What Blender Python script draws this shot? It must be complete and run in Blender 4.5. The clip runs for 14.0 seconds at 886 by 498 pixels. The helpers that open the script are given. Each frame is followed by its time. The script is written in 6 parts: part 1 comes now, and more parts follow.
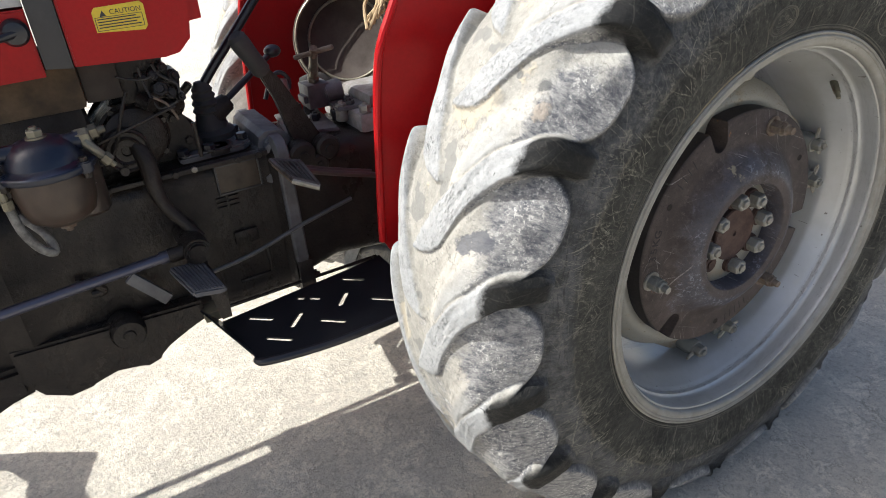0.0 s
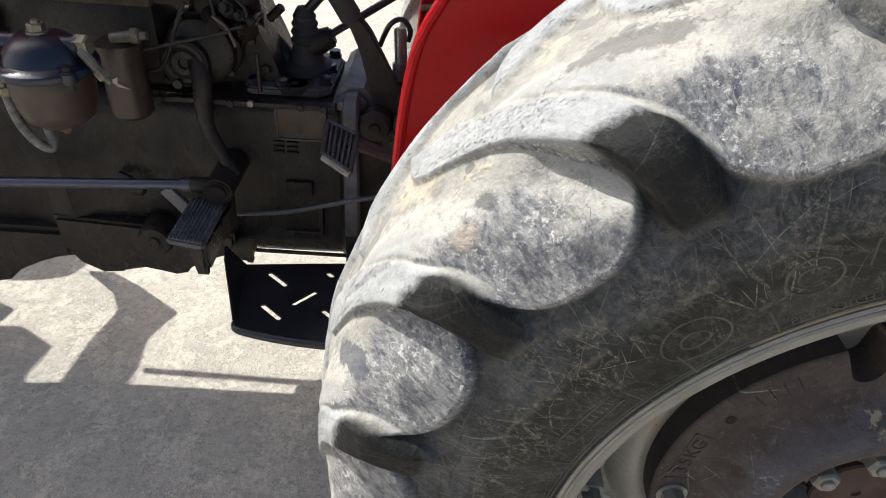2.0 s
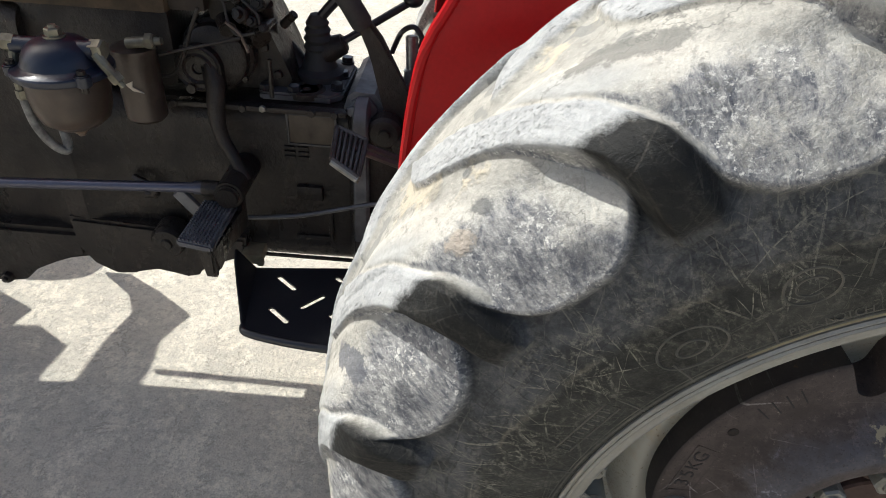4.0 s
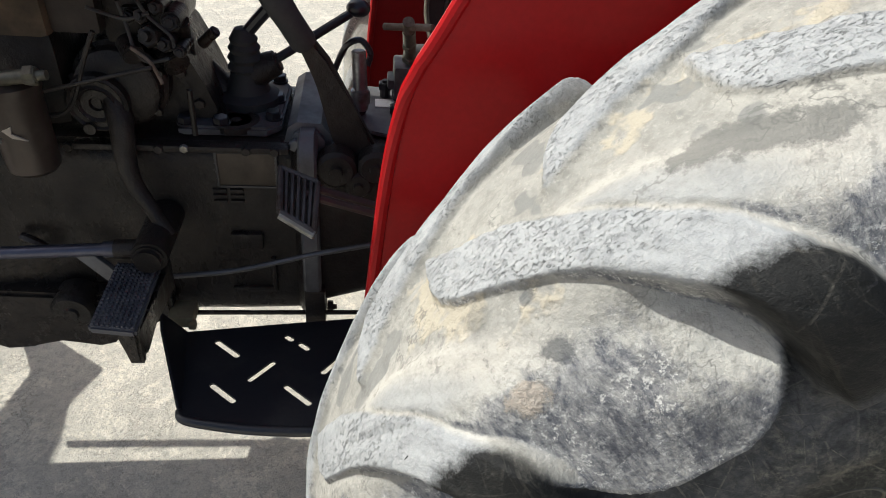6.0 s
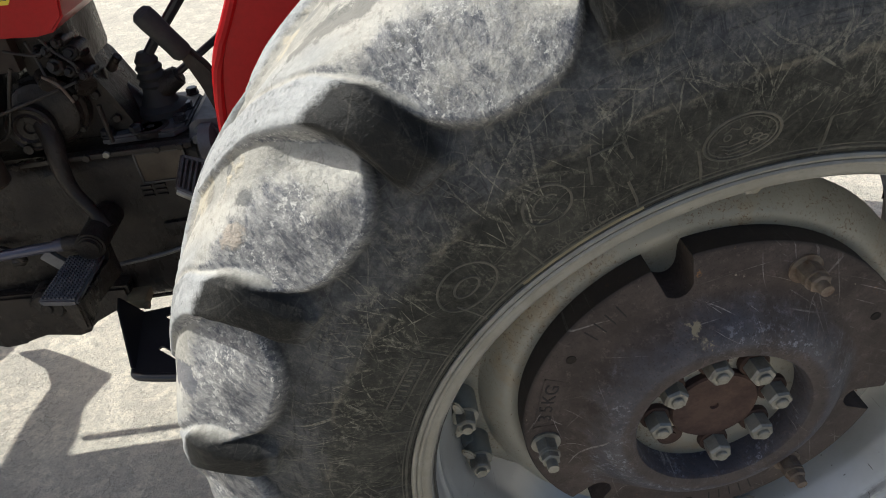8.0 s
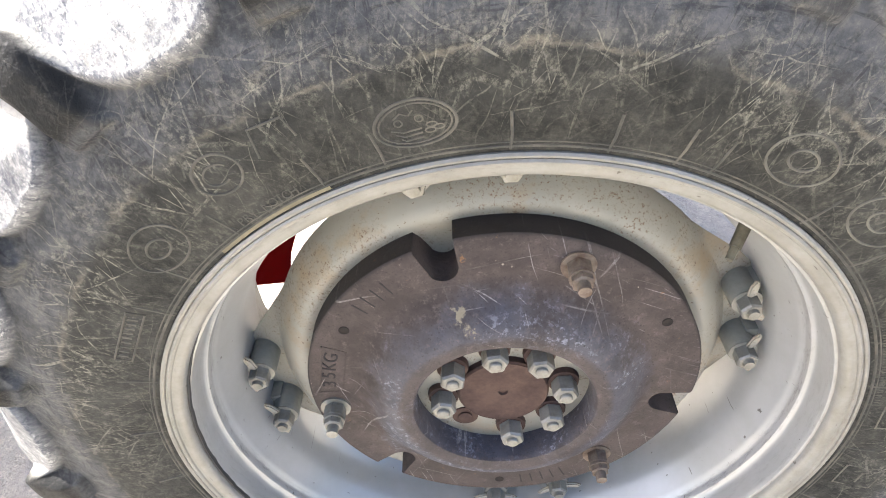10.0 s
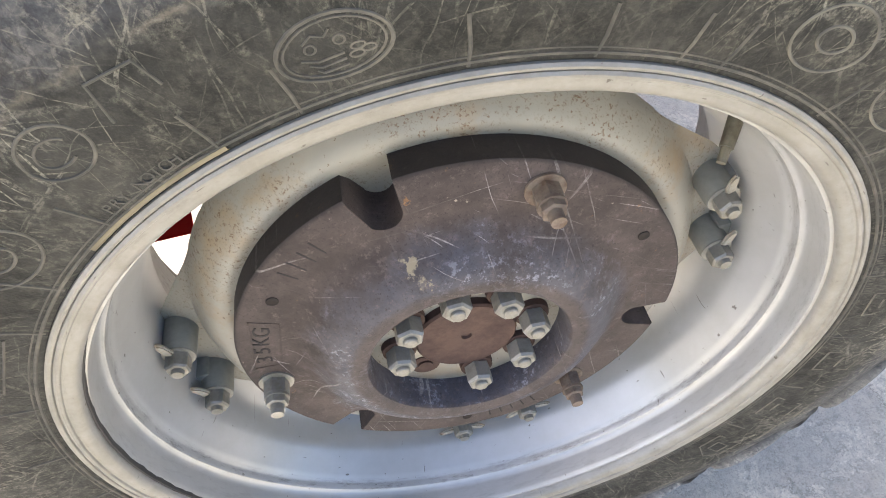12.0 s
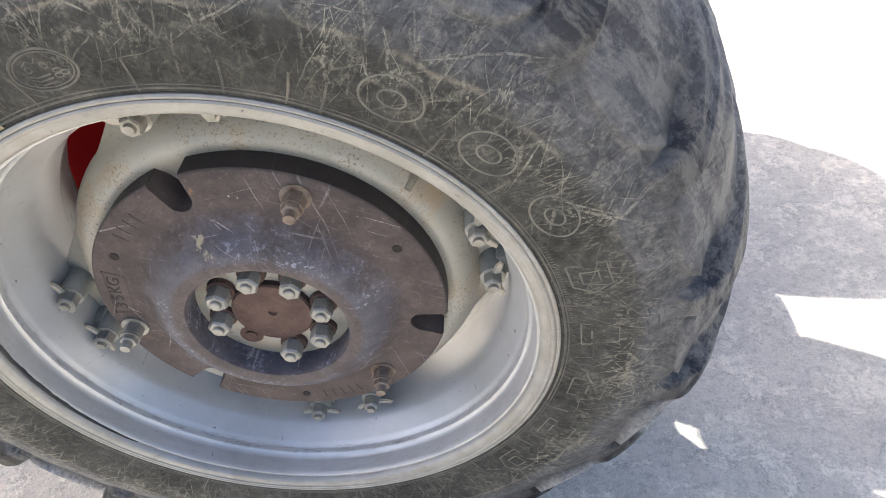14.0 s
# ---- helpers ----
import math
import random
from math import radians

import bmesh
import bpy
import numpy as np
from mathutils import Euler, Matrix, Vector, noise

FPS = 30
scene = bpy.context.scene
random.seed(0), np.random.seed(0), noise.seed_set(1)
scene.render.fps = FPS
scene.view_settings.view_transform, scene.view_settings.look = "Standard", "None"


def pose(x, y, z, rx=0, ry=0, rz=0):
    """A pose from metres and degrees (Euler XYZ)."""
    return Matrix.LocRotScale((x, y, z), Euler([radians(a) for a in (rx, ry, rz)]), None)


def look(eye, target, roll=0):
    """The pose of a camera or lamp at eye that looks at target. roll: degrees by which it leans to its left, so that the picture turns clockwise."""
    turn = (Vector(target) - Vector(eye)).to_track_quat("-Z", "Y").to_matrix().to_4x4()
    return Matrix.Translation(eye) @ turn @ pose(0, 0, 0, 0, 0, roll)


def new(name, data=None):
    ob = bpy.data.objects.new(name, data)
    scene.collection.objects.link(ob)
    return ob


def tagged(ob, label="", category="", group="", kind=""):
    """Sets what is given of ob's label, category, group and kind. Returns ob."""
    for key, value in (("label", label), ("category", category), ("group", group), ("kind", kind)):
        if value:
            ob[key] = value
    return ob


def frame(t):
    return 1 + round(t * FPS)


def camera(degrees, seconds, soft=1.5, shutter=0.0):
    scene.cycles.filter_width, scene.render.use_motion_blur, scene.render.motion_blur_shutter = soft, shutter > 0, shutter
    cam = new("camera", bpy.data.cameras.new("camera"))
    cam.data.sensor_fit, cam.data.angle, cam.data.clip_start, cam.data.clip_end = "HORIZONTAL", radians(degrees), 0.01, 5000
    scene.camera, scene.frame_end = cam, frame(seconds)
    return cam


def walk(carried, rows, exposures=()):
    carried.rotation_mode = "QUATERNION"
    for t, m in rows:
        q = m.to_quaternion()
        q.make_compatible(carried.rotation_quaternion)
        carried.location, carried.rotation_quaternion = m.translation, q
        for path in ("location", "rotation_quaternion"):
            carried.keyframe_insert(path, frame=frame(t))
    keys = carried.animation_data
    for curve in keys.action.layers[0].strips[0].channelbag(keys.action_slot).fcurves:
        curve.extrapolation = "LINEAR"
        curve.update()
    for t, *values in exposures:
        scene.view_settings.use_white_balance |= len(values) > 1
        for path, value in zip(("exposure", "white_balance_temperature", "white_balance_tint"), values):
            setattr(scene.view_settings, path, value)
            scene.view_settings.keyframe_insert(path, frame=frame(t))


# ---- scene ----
# ---------------------------------------------------------------- camera and its walk
cam = camera(67.77, 14.0, soft=1.0)
PATH = [
    (0, (-1.0271, -0.6622, 1.2331), (-0.5976, 0.0994, 0.7479), -4.24),
    (0.3, (-0.8831, -0.5720, 1.2408), (-0.4410, 0.1686, 0.7349), -2.34),
    (0.5, (-0.8242, -0.5255, 1.2446), (-0.4214, 0.2246, 0.7202), -2.24),
    (0.8, (-0.6888, -0.4578, 1.2589), (-0.4328, 0.3360, 0.7074), -2.15),
    (1, (-0.6264, -0.4515, 1.2489), (-0.4811, 0.3520, 0.6714), 1.32),
    (1.3, (-0.5548, -0.4498, 1.2519), (-0.5237, 0.3407, 0.6402), 3.07),
    (1.5, (-0.5326, -0.4441, 1.2486), (-0.5395, 0.3491, 0.6398), 3.07),
    (2, (-0.5221, -0.4475, 1.2771), (-0.5033, 0.3568, 0.6832), 4.43),
    (2.5, (-0.5100, -0.4453, 1.2834), (-0.4779, 0.3466, 0.6736), 3.52),
    (3, (-0.5069, -0.4457, 1.2783), (-0.5178, 0.3385, 0.6578), 3.43),
    (3.2, (-0.5016, -0.4540, 1.2775), (-0.5168, 0.3373, 0.6662), 3.77),
    (5.3, (-0.5327, -0.3819, 1.2695), (-0.4868, 0.4351, 0.6947), 6.69),
    (5.5, (-0.5574, -0.3384, 1.2609), (-0.4918, 0.4613, 0.6642), 7.34),
    (6, (-0.5941, -0.2551, 1.2662), (-0.4716, 0.5331, 0.6631), 5.98),
    (6.3, (-0.6086, -0.2249, 1.2626), (-0.4699, 0.5490, 0.6447), 5.01),
    (6.5, (-0.6244, -0.2344, 1.2607), (-0.4994, 0.5172, 0.6131), 5.74),
    (6.8, (-0.6337, -0.2268, 1.2386), (-0.5199, 0.4784, 0.5388), 5.96),
    (7, (-0.6201, -0.2214, 1.2151), (-0.5263, 0.4467, 0.4770), 4.13),
    (7.2, (-0.6008, -0.2426, 1.2118), (-0.5253, 0.4309, 0.4766), 2.83),
    (7.5, (-0.5333, -0.3028, 1.2433), (-0.4879, 0.4544, 0.5917), -3.06),
    (7.8, (-0.4160, -0.4378, 1.2762), (-0.3801, 0.3914, 0.7184), -4.77),
    (8, (-0.3447, -0.4930, 1.2669), (-0.2967, 0.3209, 0.6880), -5.88),
    (8.2, (-0.3010, -0.5193, 1.2649), (-0.2348, 0.2732, 0.6586), -7.02),
    (10.3, (-0.0411, -0.4607, 1.2565), (-0.0701, 0.2917, 0.5985), -2.74),
    (10.5, (-0.0416, -0.4361, 1.2413), (-0.0230, 0.2655, 0.5290), -1.57),
    (10.8, (-0.0425, -0.3857, 1.2179), (-0.0027, 0.2091, 0.4151), -2.96),
    (11, (-0.0585, -0.3796, 1.1905), (0.0100, 0.2234, 0.3957), -2.71),
    (11.5, (-0.0594, -0.3422, 1.1745), (0.0225, 0.2446, 0.3690), -3.47),
    (12, (-0.0710, -0.3555, 1.2101), (0.0176, 0.2831, 0.4457), -3.96),
    (12.2, (-0.0789, -0.3720, 1.2279), (0.0221, 0.3011, 0.4954), -3.82),
    (12.5, (-0.0853, -0.3837, 1.2469), (0.0360, 0.3313, 0.5583), -3.55),
    (13, (-0.0378, -0.4247, 1.2747), (0.0403, 0.3151, 0.6064), -6.93),
    (13.3, (0.0626, -0.4394, 1.2827), (0.0474, 0.2674, 0.5755), -8.87),
    (13.5, (0.1357, -0.4996, 1.2768), (0.0577, 0.2135, 0.5802), -7.19),
    (13.7, (0.2111, -0.5384, 1.2842), (0.0984, 0.1638, 0.5812), -6.35),
    (14, (0.2960, -0.5501, 1.2803), (0.2259, 0.1626, 0.5824), -5.70),
]
EXPOSURES = [(0.0, 0.72, 6200, 8), (0.6, 0.72, 6200, 8), (1.5, 0.59, 6220, 8), (3.2, 0.57, 6240, 6), (5.3, 0.44, 6200, 6), (6.5, 0.19, 6180, 5), (7.0, 0.14, 6220, 5), (7.4, 0.22, 6230, 5),
             (8.2, 0.40, 6300, 6), (10.3, 2.46, 6420, 11), (11.5, 2.24, 6540, 11), (12.0, 2.30, 6500, 10), (12.5, 2.64, 6340, 11), (13.0, 2.72, 6310, 11), (13.5, 2.66, 6240, 11), (14.0, 2.06, 6200, 11)]
walk(cam, [(t, look(e, a, r)) for t, e, a, r in PATH], EXPOSURES)

# ---------------------------------------------------------------- sun and sky
SUN_DIR = Vector((-0.95, 0.42, 1.0)).normalized()
world = bpy.data.worlds.new("sky")
scene.world = world
world.use_nodes = True
wn = world.node_tree
sky = wn.nodes.new("ShaderNodeTexSky")
sky.sky_type = "NISHITA"
sky.sun_disc = False
sky.dust_density = 4.0
sky.air_density = 0.75
sky.ozone_density = 0.5
sky.sun_elevation = math.asin(SUN_DIR.z)
sky.sun_rotation = math.atan2(SUN_DIR.x, SUN_DIR.y)
bg = wn.nodes["Background"]
bg.inputs["Strength"].default_value = 0.120
wn.links.new(sky.outputs[0], bg.inputs["Color"])
sun_data = bpy.data.lights.new("sun", "SUN")
sun_data.energy = 4.7
sun_data.angle = radians(0.53)
sun_data.color = (1.0, 0.96, 0.90)
sun = new("sun", sun_data)
sun.matrix_world = look(SUN_DIR * 20, (0, 0, 0))

# ---------------------------------------------------------------- materials


class Nodes:
    """A small writer of node materials, in object space and metres."""

    def __init__(self, name, rough=0.6, metal=0.0, spec=0.5):
        self.mat = bpy.data.materials.new(name)
        self.mat.use_nodes = True
        self.nt = self.mat.node_tree
        self.bsdf = self.nt.nodes["Principled BSDF"]
        self.bsdf.inputs["Roughness"].default_value = rough
        self.bsdf.inputs["Metallic"].default_value = metal
        self.bsdf.inputs["Specular IOR Level"].default_value = spec
        self.coord = self.nt.nodes.new("ShaderNodeTexCoord").outputs["Object"]

    def link(self, a, b):
        self.nt.links.new(a, b)

    def put(self, socket, value):
        if hasattr(value, "links"):
            self.link(value, socket)
        else:
            socket.default_value = value

    def stretch(self, scale=(1, 1, 1), turn=(0, 0, 0)):
        n = self.nt.nodes.new("ShaderNodeMapping")
        n.inputs["Scale"].default_value = scale
        n.inputs["Rotation"].default_value = turn
        self.link(self.coord, n.inputs["Vector"])
        return n.outputs[0]

    def polar(self, cz=0.61, r0=0.5):
        """Object space unrolled about the axle: metres round, radius, y; the seam lies straight below."""
        sep = self.nt.nodes.new("ShaderNodeSeparateXYZ")
        self.link(self.coord, sep.inputs[0])
        dz = self.math("SUBTRACT", sep.outputs[2], cz)
        rad = self.math("SQRT", self.math("ADD", self.math("MULTIPLY", sep.outputs[0], sep.outputs[0]), self.math("MULTIPLY", dz, dz)))
        arc = self.math("MULTIPLY", self.math("ARCTAN2", sep.outputs[0], dz), r0)
        out = self.nt.nodes.new("ShaderNodeCombineXYZ")
        for k, v in enumerate((arc, rad, sep.outputs[1])):
            self.link(v, out.inputs[k])
        return out.outputs[0], rad

    def scaled(self, vec, scale):
        n = self.nt.nodes.new("ShaderNodeMapping")
        n.inputs["Scale"].default_value = scale
        self.link(vec, n.inputs["Vector"])
        return n.outputs[0]

    def bent(self, vec, scale, amount):
        """Coordinates swayed by a slow noise."""
        n = self.nt.nodes.new("ShaderNodeTexNoise")
        n.inputs["Scale"].default_value = scale
        self.link(vec, n.inputs["Vector"])
        a = self.nt.nodes.new("ShaderNodeVectorMath")
        a.operation = "MULTIPLY_ADD"
        self.link(n.outputs["Color"], a.inputs[0])
        a.inputs[1].default_value = (amount, amount, amount)
        self.link(vec, a.inputs[2])
        return a.outputs[0]

    def dash(self, vec, angle, long, short, start, soft=0.03, detail=1.0, shift=0.0, deep=0.12):
        """Thin straight strokes, long by short metres, turned in the plane of the first two axes."""
        n = self.nt.nodes.new("ShaderNodeMapping")
        n.vector_type = "TEXTURE"
        n.inputs["Location"].default_value = (shift, shift * 0.7, 0.0)
        n.inputs["Rotation"].default_value = (0.0, 0.0, radians(angle))
        n.inputs["Scale"].default_value = (long, short, deep)
        self.link(vec, n.inputs["Vector"])
        return self.ramp(self.noise(1.0, detail, 0.5, n.outputs[0]), (start, 0.0), (start + soft, 1.0))

    def top(self, *values):
        out = values[0]
        for v in values[1:]:
            out = self.math("MAXIMUM", out, v)
        return out

    def noise(self, scale, detail=4.0, rough=0.6, vec=None, distort=0.0):
        n = self.nt.nodes.new("ShaderNodeTexNoise")
        n.inputs["Scale"].default_value = scale
        n.inputs["Detail"].default_value = detail
        n.inputs["Roughness"].default_value = rough
        n.inputs["Distortion"].default_value = distort
        self.link(vec or self.coord, n.inputs["Vector"])
        return n.outputs[0]

    def cells(self, scale, feature="F1", vec=None, randomness=1.0):
        n = self.nt.nodes.new("ShaderNodeTexVoronoi")
        n.feature = feature
        n.inputs["Scale"].default_value = scale
        n.inputs["Randomness"].default_value = randomness
        self.link(vec or self.coord, n.inputs["Vector"])
        return n.outputs["Distance"]

    def ramp(self, fac, *stops):
        n = self.nt.nodes.new("ShaderNodeValToRGB")
        e = n.color_ramp.elements
        while len(e) < len(stops):
            e.new(0.5)
        for el, (p, c) in zip(e, stops):
            el.position = p
            el.color = (c, c, c, 1) if isinstance(c, (int, float)) else (*c, 1)
        self.link(fac, n.inputs[0])
        return n.outputs[0]

    def mix(self, fac, a, b, mode="MIX"):
        n = self.nt.nodes.new("ShaderNodeMix")
        n.data_type = "RGBA"
        n.blend_type = mode
        self.put(n.inputs[0], fac)
        for sock, v in ((n.inputs[6], a), (n.inputs[7], b)):
            self.put(sock, v if hasattr(v, "links") else (*v, 1))
        return n.outputs[2]

    def math(self, op, a, b=0.0):
        n = self.nt.nodes.new("ShaderNodeMath")
        n.operation = op
        self.put(n.inputs[0], a)
        self.put(n.inputs[1], b)
        return n.outputs[0]

    def attr(self, name):
        n = self.nt.nodes.new("ShaderNodeAttribute")
        n.attribute_name = name
        return n.outputs["Fac"]

    def bump(self, height, strength=0.4, distance=0.002):
        n = self.nt.nodes.new("ShaderNodeBump")
        n.inputs["Strength"].default_value = strength
        n.inputs["Distance"].default_value = distance
        self.link(height, n.inputs["Height"])
        prev = self.bsdf.inputs["Normal"].links
        if prev:
            self.link(prev[0].from_socket, n.inputs["Normal"])
        self.link(n.outputs[0], self.bsdf.inputs["Normal"])

    def done(self, color=None, rough=None):
        if color is not None:
            self.put(self.bsdf.inputs["Base Color"], color if hasattr(color, "links") else (*color, 1))
        if rough is not None:
            self.put(self.bsdf.inputs["Roughness"], rough)
        return self.mat


def worn(name, base, dirt, rough=0.5, metal=0.0, amount=(0.45, 0.7), scale=9.0, bump=0.25, fine=160.0, spec=0.5):
    """Paint or metal with dirt in patches and fine grain."""
    m = Nodes(name, rough, metal, spec)
    big = m.ramp(m.noise(scale, 6, 0.65), (amount[0], 0.0), (amount[1], 1.0))
    grain = m.noise(fine, 3, 0.6)
    col = m.mix(big, base, dirt)
    col = m.mix(m.ramp(grain, (0.35, 0.0), (0.75, 0.35)), col, tuple(c * 0.6 for c in base))
    m.bump(grain, bump, 0.0008)
    m.bump(m.noise(scale * 2.5, 4), bump, 0.002)
    r = m.math("ADD", m.math("MULTIPLY", big, 0.25), rough)
    return m.done(col, r)


def rim_material():
    m = Nodes("rim_paint", 0.30, 0.40, 0.5)
    flat, rad = m.polar(0.61, 0.35)
    base = m.mix(m.ramp(m.noise(6.0, 6, 0.65), (0.40, 0.0), (0.75, 1.0)), (0.47, 0.478, 0.476), (0.36, 0.358, 0.335))
    film = m.math("MULTIPLY", m.ramp(m.noise(30.0, 7, 0.75), (0.36, 0.72), (0.64, 0.95)), m.ramp(rad, (0.3535, 0.10), (0.3565, 1.0)))
    col = m.mix(film, base, (0.215, 0.203, 0.172))
    grime = m.math("MULTIPLY", m.ramp(m.noise(1.0, 6, 0.8, m.scaled(flat, (30.0, 140.0, 140.0))), (0.50, 0.0), (0.66, 0.75)), m.top(
        m.ramp(rad, (0.3425, 0.0), (0.3440, 1.0), (0.3478, 0.0)), m.ramp(rad, (0.3505, 0.0), (0.3535, 1.0), (0.3570, 0.0)), m.ramp(rad, (0.3660, 0.0), (0.3690, 1.0), (0.3710, 0.2))))
    col = m.mix(grime, col, (0.085, 0.075, 0.062))
    nick = m.top(m.dash(flat, 3, 0.016, 0.003, 0.735, 0.02, 2), m.dash(flat, 70, 0.012, 0.003, 0.75, 0.02, 2, 2.0), m.ramp(m.noise(120.0, 4, 0.7), (0.695, 0.0), (0.715, 1.0)))
    col = m.mix(m.math("MULTIPLY", nick, 0.8), col, (0.10, 0.085, 0.07))
    m.bump(m.noise(50.0, 4), 0.10, 0.001)
    m.bump(m.math("MULTIPLY", nick, -1.0), 0.3, 0.001)
    return m.done(col, m.math("ADD", m.math("MULTIPLY", film, 0.28), 0.32))


M_RIM = rim_material()


def disc_material():
    m = Nodes("wheel_paint", 0.42, 0.0, 0.5)
    base = m.mix(m.ramp(m.noise(6.0, 5), (0.35, 0.0), (0.7, 1.0)), (0.27, 0.257, 0.214), (0.335, 0.32, 0.27))
    rust = m.math("MULTIPLY", m.ramp(m.noise(240.0, 4, 0.8), (0.54, 0.0), (0.64, 1.0)), m.ramp(m.noise(9.0, 4), (0.42, 0.0), (0.58, 1.0)))
    col = m.mix(m.ramp(m.noise(11.0, 6, 0.7), (0.53, 0.0), (0.70, 0.7)), base, (0.30, 0.215, 0.12))
    col = m.mix(rust, col, (0.135, 0.078, 0.040))
    col = m.mix(m.ramp(m.noise(230.0, 2, 0.5), (0.70, 0.0), (0.73, 0.85)), col, (0.13, 0.075, 0.04))
    m.bump(m.noise(60.0, 4), 0.12, 0.001)
    return m.done(col)


M_DISC = disc_material()


def weight_material():
    m = Nodes("weight_primer", 0.5, 0.0, 0.3)
    sep = m.nt.nodes.new("ShaderNodeSeparateXYZ")
    m.link(m.coord, sep.inputs[0])
    dz = m.math("SUBTRACT", sep.outputs[2], 0.61)
    rad = m.math("SQRT", m.math("ADD", m.math("MULTIPLY", sep.outputs[0], sep.outputs[0]), m.math("MULTIPLY", dz, dz)))
    brown = m.mix(m.ramp(m.noise(18.0, 6, 0.7), (0.35, 0.0), (0.7, 1.0)), (0.044, 0.034, 0.030), (0.090, 0.070, 0.062))
    blue = m.mix(m.ramp(m.noise(26.0, 6, 0.7), (0.35, 0.0), (0.7, 1.0)), (0.038, 0.038, 0.052), (0.090, 0.088, 0.098))
    paint = m.ramp(m.math("ADD", m.math("MULTIPLY", rad, -6.0), m.math("ADD", m.noise(9.0, 5, 0.7), 0.95)), (0.40, 0.0), (0.62, 0.9))
    ring = m.ramp(m.math("ADD", rad, m.math("MULTIPLY", m.math("SUBTRACT", m.noise(60.0, 5, 0.75), 0.5), 0.012)), (0.1082, 0.0), (0.1095, 1.0), (0.1230, 1.0), (0.1290, 0.0))
    paint = m.math("MULTIPLY", paint, m.math("SUBTRACT", 1.0, m.math("MULTIPLY", ring, 0.85)))
    col = m.mix(paint, brown, blue)
    speck = m.ramp(m.noise(330.0, 5, 0.8), (0.56, 0.0), (0.66, 0.8))
    col = m.mix(speck, col, (0.020, 0.015, 0.014))
    col = m.mix(m.ramp(m.noise(90.0, 8, 0.85), (0.54, 0.0), (0.66, 0.6)), col, (0.150, 0.118, 0.108))
    col = m.mix(m.math("MULTIPLY", m.ramp(m.noise(34.0, 6, 0.75), (0.64, 0.0), (0.70, 0.8)), m.ramp(rad, (0.185, 0.0), (0.195, 1.0))), col, (0.24, 0.125, 0.045))
    plane = m.nt.nodes.new("ShaderNodeCombineXYZ")
    for k, v in enumerate((sep.outputs[0], dz, sep.outputs[1])):
        m.link(v, plane.inputs[k])
    sway = m.bent(plane.outputs[0], 7.0, 0.02)
    lines = [m.dash(sway, a, l, w, st, 0.03, 1.0, 1.3 * k) for k, (a, l, w, st) in enumerate(
        ((60, 0.17, 0.0036, 0.725), (-25, 0.18, 0.0036, 0.725), (12, 0.15, 0.0034, 0.73), (105, 0.16, 0.0034, 0.73), (140, 0.05, 0.0026, 0.735)))]
    marks = m.math("MULTIPLY", m.math("MULTIPLY", m.top(*lines), m.ramp(m.noise(200.0, 4, 0.8), (0.38, 0.1), (0.54, 1.0))), m.ramp(m.noise(11.0, 4), (0.44, 0.05), (0.62, 0.8)))
    col = m.mix(marks, col, (0.34, 0.32, 0.30))
    scab = m.math("MULTIPLY", m.ramp(m.noise(130.0, 5, 0.8, sway), (0.53, 0.0), (0.60, 0.85)), m.math("MULTIPLY", m.ramp(m.noise(12.0, 4), (0.46, 0.0), (0.60, 1.0)), paint))
    col = m.mix(scab, col, (0.30, 0.31, 0.36))
    chip = m.ramp(m.noise(55.0, 5, 0.7), (0.70, 0.0), (0.73, 0.8))
    col = m.mix(chip, col, (0.34, 0.30, 0.24))
    # a smear of yellow marking chalk
    for cx, cz, size in ((-0.050, 0.147, 0.008), (-0.043, 0.134, 0.005), (-0.034, 0.131, 0.004)):
        dx = m.math("MULTIPLY", m.math("ADD", sep.outputs[0], -cx), 1.6)
        du = m.math("SUBTRACT", dz, cz)
        away = m.math("SQRT", m.math("ADD", m.math("MULTIPLY", dx, dx), m.math("MULTIPLY", du, du)))
        away = m.math("ADD", away, m.math("MULTIPLY", m.math("SUBTRACT", m.noise(140.0, 4, 0.7), 0.5), 0.045))
        col = m.mix(m.ramp(away, (size - 0.004, 0.8), (size, 0.0)), col, (0.30, 0.26, 0.17))
    # black side of the edge, darkened as well for shade in the gap
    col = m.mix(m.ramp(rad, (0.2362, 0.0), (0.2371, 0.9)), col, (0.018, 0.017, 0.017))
    grain = m.noise(170.0, 4, 0.7)
    m.bump(grain, 0.5, 0.0008)
    m.bump(m.noise(40.0, 5), 0.3, 0.002)
    return m.done(col, m.math("SUBTRACT", 0.70, m.math("MULTIPLY", paint, 0.20)))


M_WEIGHT = weight_material()
M_FLANGE = worn("khaki_flange", (0.25, 0.21, 0.132), (0.13, 0.092, 0.055), 0.7, 0.0, (0.4, 0.7), 28.0, 0.4)
M_HUB = worn("hub_rust", (0.070, 0.037, 0.026), (0.040, 0.023, 0.019), 0.75, 0.0, (0.4, 0.7), 20.0, 0.4)
M_ZINC = worn("zinc_plate", (0.27, 0.263, 0.235), (0.17, 0.148, 0.105), 0.42, 0.4, (0.45, 0.75), 40.0, 0.2, 300.0)
M_RUSTBOLT = worn("rusty_bolt", (0.20, 0.16, 0.125), (0.115, 0.075, 0.05), 0.7, 0.2, (0.4, 0.65), 50.0, 0.4, 300.0)
M_RED = worn("red_paint", (0.36, 0.007, 0.009), (0.26, 0.02, 0.015), 0.30, 0.0, (0.6, 0.95), 5.0, 0.03, 160.0, 0.18)
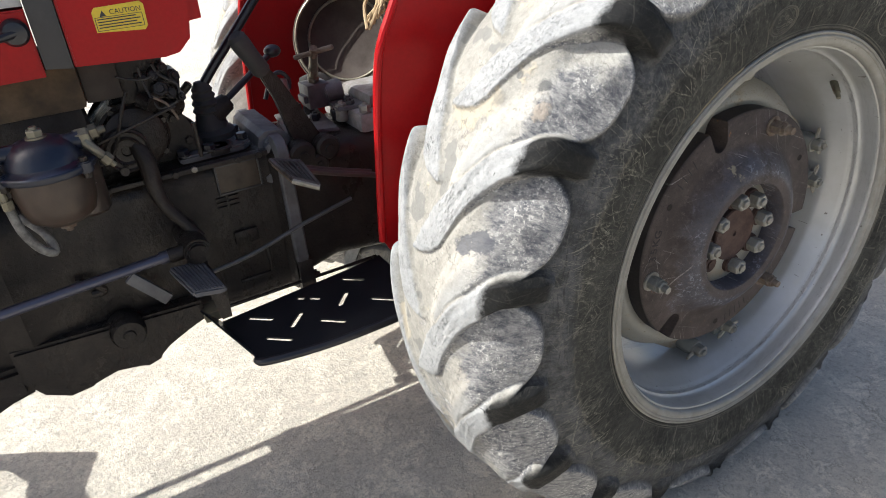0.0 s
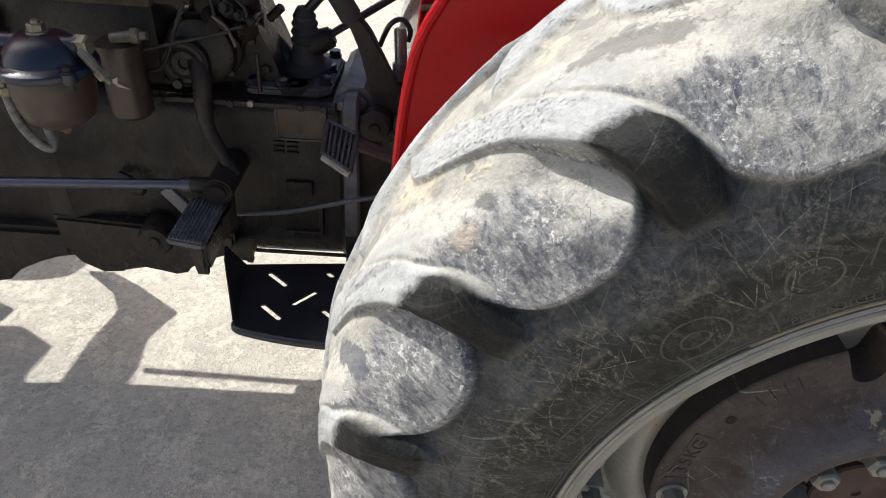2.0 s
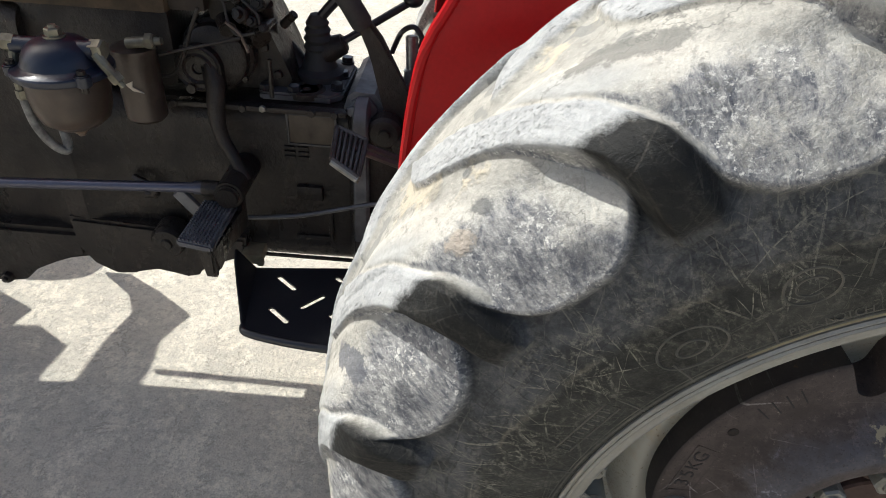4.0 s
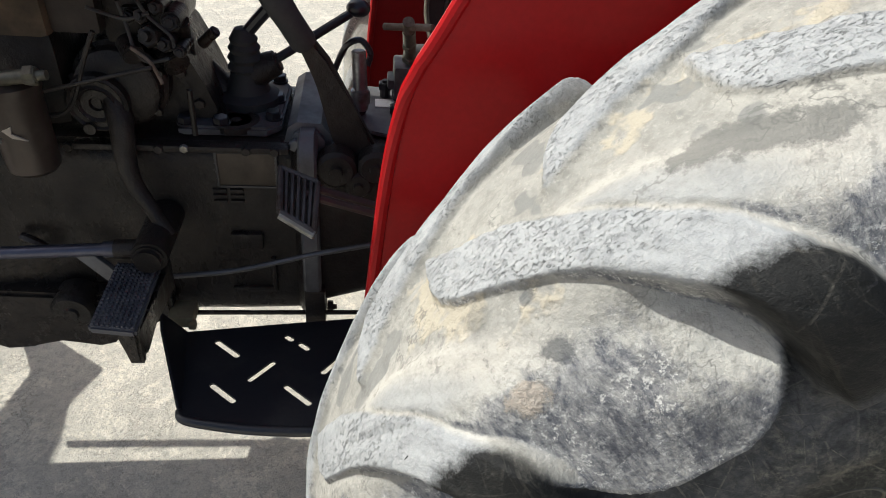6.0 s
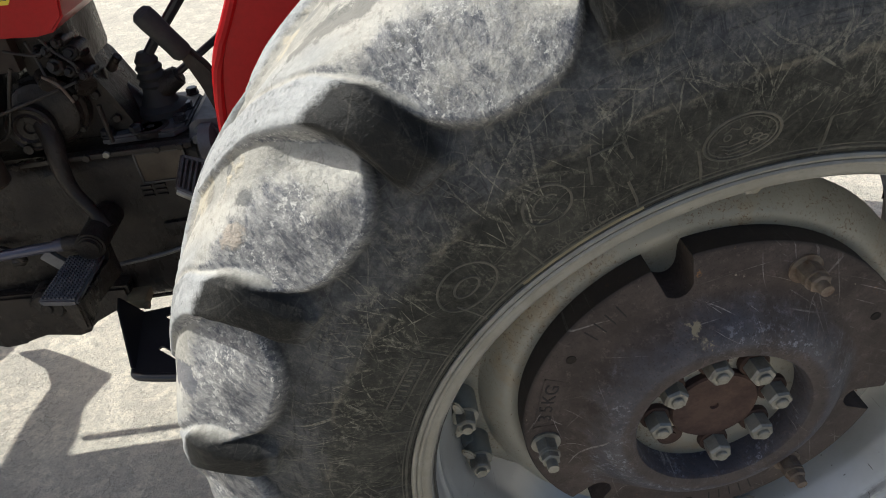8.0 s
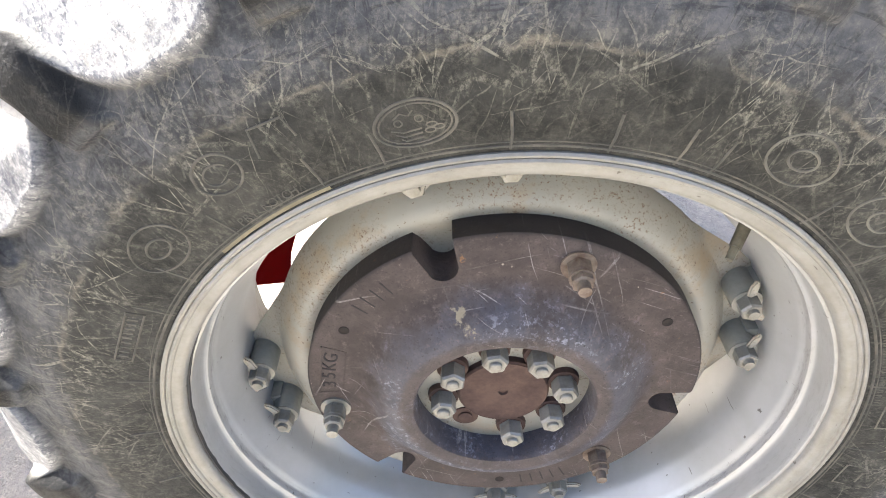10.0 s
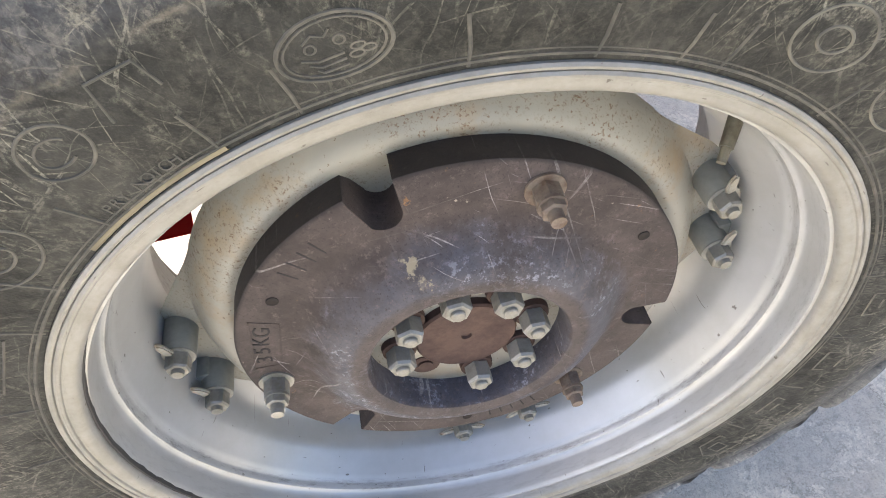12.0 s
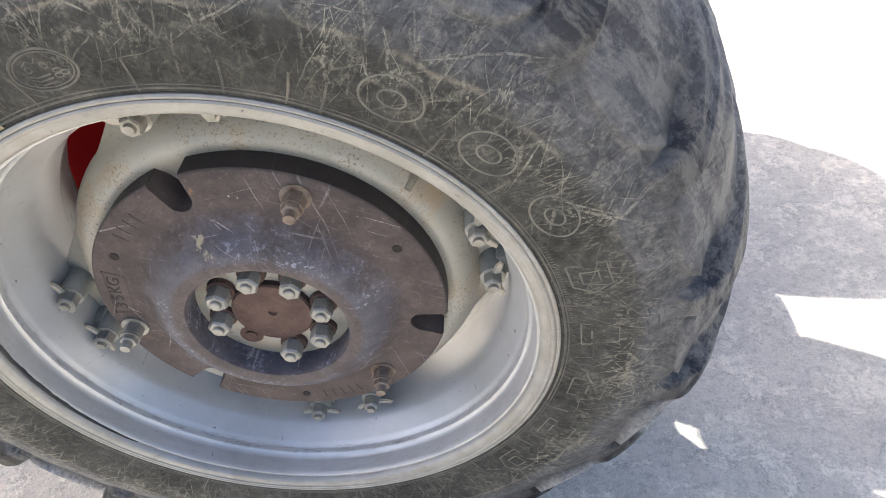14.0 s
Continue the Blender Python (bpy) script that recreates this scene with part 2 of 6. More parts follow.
M_REDDARK = worn("red_paint_far", (0.34, 0.008, 0.009), (0.22, 0.03, 0.022), 0.42, 0.0, (0.55, 0.9), 5.0, 0.05, 160.0, 0.2)


def oily_iron():
    """Black cast iron, wet with oil in places, with brown dirt baked on."""
    m = Nodes("greasy_cast_iron", 0.4, 0.0, 0.26)
    base = m.mix(m.ramp(m.noise(16.0, 7, 0.7), (0.36, 0.0), (0.68, 1.0)), (0.013, 0.0108, 0.0094), (0.034, 0.027, 0.022))
    mud = m.ramp(m.noise(6.0, 8, 0.75), (0.54, 0.0), (0.68, 0.8))
    col = m.mix(mud, base, m.mix(m.noise(70.0, 4), (0.022, 0.016, 0.012), (0.054, 0.040, 0.029)))
    col = m.mix(m.ramp(m.noise(95.0, 6, 0.8), (0.64, 0.0), (0.72, 0.7)), col, (0.16, 0.135, 0.11))
    wet = m.ramp(m.noise(5.0, 6, 0.7, m.stretch((1.4, 1.4, 0.6))), (0.42, 0.0), (0.58, 1.0))
    m.bump(m.noise(120.0, 5, 0.7), 0.45, 0.0014)
    m.bump(m.noise(26.0, 6, 0.7), 0.7, 0.006)
    rough = m.math("ADD", m.math("SUBTRACT", 0.52, m.math("MULTIPLY", wet, 0.30)), m.math("MULTIPLY", mud, 0.25))
    return m.done(col, rough)


M_IRON = oily_iron()
M_GREY = worn("grey_casting", (0.13, 0.13, 0.135), (0.05, 0.043, 0.038), 0.5, 0.1, (0.4, 0.7), 12.0, 0.4, 130.0)
M_BLACK = worn("black_paint", (0.018, 0.018, 0.022), (0.045, 0.042, 0.04), 0.3, 0.0, (0.5, 0.8), 8.0, 0.08)
M_RUBBER = worn("black_rubber", (0.025, 0.025, 0.025), (0.06, 0.055, 0.05), 0.7, 0.0, (0.45, 0.7), 15.0, 0.3)
M_STEEL = worn("bare_steel", (0.36, 0.36, 0.36), (0.2, 0.17, 0.14), 0.35, 0.85, (0.45, 0.7), 30.0, 0.15)
M_BRASS = worn("dull_brass", (0.20, 0.185, 0.135), (0.08, 0.07, 0.05), 0.36, 0.5, (0.45, 0.7), 30.0, 0.2)
M_TAN = worn("bracket_tan", (0.20, 0.17, 0.10), (0.1, 0.08, 0.05), 0.6)

M_BORE_SHADE = worn("bore_shade", (0.012, 0.010, 0.009), (0.03, 0.022, 0.016), 0.9, 0.0, (0.4, 0.7), 60.0, 0.2)


# ---------------------------------------------------------------- builders
def mesh_of(bm, name, smooth=35):
    me = bpy.data.meshes.new(name)
    bmesh.ops.recalc_face_normals(bm, faces=bm.faces)
    if smooth:
        limit = radians(smooth)
        for f in bm.faces:
            f.smooth = True
        for e in bm.edges:
            if len(e.link_faces) == 2 and e.calc_face_angle(0) > limit:
                e.smooth = False
    bm.to_mesh(me)
    bm.free()
    return me


def part(name, bm, material, parent=None, label="", smooth=35):
    """One mesh object under a thing or under a part."""
    me = bm if isinstance(bm, bpy.types.Mesh) else mesh_of(bm, name, smooth)
    if not me.materials:
        me.materials.append(material)
    ob = new(name, me)
    ob.parent = parent
    return tagged(ob, label)


def thing(name, label, category, at=(0, 0, 0), group="", kind=""):
    ob = new(name)
    ob.empty_display_size = 0.05
    ob.location = at
    bpy.context.view_layer.update()
    return tagged(ob, label, category, group, kind)


def box(bm, lo, hi, bevel=0.0, m=None, seg=2):
    r = bmesh.ops.create_cube(bm, size=1.0)
    s = [hi[i] - lo[i] for i in range(3)]
    c = [(hi[i] + lo[i]) / 2 for i in range(3)]
    mat = Matrix.Translation(c) @ Matrix.Diagonal((*s, 1))
    if m is not None:
        mat = m @ mat
    bmesh.ops.transform(bm, matrix=mat, verts=r["verts"])
    if bevel:
        edges = list({e for v in r["verts"] for e in v.link_edges})
        bmesh.ops.bevel(bm, geom=edges, offset=bevel, segments=seg, affect="EDGES", profile=0.6)
    return bm


def rod(bm, a, b, r, r2=None, seg=16, bevel=0.0):
    a, b = Vector(a), Vector(b)
    d = b - a
    m = Matrix.Translation((a + b) / 2) @ d.to_track_quat("Z", "Y").to_matrix().to_4x4()
    res = bmesh.ops.create_cone(bm, cap_ends=True, segments=seg, radius1=r, radius2=r if r2 is None else r2, depth=d.length, matrix=m)
    if bevel:
        edges = [e for e in {e for v in res["verts"] for e in v.link_edges} if any(len(f.verts) > 4 for f in e.link_faces)]
        bmesh.ops.bevel(bm, geom=edges, offset=bevel, segments=2, affect="EDGES")
    return bm


def tube(bm, points, r, seg=10, caps=True):
    """A round tube along a smooth line through the points; r may be a list."""
    pts = [Vector(p) for p in points]
    fine = []
    n = len(pts)
    for i in range(n - 1):
        p0, p1, p2, p3 = pts[max(i - 1, 0)], pts[i], pts[i + 1], pts[min(i + 2, n - 1)]
        steps = 6 if n > 2 else 1
        for k in range(steps):
            t = k / steps
            fine.append((0.5 * (2 * p1 + (p2 - p0) * t + (2 * p0 - 5 * p1 + 4 * p2 - p3) * t * t + (3 * p1 - p0 - 3 * p2 + p3) * t ** 3), i + t))
    fine.append((pts[-1], n - 1))
    rs = r if isinstance(r, (list, tuple)) else [r] * n
    rings = []
    up = Vector((0.13, 0.31, 0.94))
    for k, (p, u) in enumerate(fine):
        a = fine[max(k - 1, 0)][0]
        b = fine[min(k + 1, len(fine) - 1)][0]
        d = (b - a).normalized()
        x = d.cross(up)
        if x.length < 0.05:
            x = d.cross(Vector((1, 0, 0)))
        x.normalize()
        y = d.cross(x)
        i = min(int(u), n - 2) if n > 1 else 0
        rad = rs[i] + (rs[min(i + 1, n - 1)] - rs[i]) * (u - i)
        rings.append([bm.verts.new(p + rad * (math.cos(2 * math.pi * j / seg) * x + math.sin(2 * math.pi * j / seg) * y)) for j in range(seg)])
    for r0, r1 in zip(rings, rings[1:]):
        for j in range(seg):
            bm.faces.new((r0[j], r0[(j + 1) % seg], r1[(j + 1) % seg], r1[j]))
    if caps:
        bm.faces.new(list(reversed(rings[0])))
        bm.faces.new(rings[-1])
    return bm


def lathe(bm, profile, origin, axis="y", seg=64, closed=False):
    """Turns a profile of (radius, along) about an axis through origin."""
    o = Vector(origin)
    rings = []
    for r, a in profile:
        ring = []
        for j in range(seg):
            t = 2 * math.pi * j / seg
            c, s = r * math.cos(t), r * math.sin(t)
            ring.append(bm.verts.new(o + (Vector((c, a, s)) if axis == "y" else Vector((c, s, a)) if axis == "z" else Vector((a, c, s)))))
        rings.append(ring)
    pairs = list(zip(rings, rings[1:]))
    if closed:
        pairs.append((rings[-1], rings[0]))
    for r0, r1 in pairs:
        for j in range(seg):
            bm.faces.new((r0[j], r0[(j + 1) % seg], r1[(j + 1) % seg], r1[j]))
    if not closed:
        if profile[0][0] > 1e-4:
            bm.faces.new(rings[0])
        if profile[-1][0] > 1e-4:
            bm.faces.new(list(reversed(rings[-1])))
    bmesh.ops.remove_doubles(bm, verts=bm.verts, dist=1e-6)
    return bm


def plate(bm, outline, lo, hi, axis="z", bevel=0.0):
    """A flat plate: an outline of 2D points, from lo to hi along the axis."""
    def at(u, v, w):
        return (u, v, w) if axis == "z" else (u, w, v) if axis == "y" else (w, u, v)
    a = [bm.verts.new(at(u, v, lo)) for u, v in outline]
    b = [bm.verts.new(at(u, v, hi)) for u, v in outline]
    n = len(outline)
    fs = [bm.faces.new(a), bm.faces.new(list(reversed(b)))]
    for i in range(n):
        fs.append(bm.faces.new((a[i], b[i], b[(i + 1) % n], a[(i + 1) % n])))
    if bevel:
        edges = list({e for f in fs[:2] for e in f.edges})
        bmesh.ops.bevel(bm, geom=edges, offset=bevel, segments=2, affect="EDGES")
    return bm


def hexnut(bm, base, way, size, height, stud=0.0, stud_r=0.0, washer=0.0):
    """A hexagonal nut on a face, with chamfer, washer and the stud through it."""
    way = Vector(way).normalized()
    base = Vector(base)
    q = way.to_track_quat("Z", "Y").to_matrix().to_4x4()
    z = 0.0
    if washer:
        rod(bm, base, base + way * 0.003, washer, seg=20)
        z = 0.003
    r = size / math.sqrt(3)
    for r0, r1, z0, z1 in ((r, r, z, z + height * 0.86), (r, r * 0.86, z + height * 0.86, z + height)):
        bmesh.ops.create_cone(bm, cap_ends=True, segments=6, radius1=r0, radius2=r1, depth=z1 - z0,
                              matrix=Matrix.Translation(base + way * (z0 + z1) / 2) @ q)
    if stud:
        rod(bm, base + way * (z + height * 0.9), base + way * (z + height + stud), stud_r, stud_r * 0.86, seg=12)
    return bm


# ---------------------------------------------------------------- tyre
HUB = Vector((0.0, 0.0, 0.61))
MID = 0.110
LUGS = 18

BEAD = [(0.366, -0.034), (0.3775, -0.0445), (0.40, -0.050), (0.43, -0.055), (0.46, -0.056), (0.49, -0.053)]
BASE = BEAD + [(0.512, -0.046), (0.532, -0.039), (0.556, -0.025), (0.583, -0.004), (0.610, 0.026), (0.630, 0.058), (0.639, MID)]
TONGUE = BEAD + [(0.520, -0.0565), (0.540, -0.0482), (0.567, -0.0322), (0.594, -0.009), (0.621, 0.022), (0.6365, 0.058), (0.641, MID)]
LUGTOP = BEAD + [(0.512, -0.047), (0.548, -0.0475), (0.593, -0.0430), (0.613, -0.0215), (0.632, 0.019), (0.643, 0.058), (0.648, MID)]
LUGTOP_IN = BEAD + [(0.512, -0.048), (0.552, -0.049), (0.602, -0.045), (0.625, -0.015), (0.637, 0.024), (0.645, 0.058), (0.648, MID)]


def tyre_mesh(turn=0.0, per_pitch=112, fine=8):
    """Carcass, bars and valleys of an agricultural tyre as one skin; bars lean to both sides in turn."""
    def resample(pts):
        u = np.arange(len(pts), dtype=float)
        t = np.linspace(0, len(pts) - 1, (len(pts) - 1) * fine + 1)
        out = []
        for k in (0, 1):
            v = np.array([p[k] for p in pts])
            d = np.gradient(v)
            i = np.minimum(t.astype(int), len(pts) - 2)
            f = t - i
            out.append((2 * f ** 3 - 3 * f ** 2 + 1) * v[i] + (f ** 3 - 2 * f ** 2 + f) * d[i] + (-2 * f ** 3 + 3 * f ** 2) * v[i + 1] + (f ** 3 - f ** 2) * d[i + 1])
        return np.array(out)
    full = []
    for outer, inner in ((BASE, BASE), (TONGUE, TONGUE), (LUGTOP, LUGTOP_IN)):
        h, g = resample(outer), resample(inner)
        full.append(np.concatenate([h, np.stack([g[0][-2::-1], 2 * MID - g[1][-2::-1]])], axis=1))
    # between the bars of the far side the carcass lies deeper
    full[0][0] = full[0][0] - 0.010 * np.clip((full[0][1] - MID - 0.004) / 0.025, 0, 1) * (full[0][0] > 0.55)
    full[2][0] = full[2][0] + 0.004 * np.clip((full[2][1] - MID - 0.006) / 0.035, 0, 1) * (full[2][0] > 0.57)
    ns = full[0].shape[1]
    nt = LUGS * per_pitch
    yy = full[2][1][None, :]
    # the grid leans with the fronts of the bars
    front_y = [-0.055, -0.040, -0.027, -0.012, 0.0, 0.013, 0.026, 0.040, 0.053, 0.062, 0.070, 0.086, 0.11, 0.15]
    front_th = [130.4, 131.1, 132.0, 133.5, 134.6, 136.0, 137.6, 139.8, 142.2, 144.0, 145.6, 147.0, 147.6, 148.0]
    lean = np.where(yy <= MID, np.interp(yy, front_y, front_th), np.interp(2 * MID - yy, front_y, front_th) - np.interp(2 * MID - yy, [-0.05, 0.05], [4.0, 0.0]))
    th = np.degrees(np.arange(nt) * 2 * np.pi / nt)[:, None] + lean
    rb = full[0][0][None, :]
    row = np.arange(ns)[None, :]
    crown = (ns - 1) / 2
    pitch = 360 / LUGS

    def smooth(x):
        x = np.clip(x, 0, 1)
        return x * x * (3 - 2 * x)
    wob = 0.20 * np.sin(np.radians(th * 7)) + 0.12 * np.sin(np.radians(th * 31) + yy * 70) + 0.06 * np.sin(np.radians(th * 11) + yy * 330)
    m_lug = np.zeros((nt, ns))
    m_ton = np.zeros((nt, ns))
    m_tab = np.zeros((nt, ns))
    m_fill = np.zeros((nt, ns))
    m_end = np.zeros((nt, ns))
    m_hol = np.zeros((nt, ns))
    for side in (0, 1):
        y = yy if side == 0 else 2 * MID - yy
        shift = turn if side == 0 else turn - pitch / 2 - np.interp(y, [-0.05, 0.05], [4.0, 0.0])
        # the steep front of a bar, and its worn back that runs out into the dust of the floor behind
        low = np.interp(y, front_y, front_th)
        up = np.interp(y, [-0.055, -0.034, -0.018, 0.0, 0.018, 0.03, 0.045, 0.062, 0.085, 0.105, 0.125, 0.165], [125.4, 126.6, 127.7, 129.2, 130.8, 132.1, 133.9, 136.1, 138.8, 140.9, 143.3, 147.5])
        rel = (th - shift - 90.0 + wob) % pitch + 90.0
        half = (row <= crown + 12) if side == 0 else (row >= crown - 12)
        own = (row < crown) if side == 0 else (row > crown)
        for k in range(-1, 5):
            t = rel + k * pitch
            front = smooth((low - t) / 0.75 + 0.5) * (1.0 - 0.12 * np.exp(-np.clip(low - t, 0, 9) / 0.55))
            back = smooth((t - up) / 1.7 + 0.5)
            nose = smooth(((0.138 if side == 0 else 0.122) - y + 0.006 * (t - low)) / 0.009 + 0.5)
            end = smooth((full[2][0][None, :] - 0.514) / 0.030)
            m_lug = np.maximum(m_lug, front * back * nose * half * end)
            m_end = np.maximum(m_end, smooth((low - t) / 0.75 + 0.9) * back * half)
            # dust and worn rubber rise from the foot of one bar to the back of the next
            up_next = up + pitch
            f = np.clip((t - low) / np.maximum(up_next - low, 0.5), 0, 1.15) * (t > low)
            m_fill = np.maximum(m_fill, 0.95 * smooth(f) ** 1.5 * (t < up_next + 2.5) * smooth((y + 0.046) / 0.062) * smooth((0.092 - y) / 0.035) * (1.0 if side == 0 else 0.15) * half)
            m_hol = np.maximum(m_hol, np.exp(-np.clip(t - low - 0.3, 0, 20) / 3.2) * smooth((t - low) / 0.75 + 0.5) * smooth((y + 0.050) / 0.015) * smooth((0.012 - y) / 0.03) * half)
            foot = np.clip((rb - 0.515) / 0.004, 0, 1) * np.clip((0.560 - rb) / 0.03, 0, 1) * half
            m_tab = np.maximum(m_tab, foot * smooth((t - 126.6 + 1.5 * (0.56 - rb) / 0.05) / 1.4) * smooth((130.4 - t) / 0.6))
            # the smooth floor between two bars, which laps over the shoulder as a rounded tongue
            mid = (low + up + pitch) / 2 - 0.2
            span = (pitch - (low - up)) / 2 + 0.4
            e = np.abs(t - mid) / span * np.where(t > mid, 0.80, 1.0)
            edge = 0.519 + 0.052 * np.clip(e, 0, 1.25) ** 2.6
            m_ton = np.maximum(m_ton, smooth((rb - edge) / 0.004 + 0.5) * smooth((1.3 - e) * 6.0) * own)
    # rear quarter: worn bars, trimmed further to fit the outline in the camera's view
    outline_trim = np.interp((th + 180) % 360 - 180, [-60, -30, -16, -5, 8, 20, 28, 37, 55], [0, 0.010, 0.011, 0.024, 0.024, 0.020, 0.014, 0.006, 0])
    tongue_trim = np.interp((th + 180) % 360 - 180, [-40, -10, 12, 26, 60, 98, 105, 109], [0, 0.2, 0.30, 0.75, 0.75, 0.70, 0.25, 0])
    low_bars = np.interp((th + 180) % 360 - 180, [-130, -100, -30, -5, 12, 26, 60, 85], [0, 0.65, 0.65, 0.25, 0.2, 0.45, 0.45, 0])
    m_lug = m_lug * (1 - low_bars * (yy < MID))
    m_tab = m_tab * (1 - np.clip(1.5 * low_bars, 0, 1))
    m_ton = m_ton * (1 - 0.75 * tongue_trim * (yy < MID))
    m_fill = m_fill * (1 - m_lug)
    R = full[0][0] * np.ones((nt, 1))
    Y = full[0][1] * np.ones((nt, 1))
    for mask, f in ((m_ton, full[1]), (m_lug, full[2])):
        R = R + (f[0] - R) * mask
        Y = Y + (f[1] - Y) * mask
    R = R + (full[2][0] - R) * m_fill
    Y = Y + (full[2][1] - Y) * m_fill
    R = R - 0.012 * m_hol * (1 - m_lug)
    Y = Y + np.where(row < crown, 0.006, -0.006) * m_hol * (1 - m_lug)
    Y = Y + np.where(row < crown, -0.010, 0.010) * m_tab
    rng = np.random.RandomState(4)

    def lumps(wide, high):
        v = rng.rand(nt, ns)
        for _ in range(2):
            v = sum(np.roll(v, k, 0) for k in range(-wide, wide + 1)) / (2 * wide + 1)
            v = sum(np.roll(v, k, 1) for k in range(-high, high + 1)) / (2 * high + 1)
        return (v - v.mean()) / v.std()
    chip = np.clip(0.6 * lumps(5, 3) + 0.4 * lumps(2, 1), -2.2, 2.2)
    R = R + (m_lug * 0.0005 + m_ton * 0.0005) * chip * (R > 0.5)
    R = R - outline_trim * smooth((R - 0.52) / 0.07)
    # the load flattens the bars on the ground and swells the wall above
    a = np.radians(th)
    X = R * np.cos(a)
    Z = R * np.sin(a) + HUB.z
    low_z = np.clip((0.16 - Z) / 0.16, 0, 1)
    Y = Y + np.where(row < crown, -1, 1) * low_z * 0.012 * np.clip((R - 0.40) / 0.1, 0, 1)
    Z = np.where(Z < 0.02, 0.002 + 0.018 * np.exp((Z - 0.02) / 0.02), Z)
    co = np.stack([X, Y, Z], -1).reshape(-1, 3)
    i = np.arange(nt)[:, None]
    j = np.arange(ns - 1)[None, :]
    n = (i + 1) % nt
    quads = np.stack(np.broadcast_arrays(i * ns + j, i * ns + j + 1, n * ns + j + 1, n * ns + j), -1).reshape(-1, 4)
    me = bpy.data.meshes.new("tyre")
    me.from_pydata(co.tolist(), [], quads.tolist())
    me.polygons.foreach_set("use_smooth", [True] * len(me.polygons))
    shoulder = smooth((R - 0.515) / 0.05)
    for name, v in (("bar", m_lug), ("floor", np.maximum(m_ton * (1 - m_end * smooth((-0.012 - yy) / 0.02)), np.clip((full[0][0] - 0.600) / 0.02, 0, 1))), ("dusty", smooth((Y + 0.012) / 0.055)), ("tread", shoulder), ("rub_shade", np.maximum(outline_trim / 0.024, tongue_trim)), ("crownward", np.clip((Y + 0.046) / 0.044, 0, 1)), ("fill", m_fill)):
        at = me.attributes.new(name, "FLOAT", "POINT")
        at.data.foreach_set("value", (v * np.ones((nt, ns))).astype(np.float32).ravel())
    me.update()
    return me


def tyre_material():
    m = Nodes("tyre_rubber", 0.75, 0.0, 0.2)
    # rear quarter: rubbed dark rubber, with the shade there put into colour too
    rub_shade = m.attr("rub_shade")
    bar, floor, tread, dusty = m.attr("bar"), m.attr("floor"), m.attr("tread"), m.attr("dusty")
    flat, rad = m.polar()
    sway = m.bent(flat, 15.0, 0.020)
    big = m.noise(9.0, 5, 0.6)
    grain = m.noise(150.0, 4, 0.65)
    # dark rubber, mottled with old dust
    rubber = m.mix(m.ramp(m.noise(13.0, 8, 0.72), (0.38, 0.0), (0.70, 1.0)), (0.0145, 0.0148, 0.013), (0.049, 0.0485, 0.042))
    rubber = m.mix(m.ramp(m.noise(75.0, 6, 0.75), (0.47, 0.0), (0.70, 0.5)), rubber, (0.082, 0.078, 0.063))
    # the outer wall is scuffed to a grey-blue, with dark strokes across it
    edge = m.math("ADD", rad, m.math("MULTIPLY", m.math("SUBTRACT", m.noise(22.0, 7, 0.78), 0.5), 0.035))
    outer = m.ramp(edge, (0.462, 0.0), (0.482, 1.0))
    scuff = m.mix(m.ramp(m.noise(1.0, 6, 0.75, m.stretch((30.0, 30.0, 30.0))), (0.36, 0.0), (0.64, 1.0)), (0.032, 0.035, 0.039), (0.110, 0.111, 0.114))
    scuff = m.mix(m.top(m.dash(sway, 4, 0.05, 0.004, 0.58, 0.08, 3), m.dash(sway, 82, 0.03, 0.003, 0.60, 0.08, 3, 3.0)), scuff, (0.040, 0.040, 0.046))
    scuff = m.mix(m.ramp(m.noise(90.0, 5, 0.7), (0.52, 0.0), (0.70, 0.7)), scuff, (0.15, 0.146, 0.130))
    wall = m.mix(m.math("MULTIPLY", outer, 0.8), rubber, scuff)
    # crossing scratches: straight nets cut up by patches, near radial strokes, and dirt caught in them
    def net(scale, stretch_, turn_, width, swayed):
        n = m.nt.nodes.new("ShaderNodeMapping")
        n.vector_type = "TEXTURE"
        n.inputs["Rotation"].default_value = (0.0, 0.0, radians(turn_))
        n.inputs["Scale"].default_value = (stretch_, 1.0, 3.0)
        m.link(swayed, n.inputs["Vector"])
        return m.ramp(m.cells(scale, "DISTANCE_TO_EDGE", n.outputs[0]), (0.0, 1.0), (width * 0.5, 0.8), (width, 0.0))
    slack = m.bent(m.bent(flat, 9.0, 0.05), 70.0, 0.006)
    torn = m.ramp(m.noise(190.0, 6, 0.85), (0.42, 0.0), (0.56, 1.0))
    lines = [m.dash(sway, a, l, w, s, 0.04, 1.0, k * 1.7) for k, (a, l, w, s) in enumerate(
        ((82, 0.08, 0.0030, 0.695), (103, 0.065, 0.0028, 0.70), (63, 0.09, 0.0032, 0.70), (126, 0.07, 0.0030, 0.70), (34, 0.16, 0.0038, 0.70), (152, 0.17, 0.0038, 0.70),
         (8, 0.15, 0.0034, 0.715), (72, 0.15, 0.0042, 0.695), (112, 0.14, 0.0040, 0.70)))]
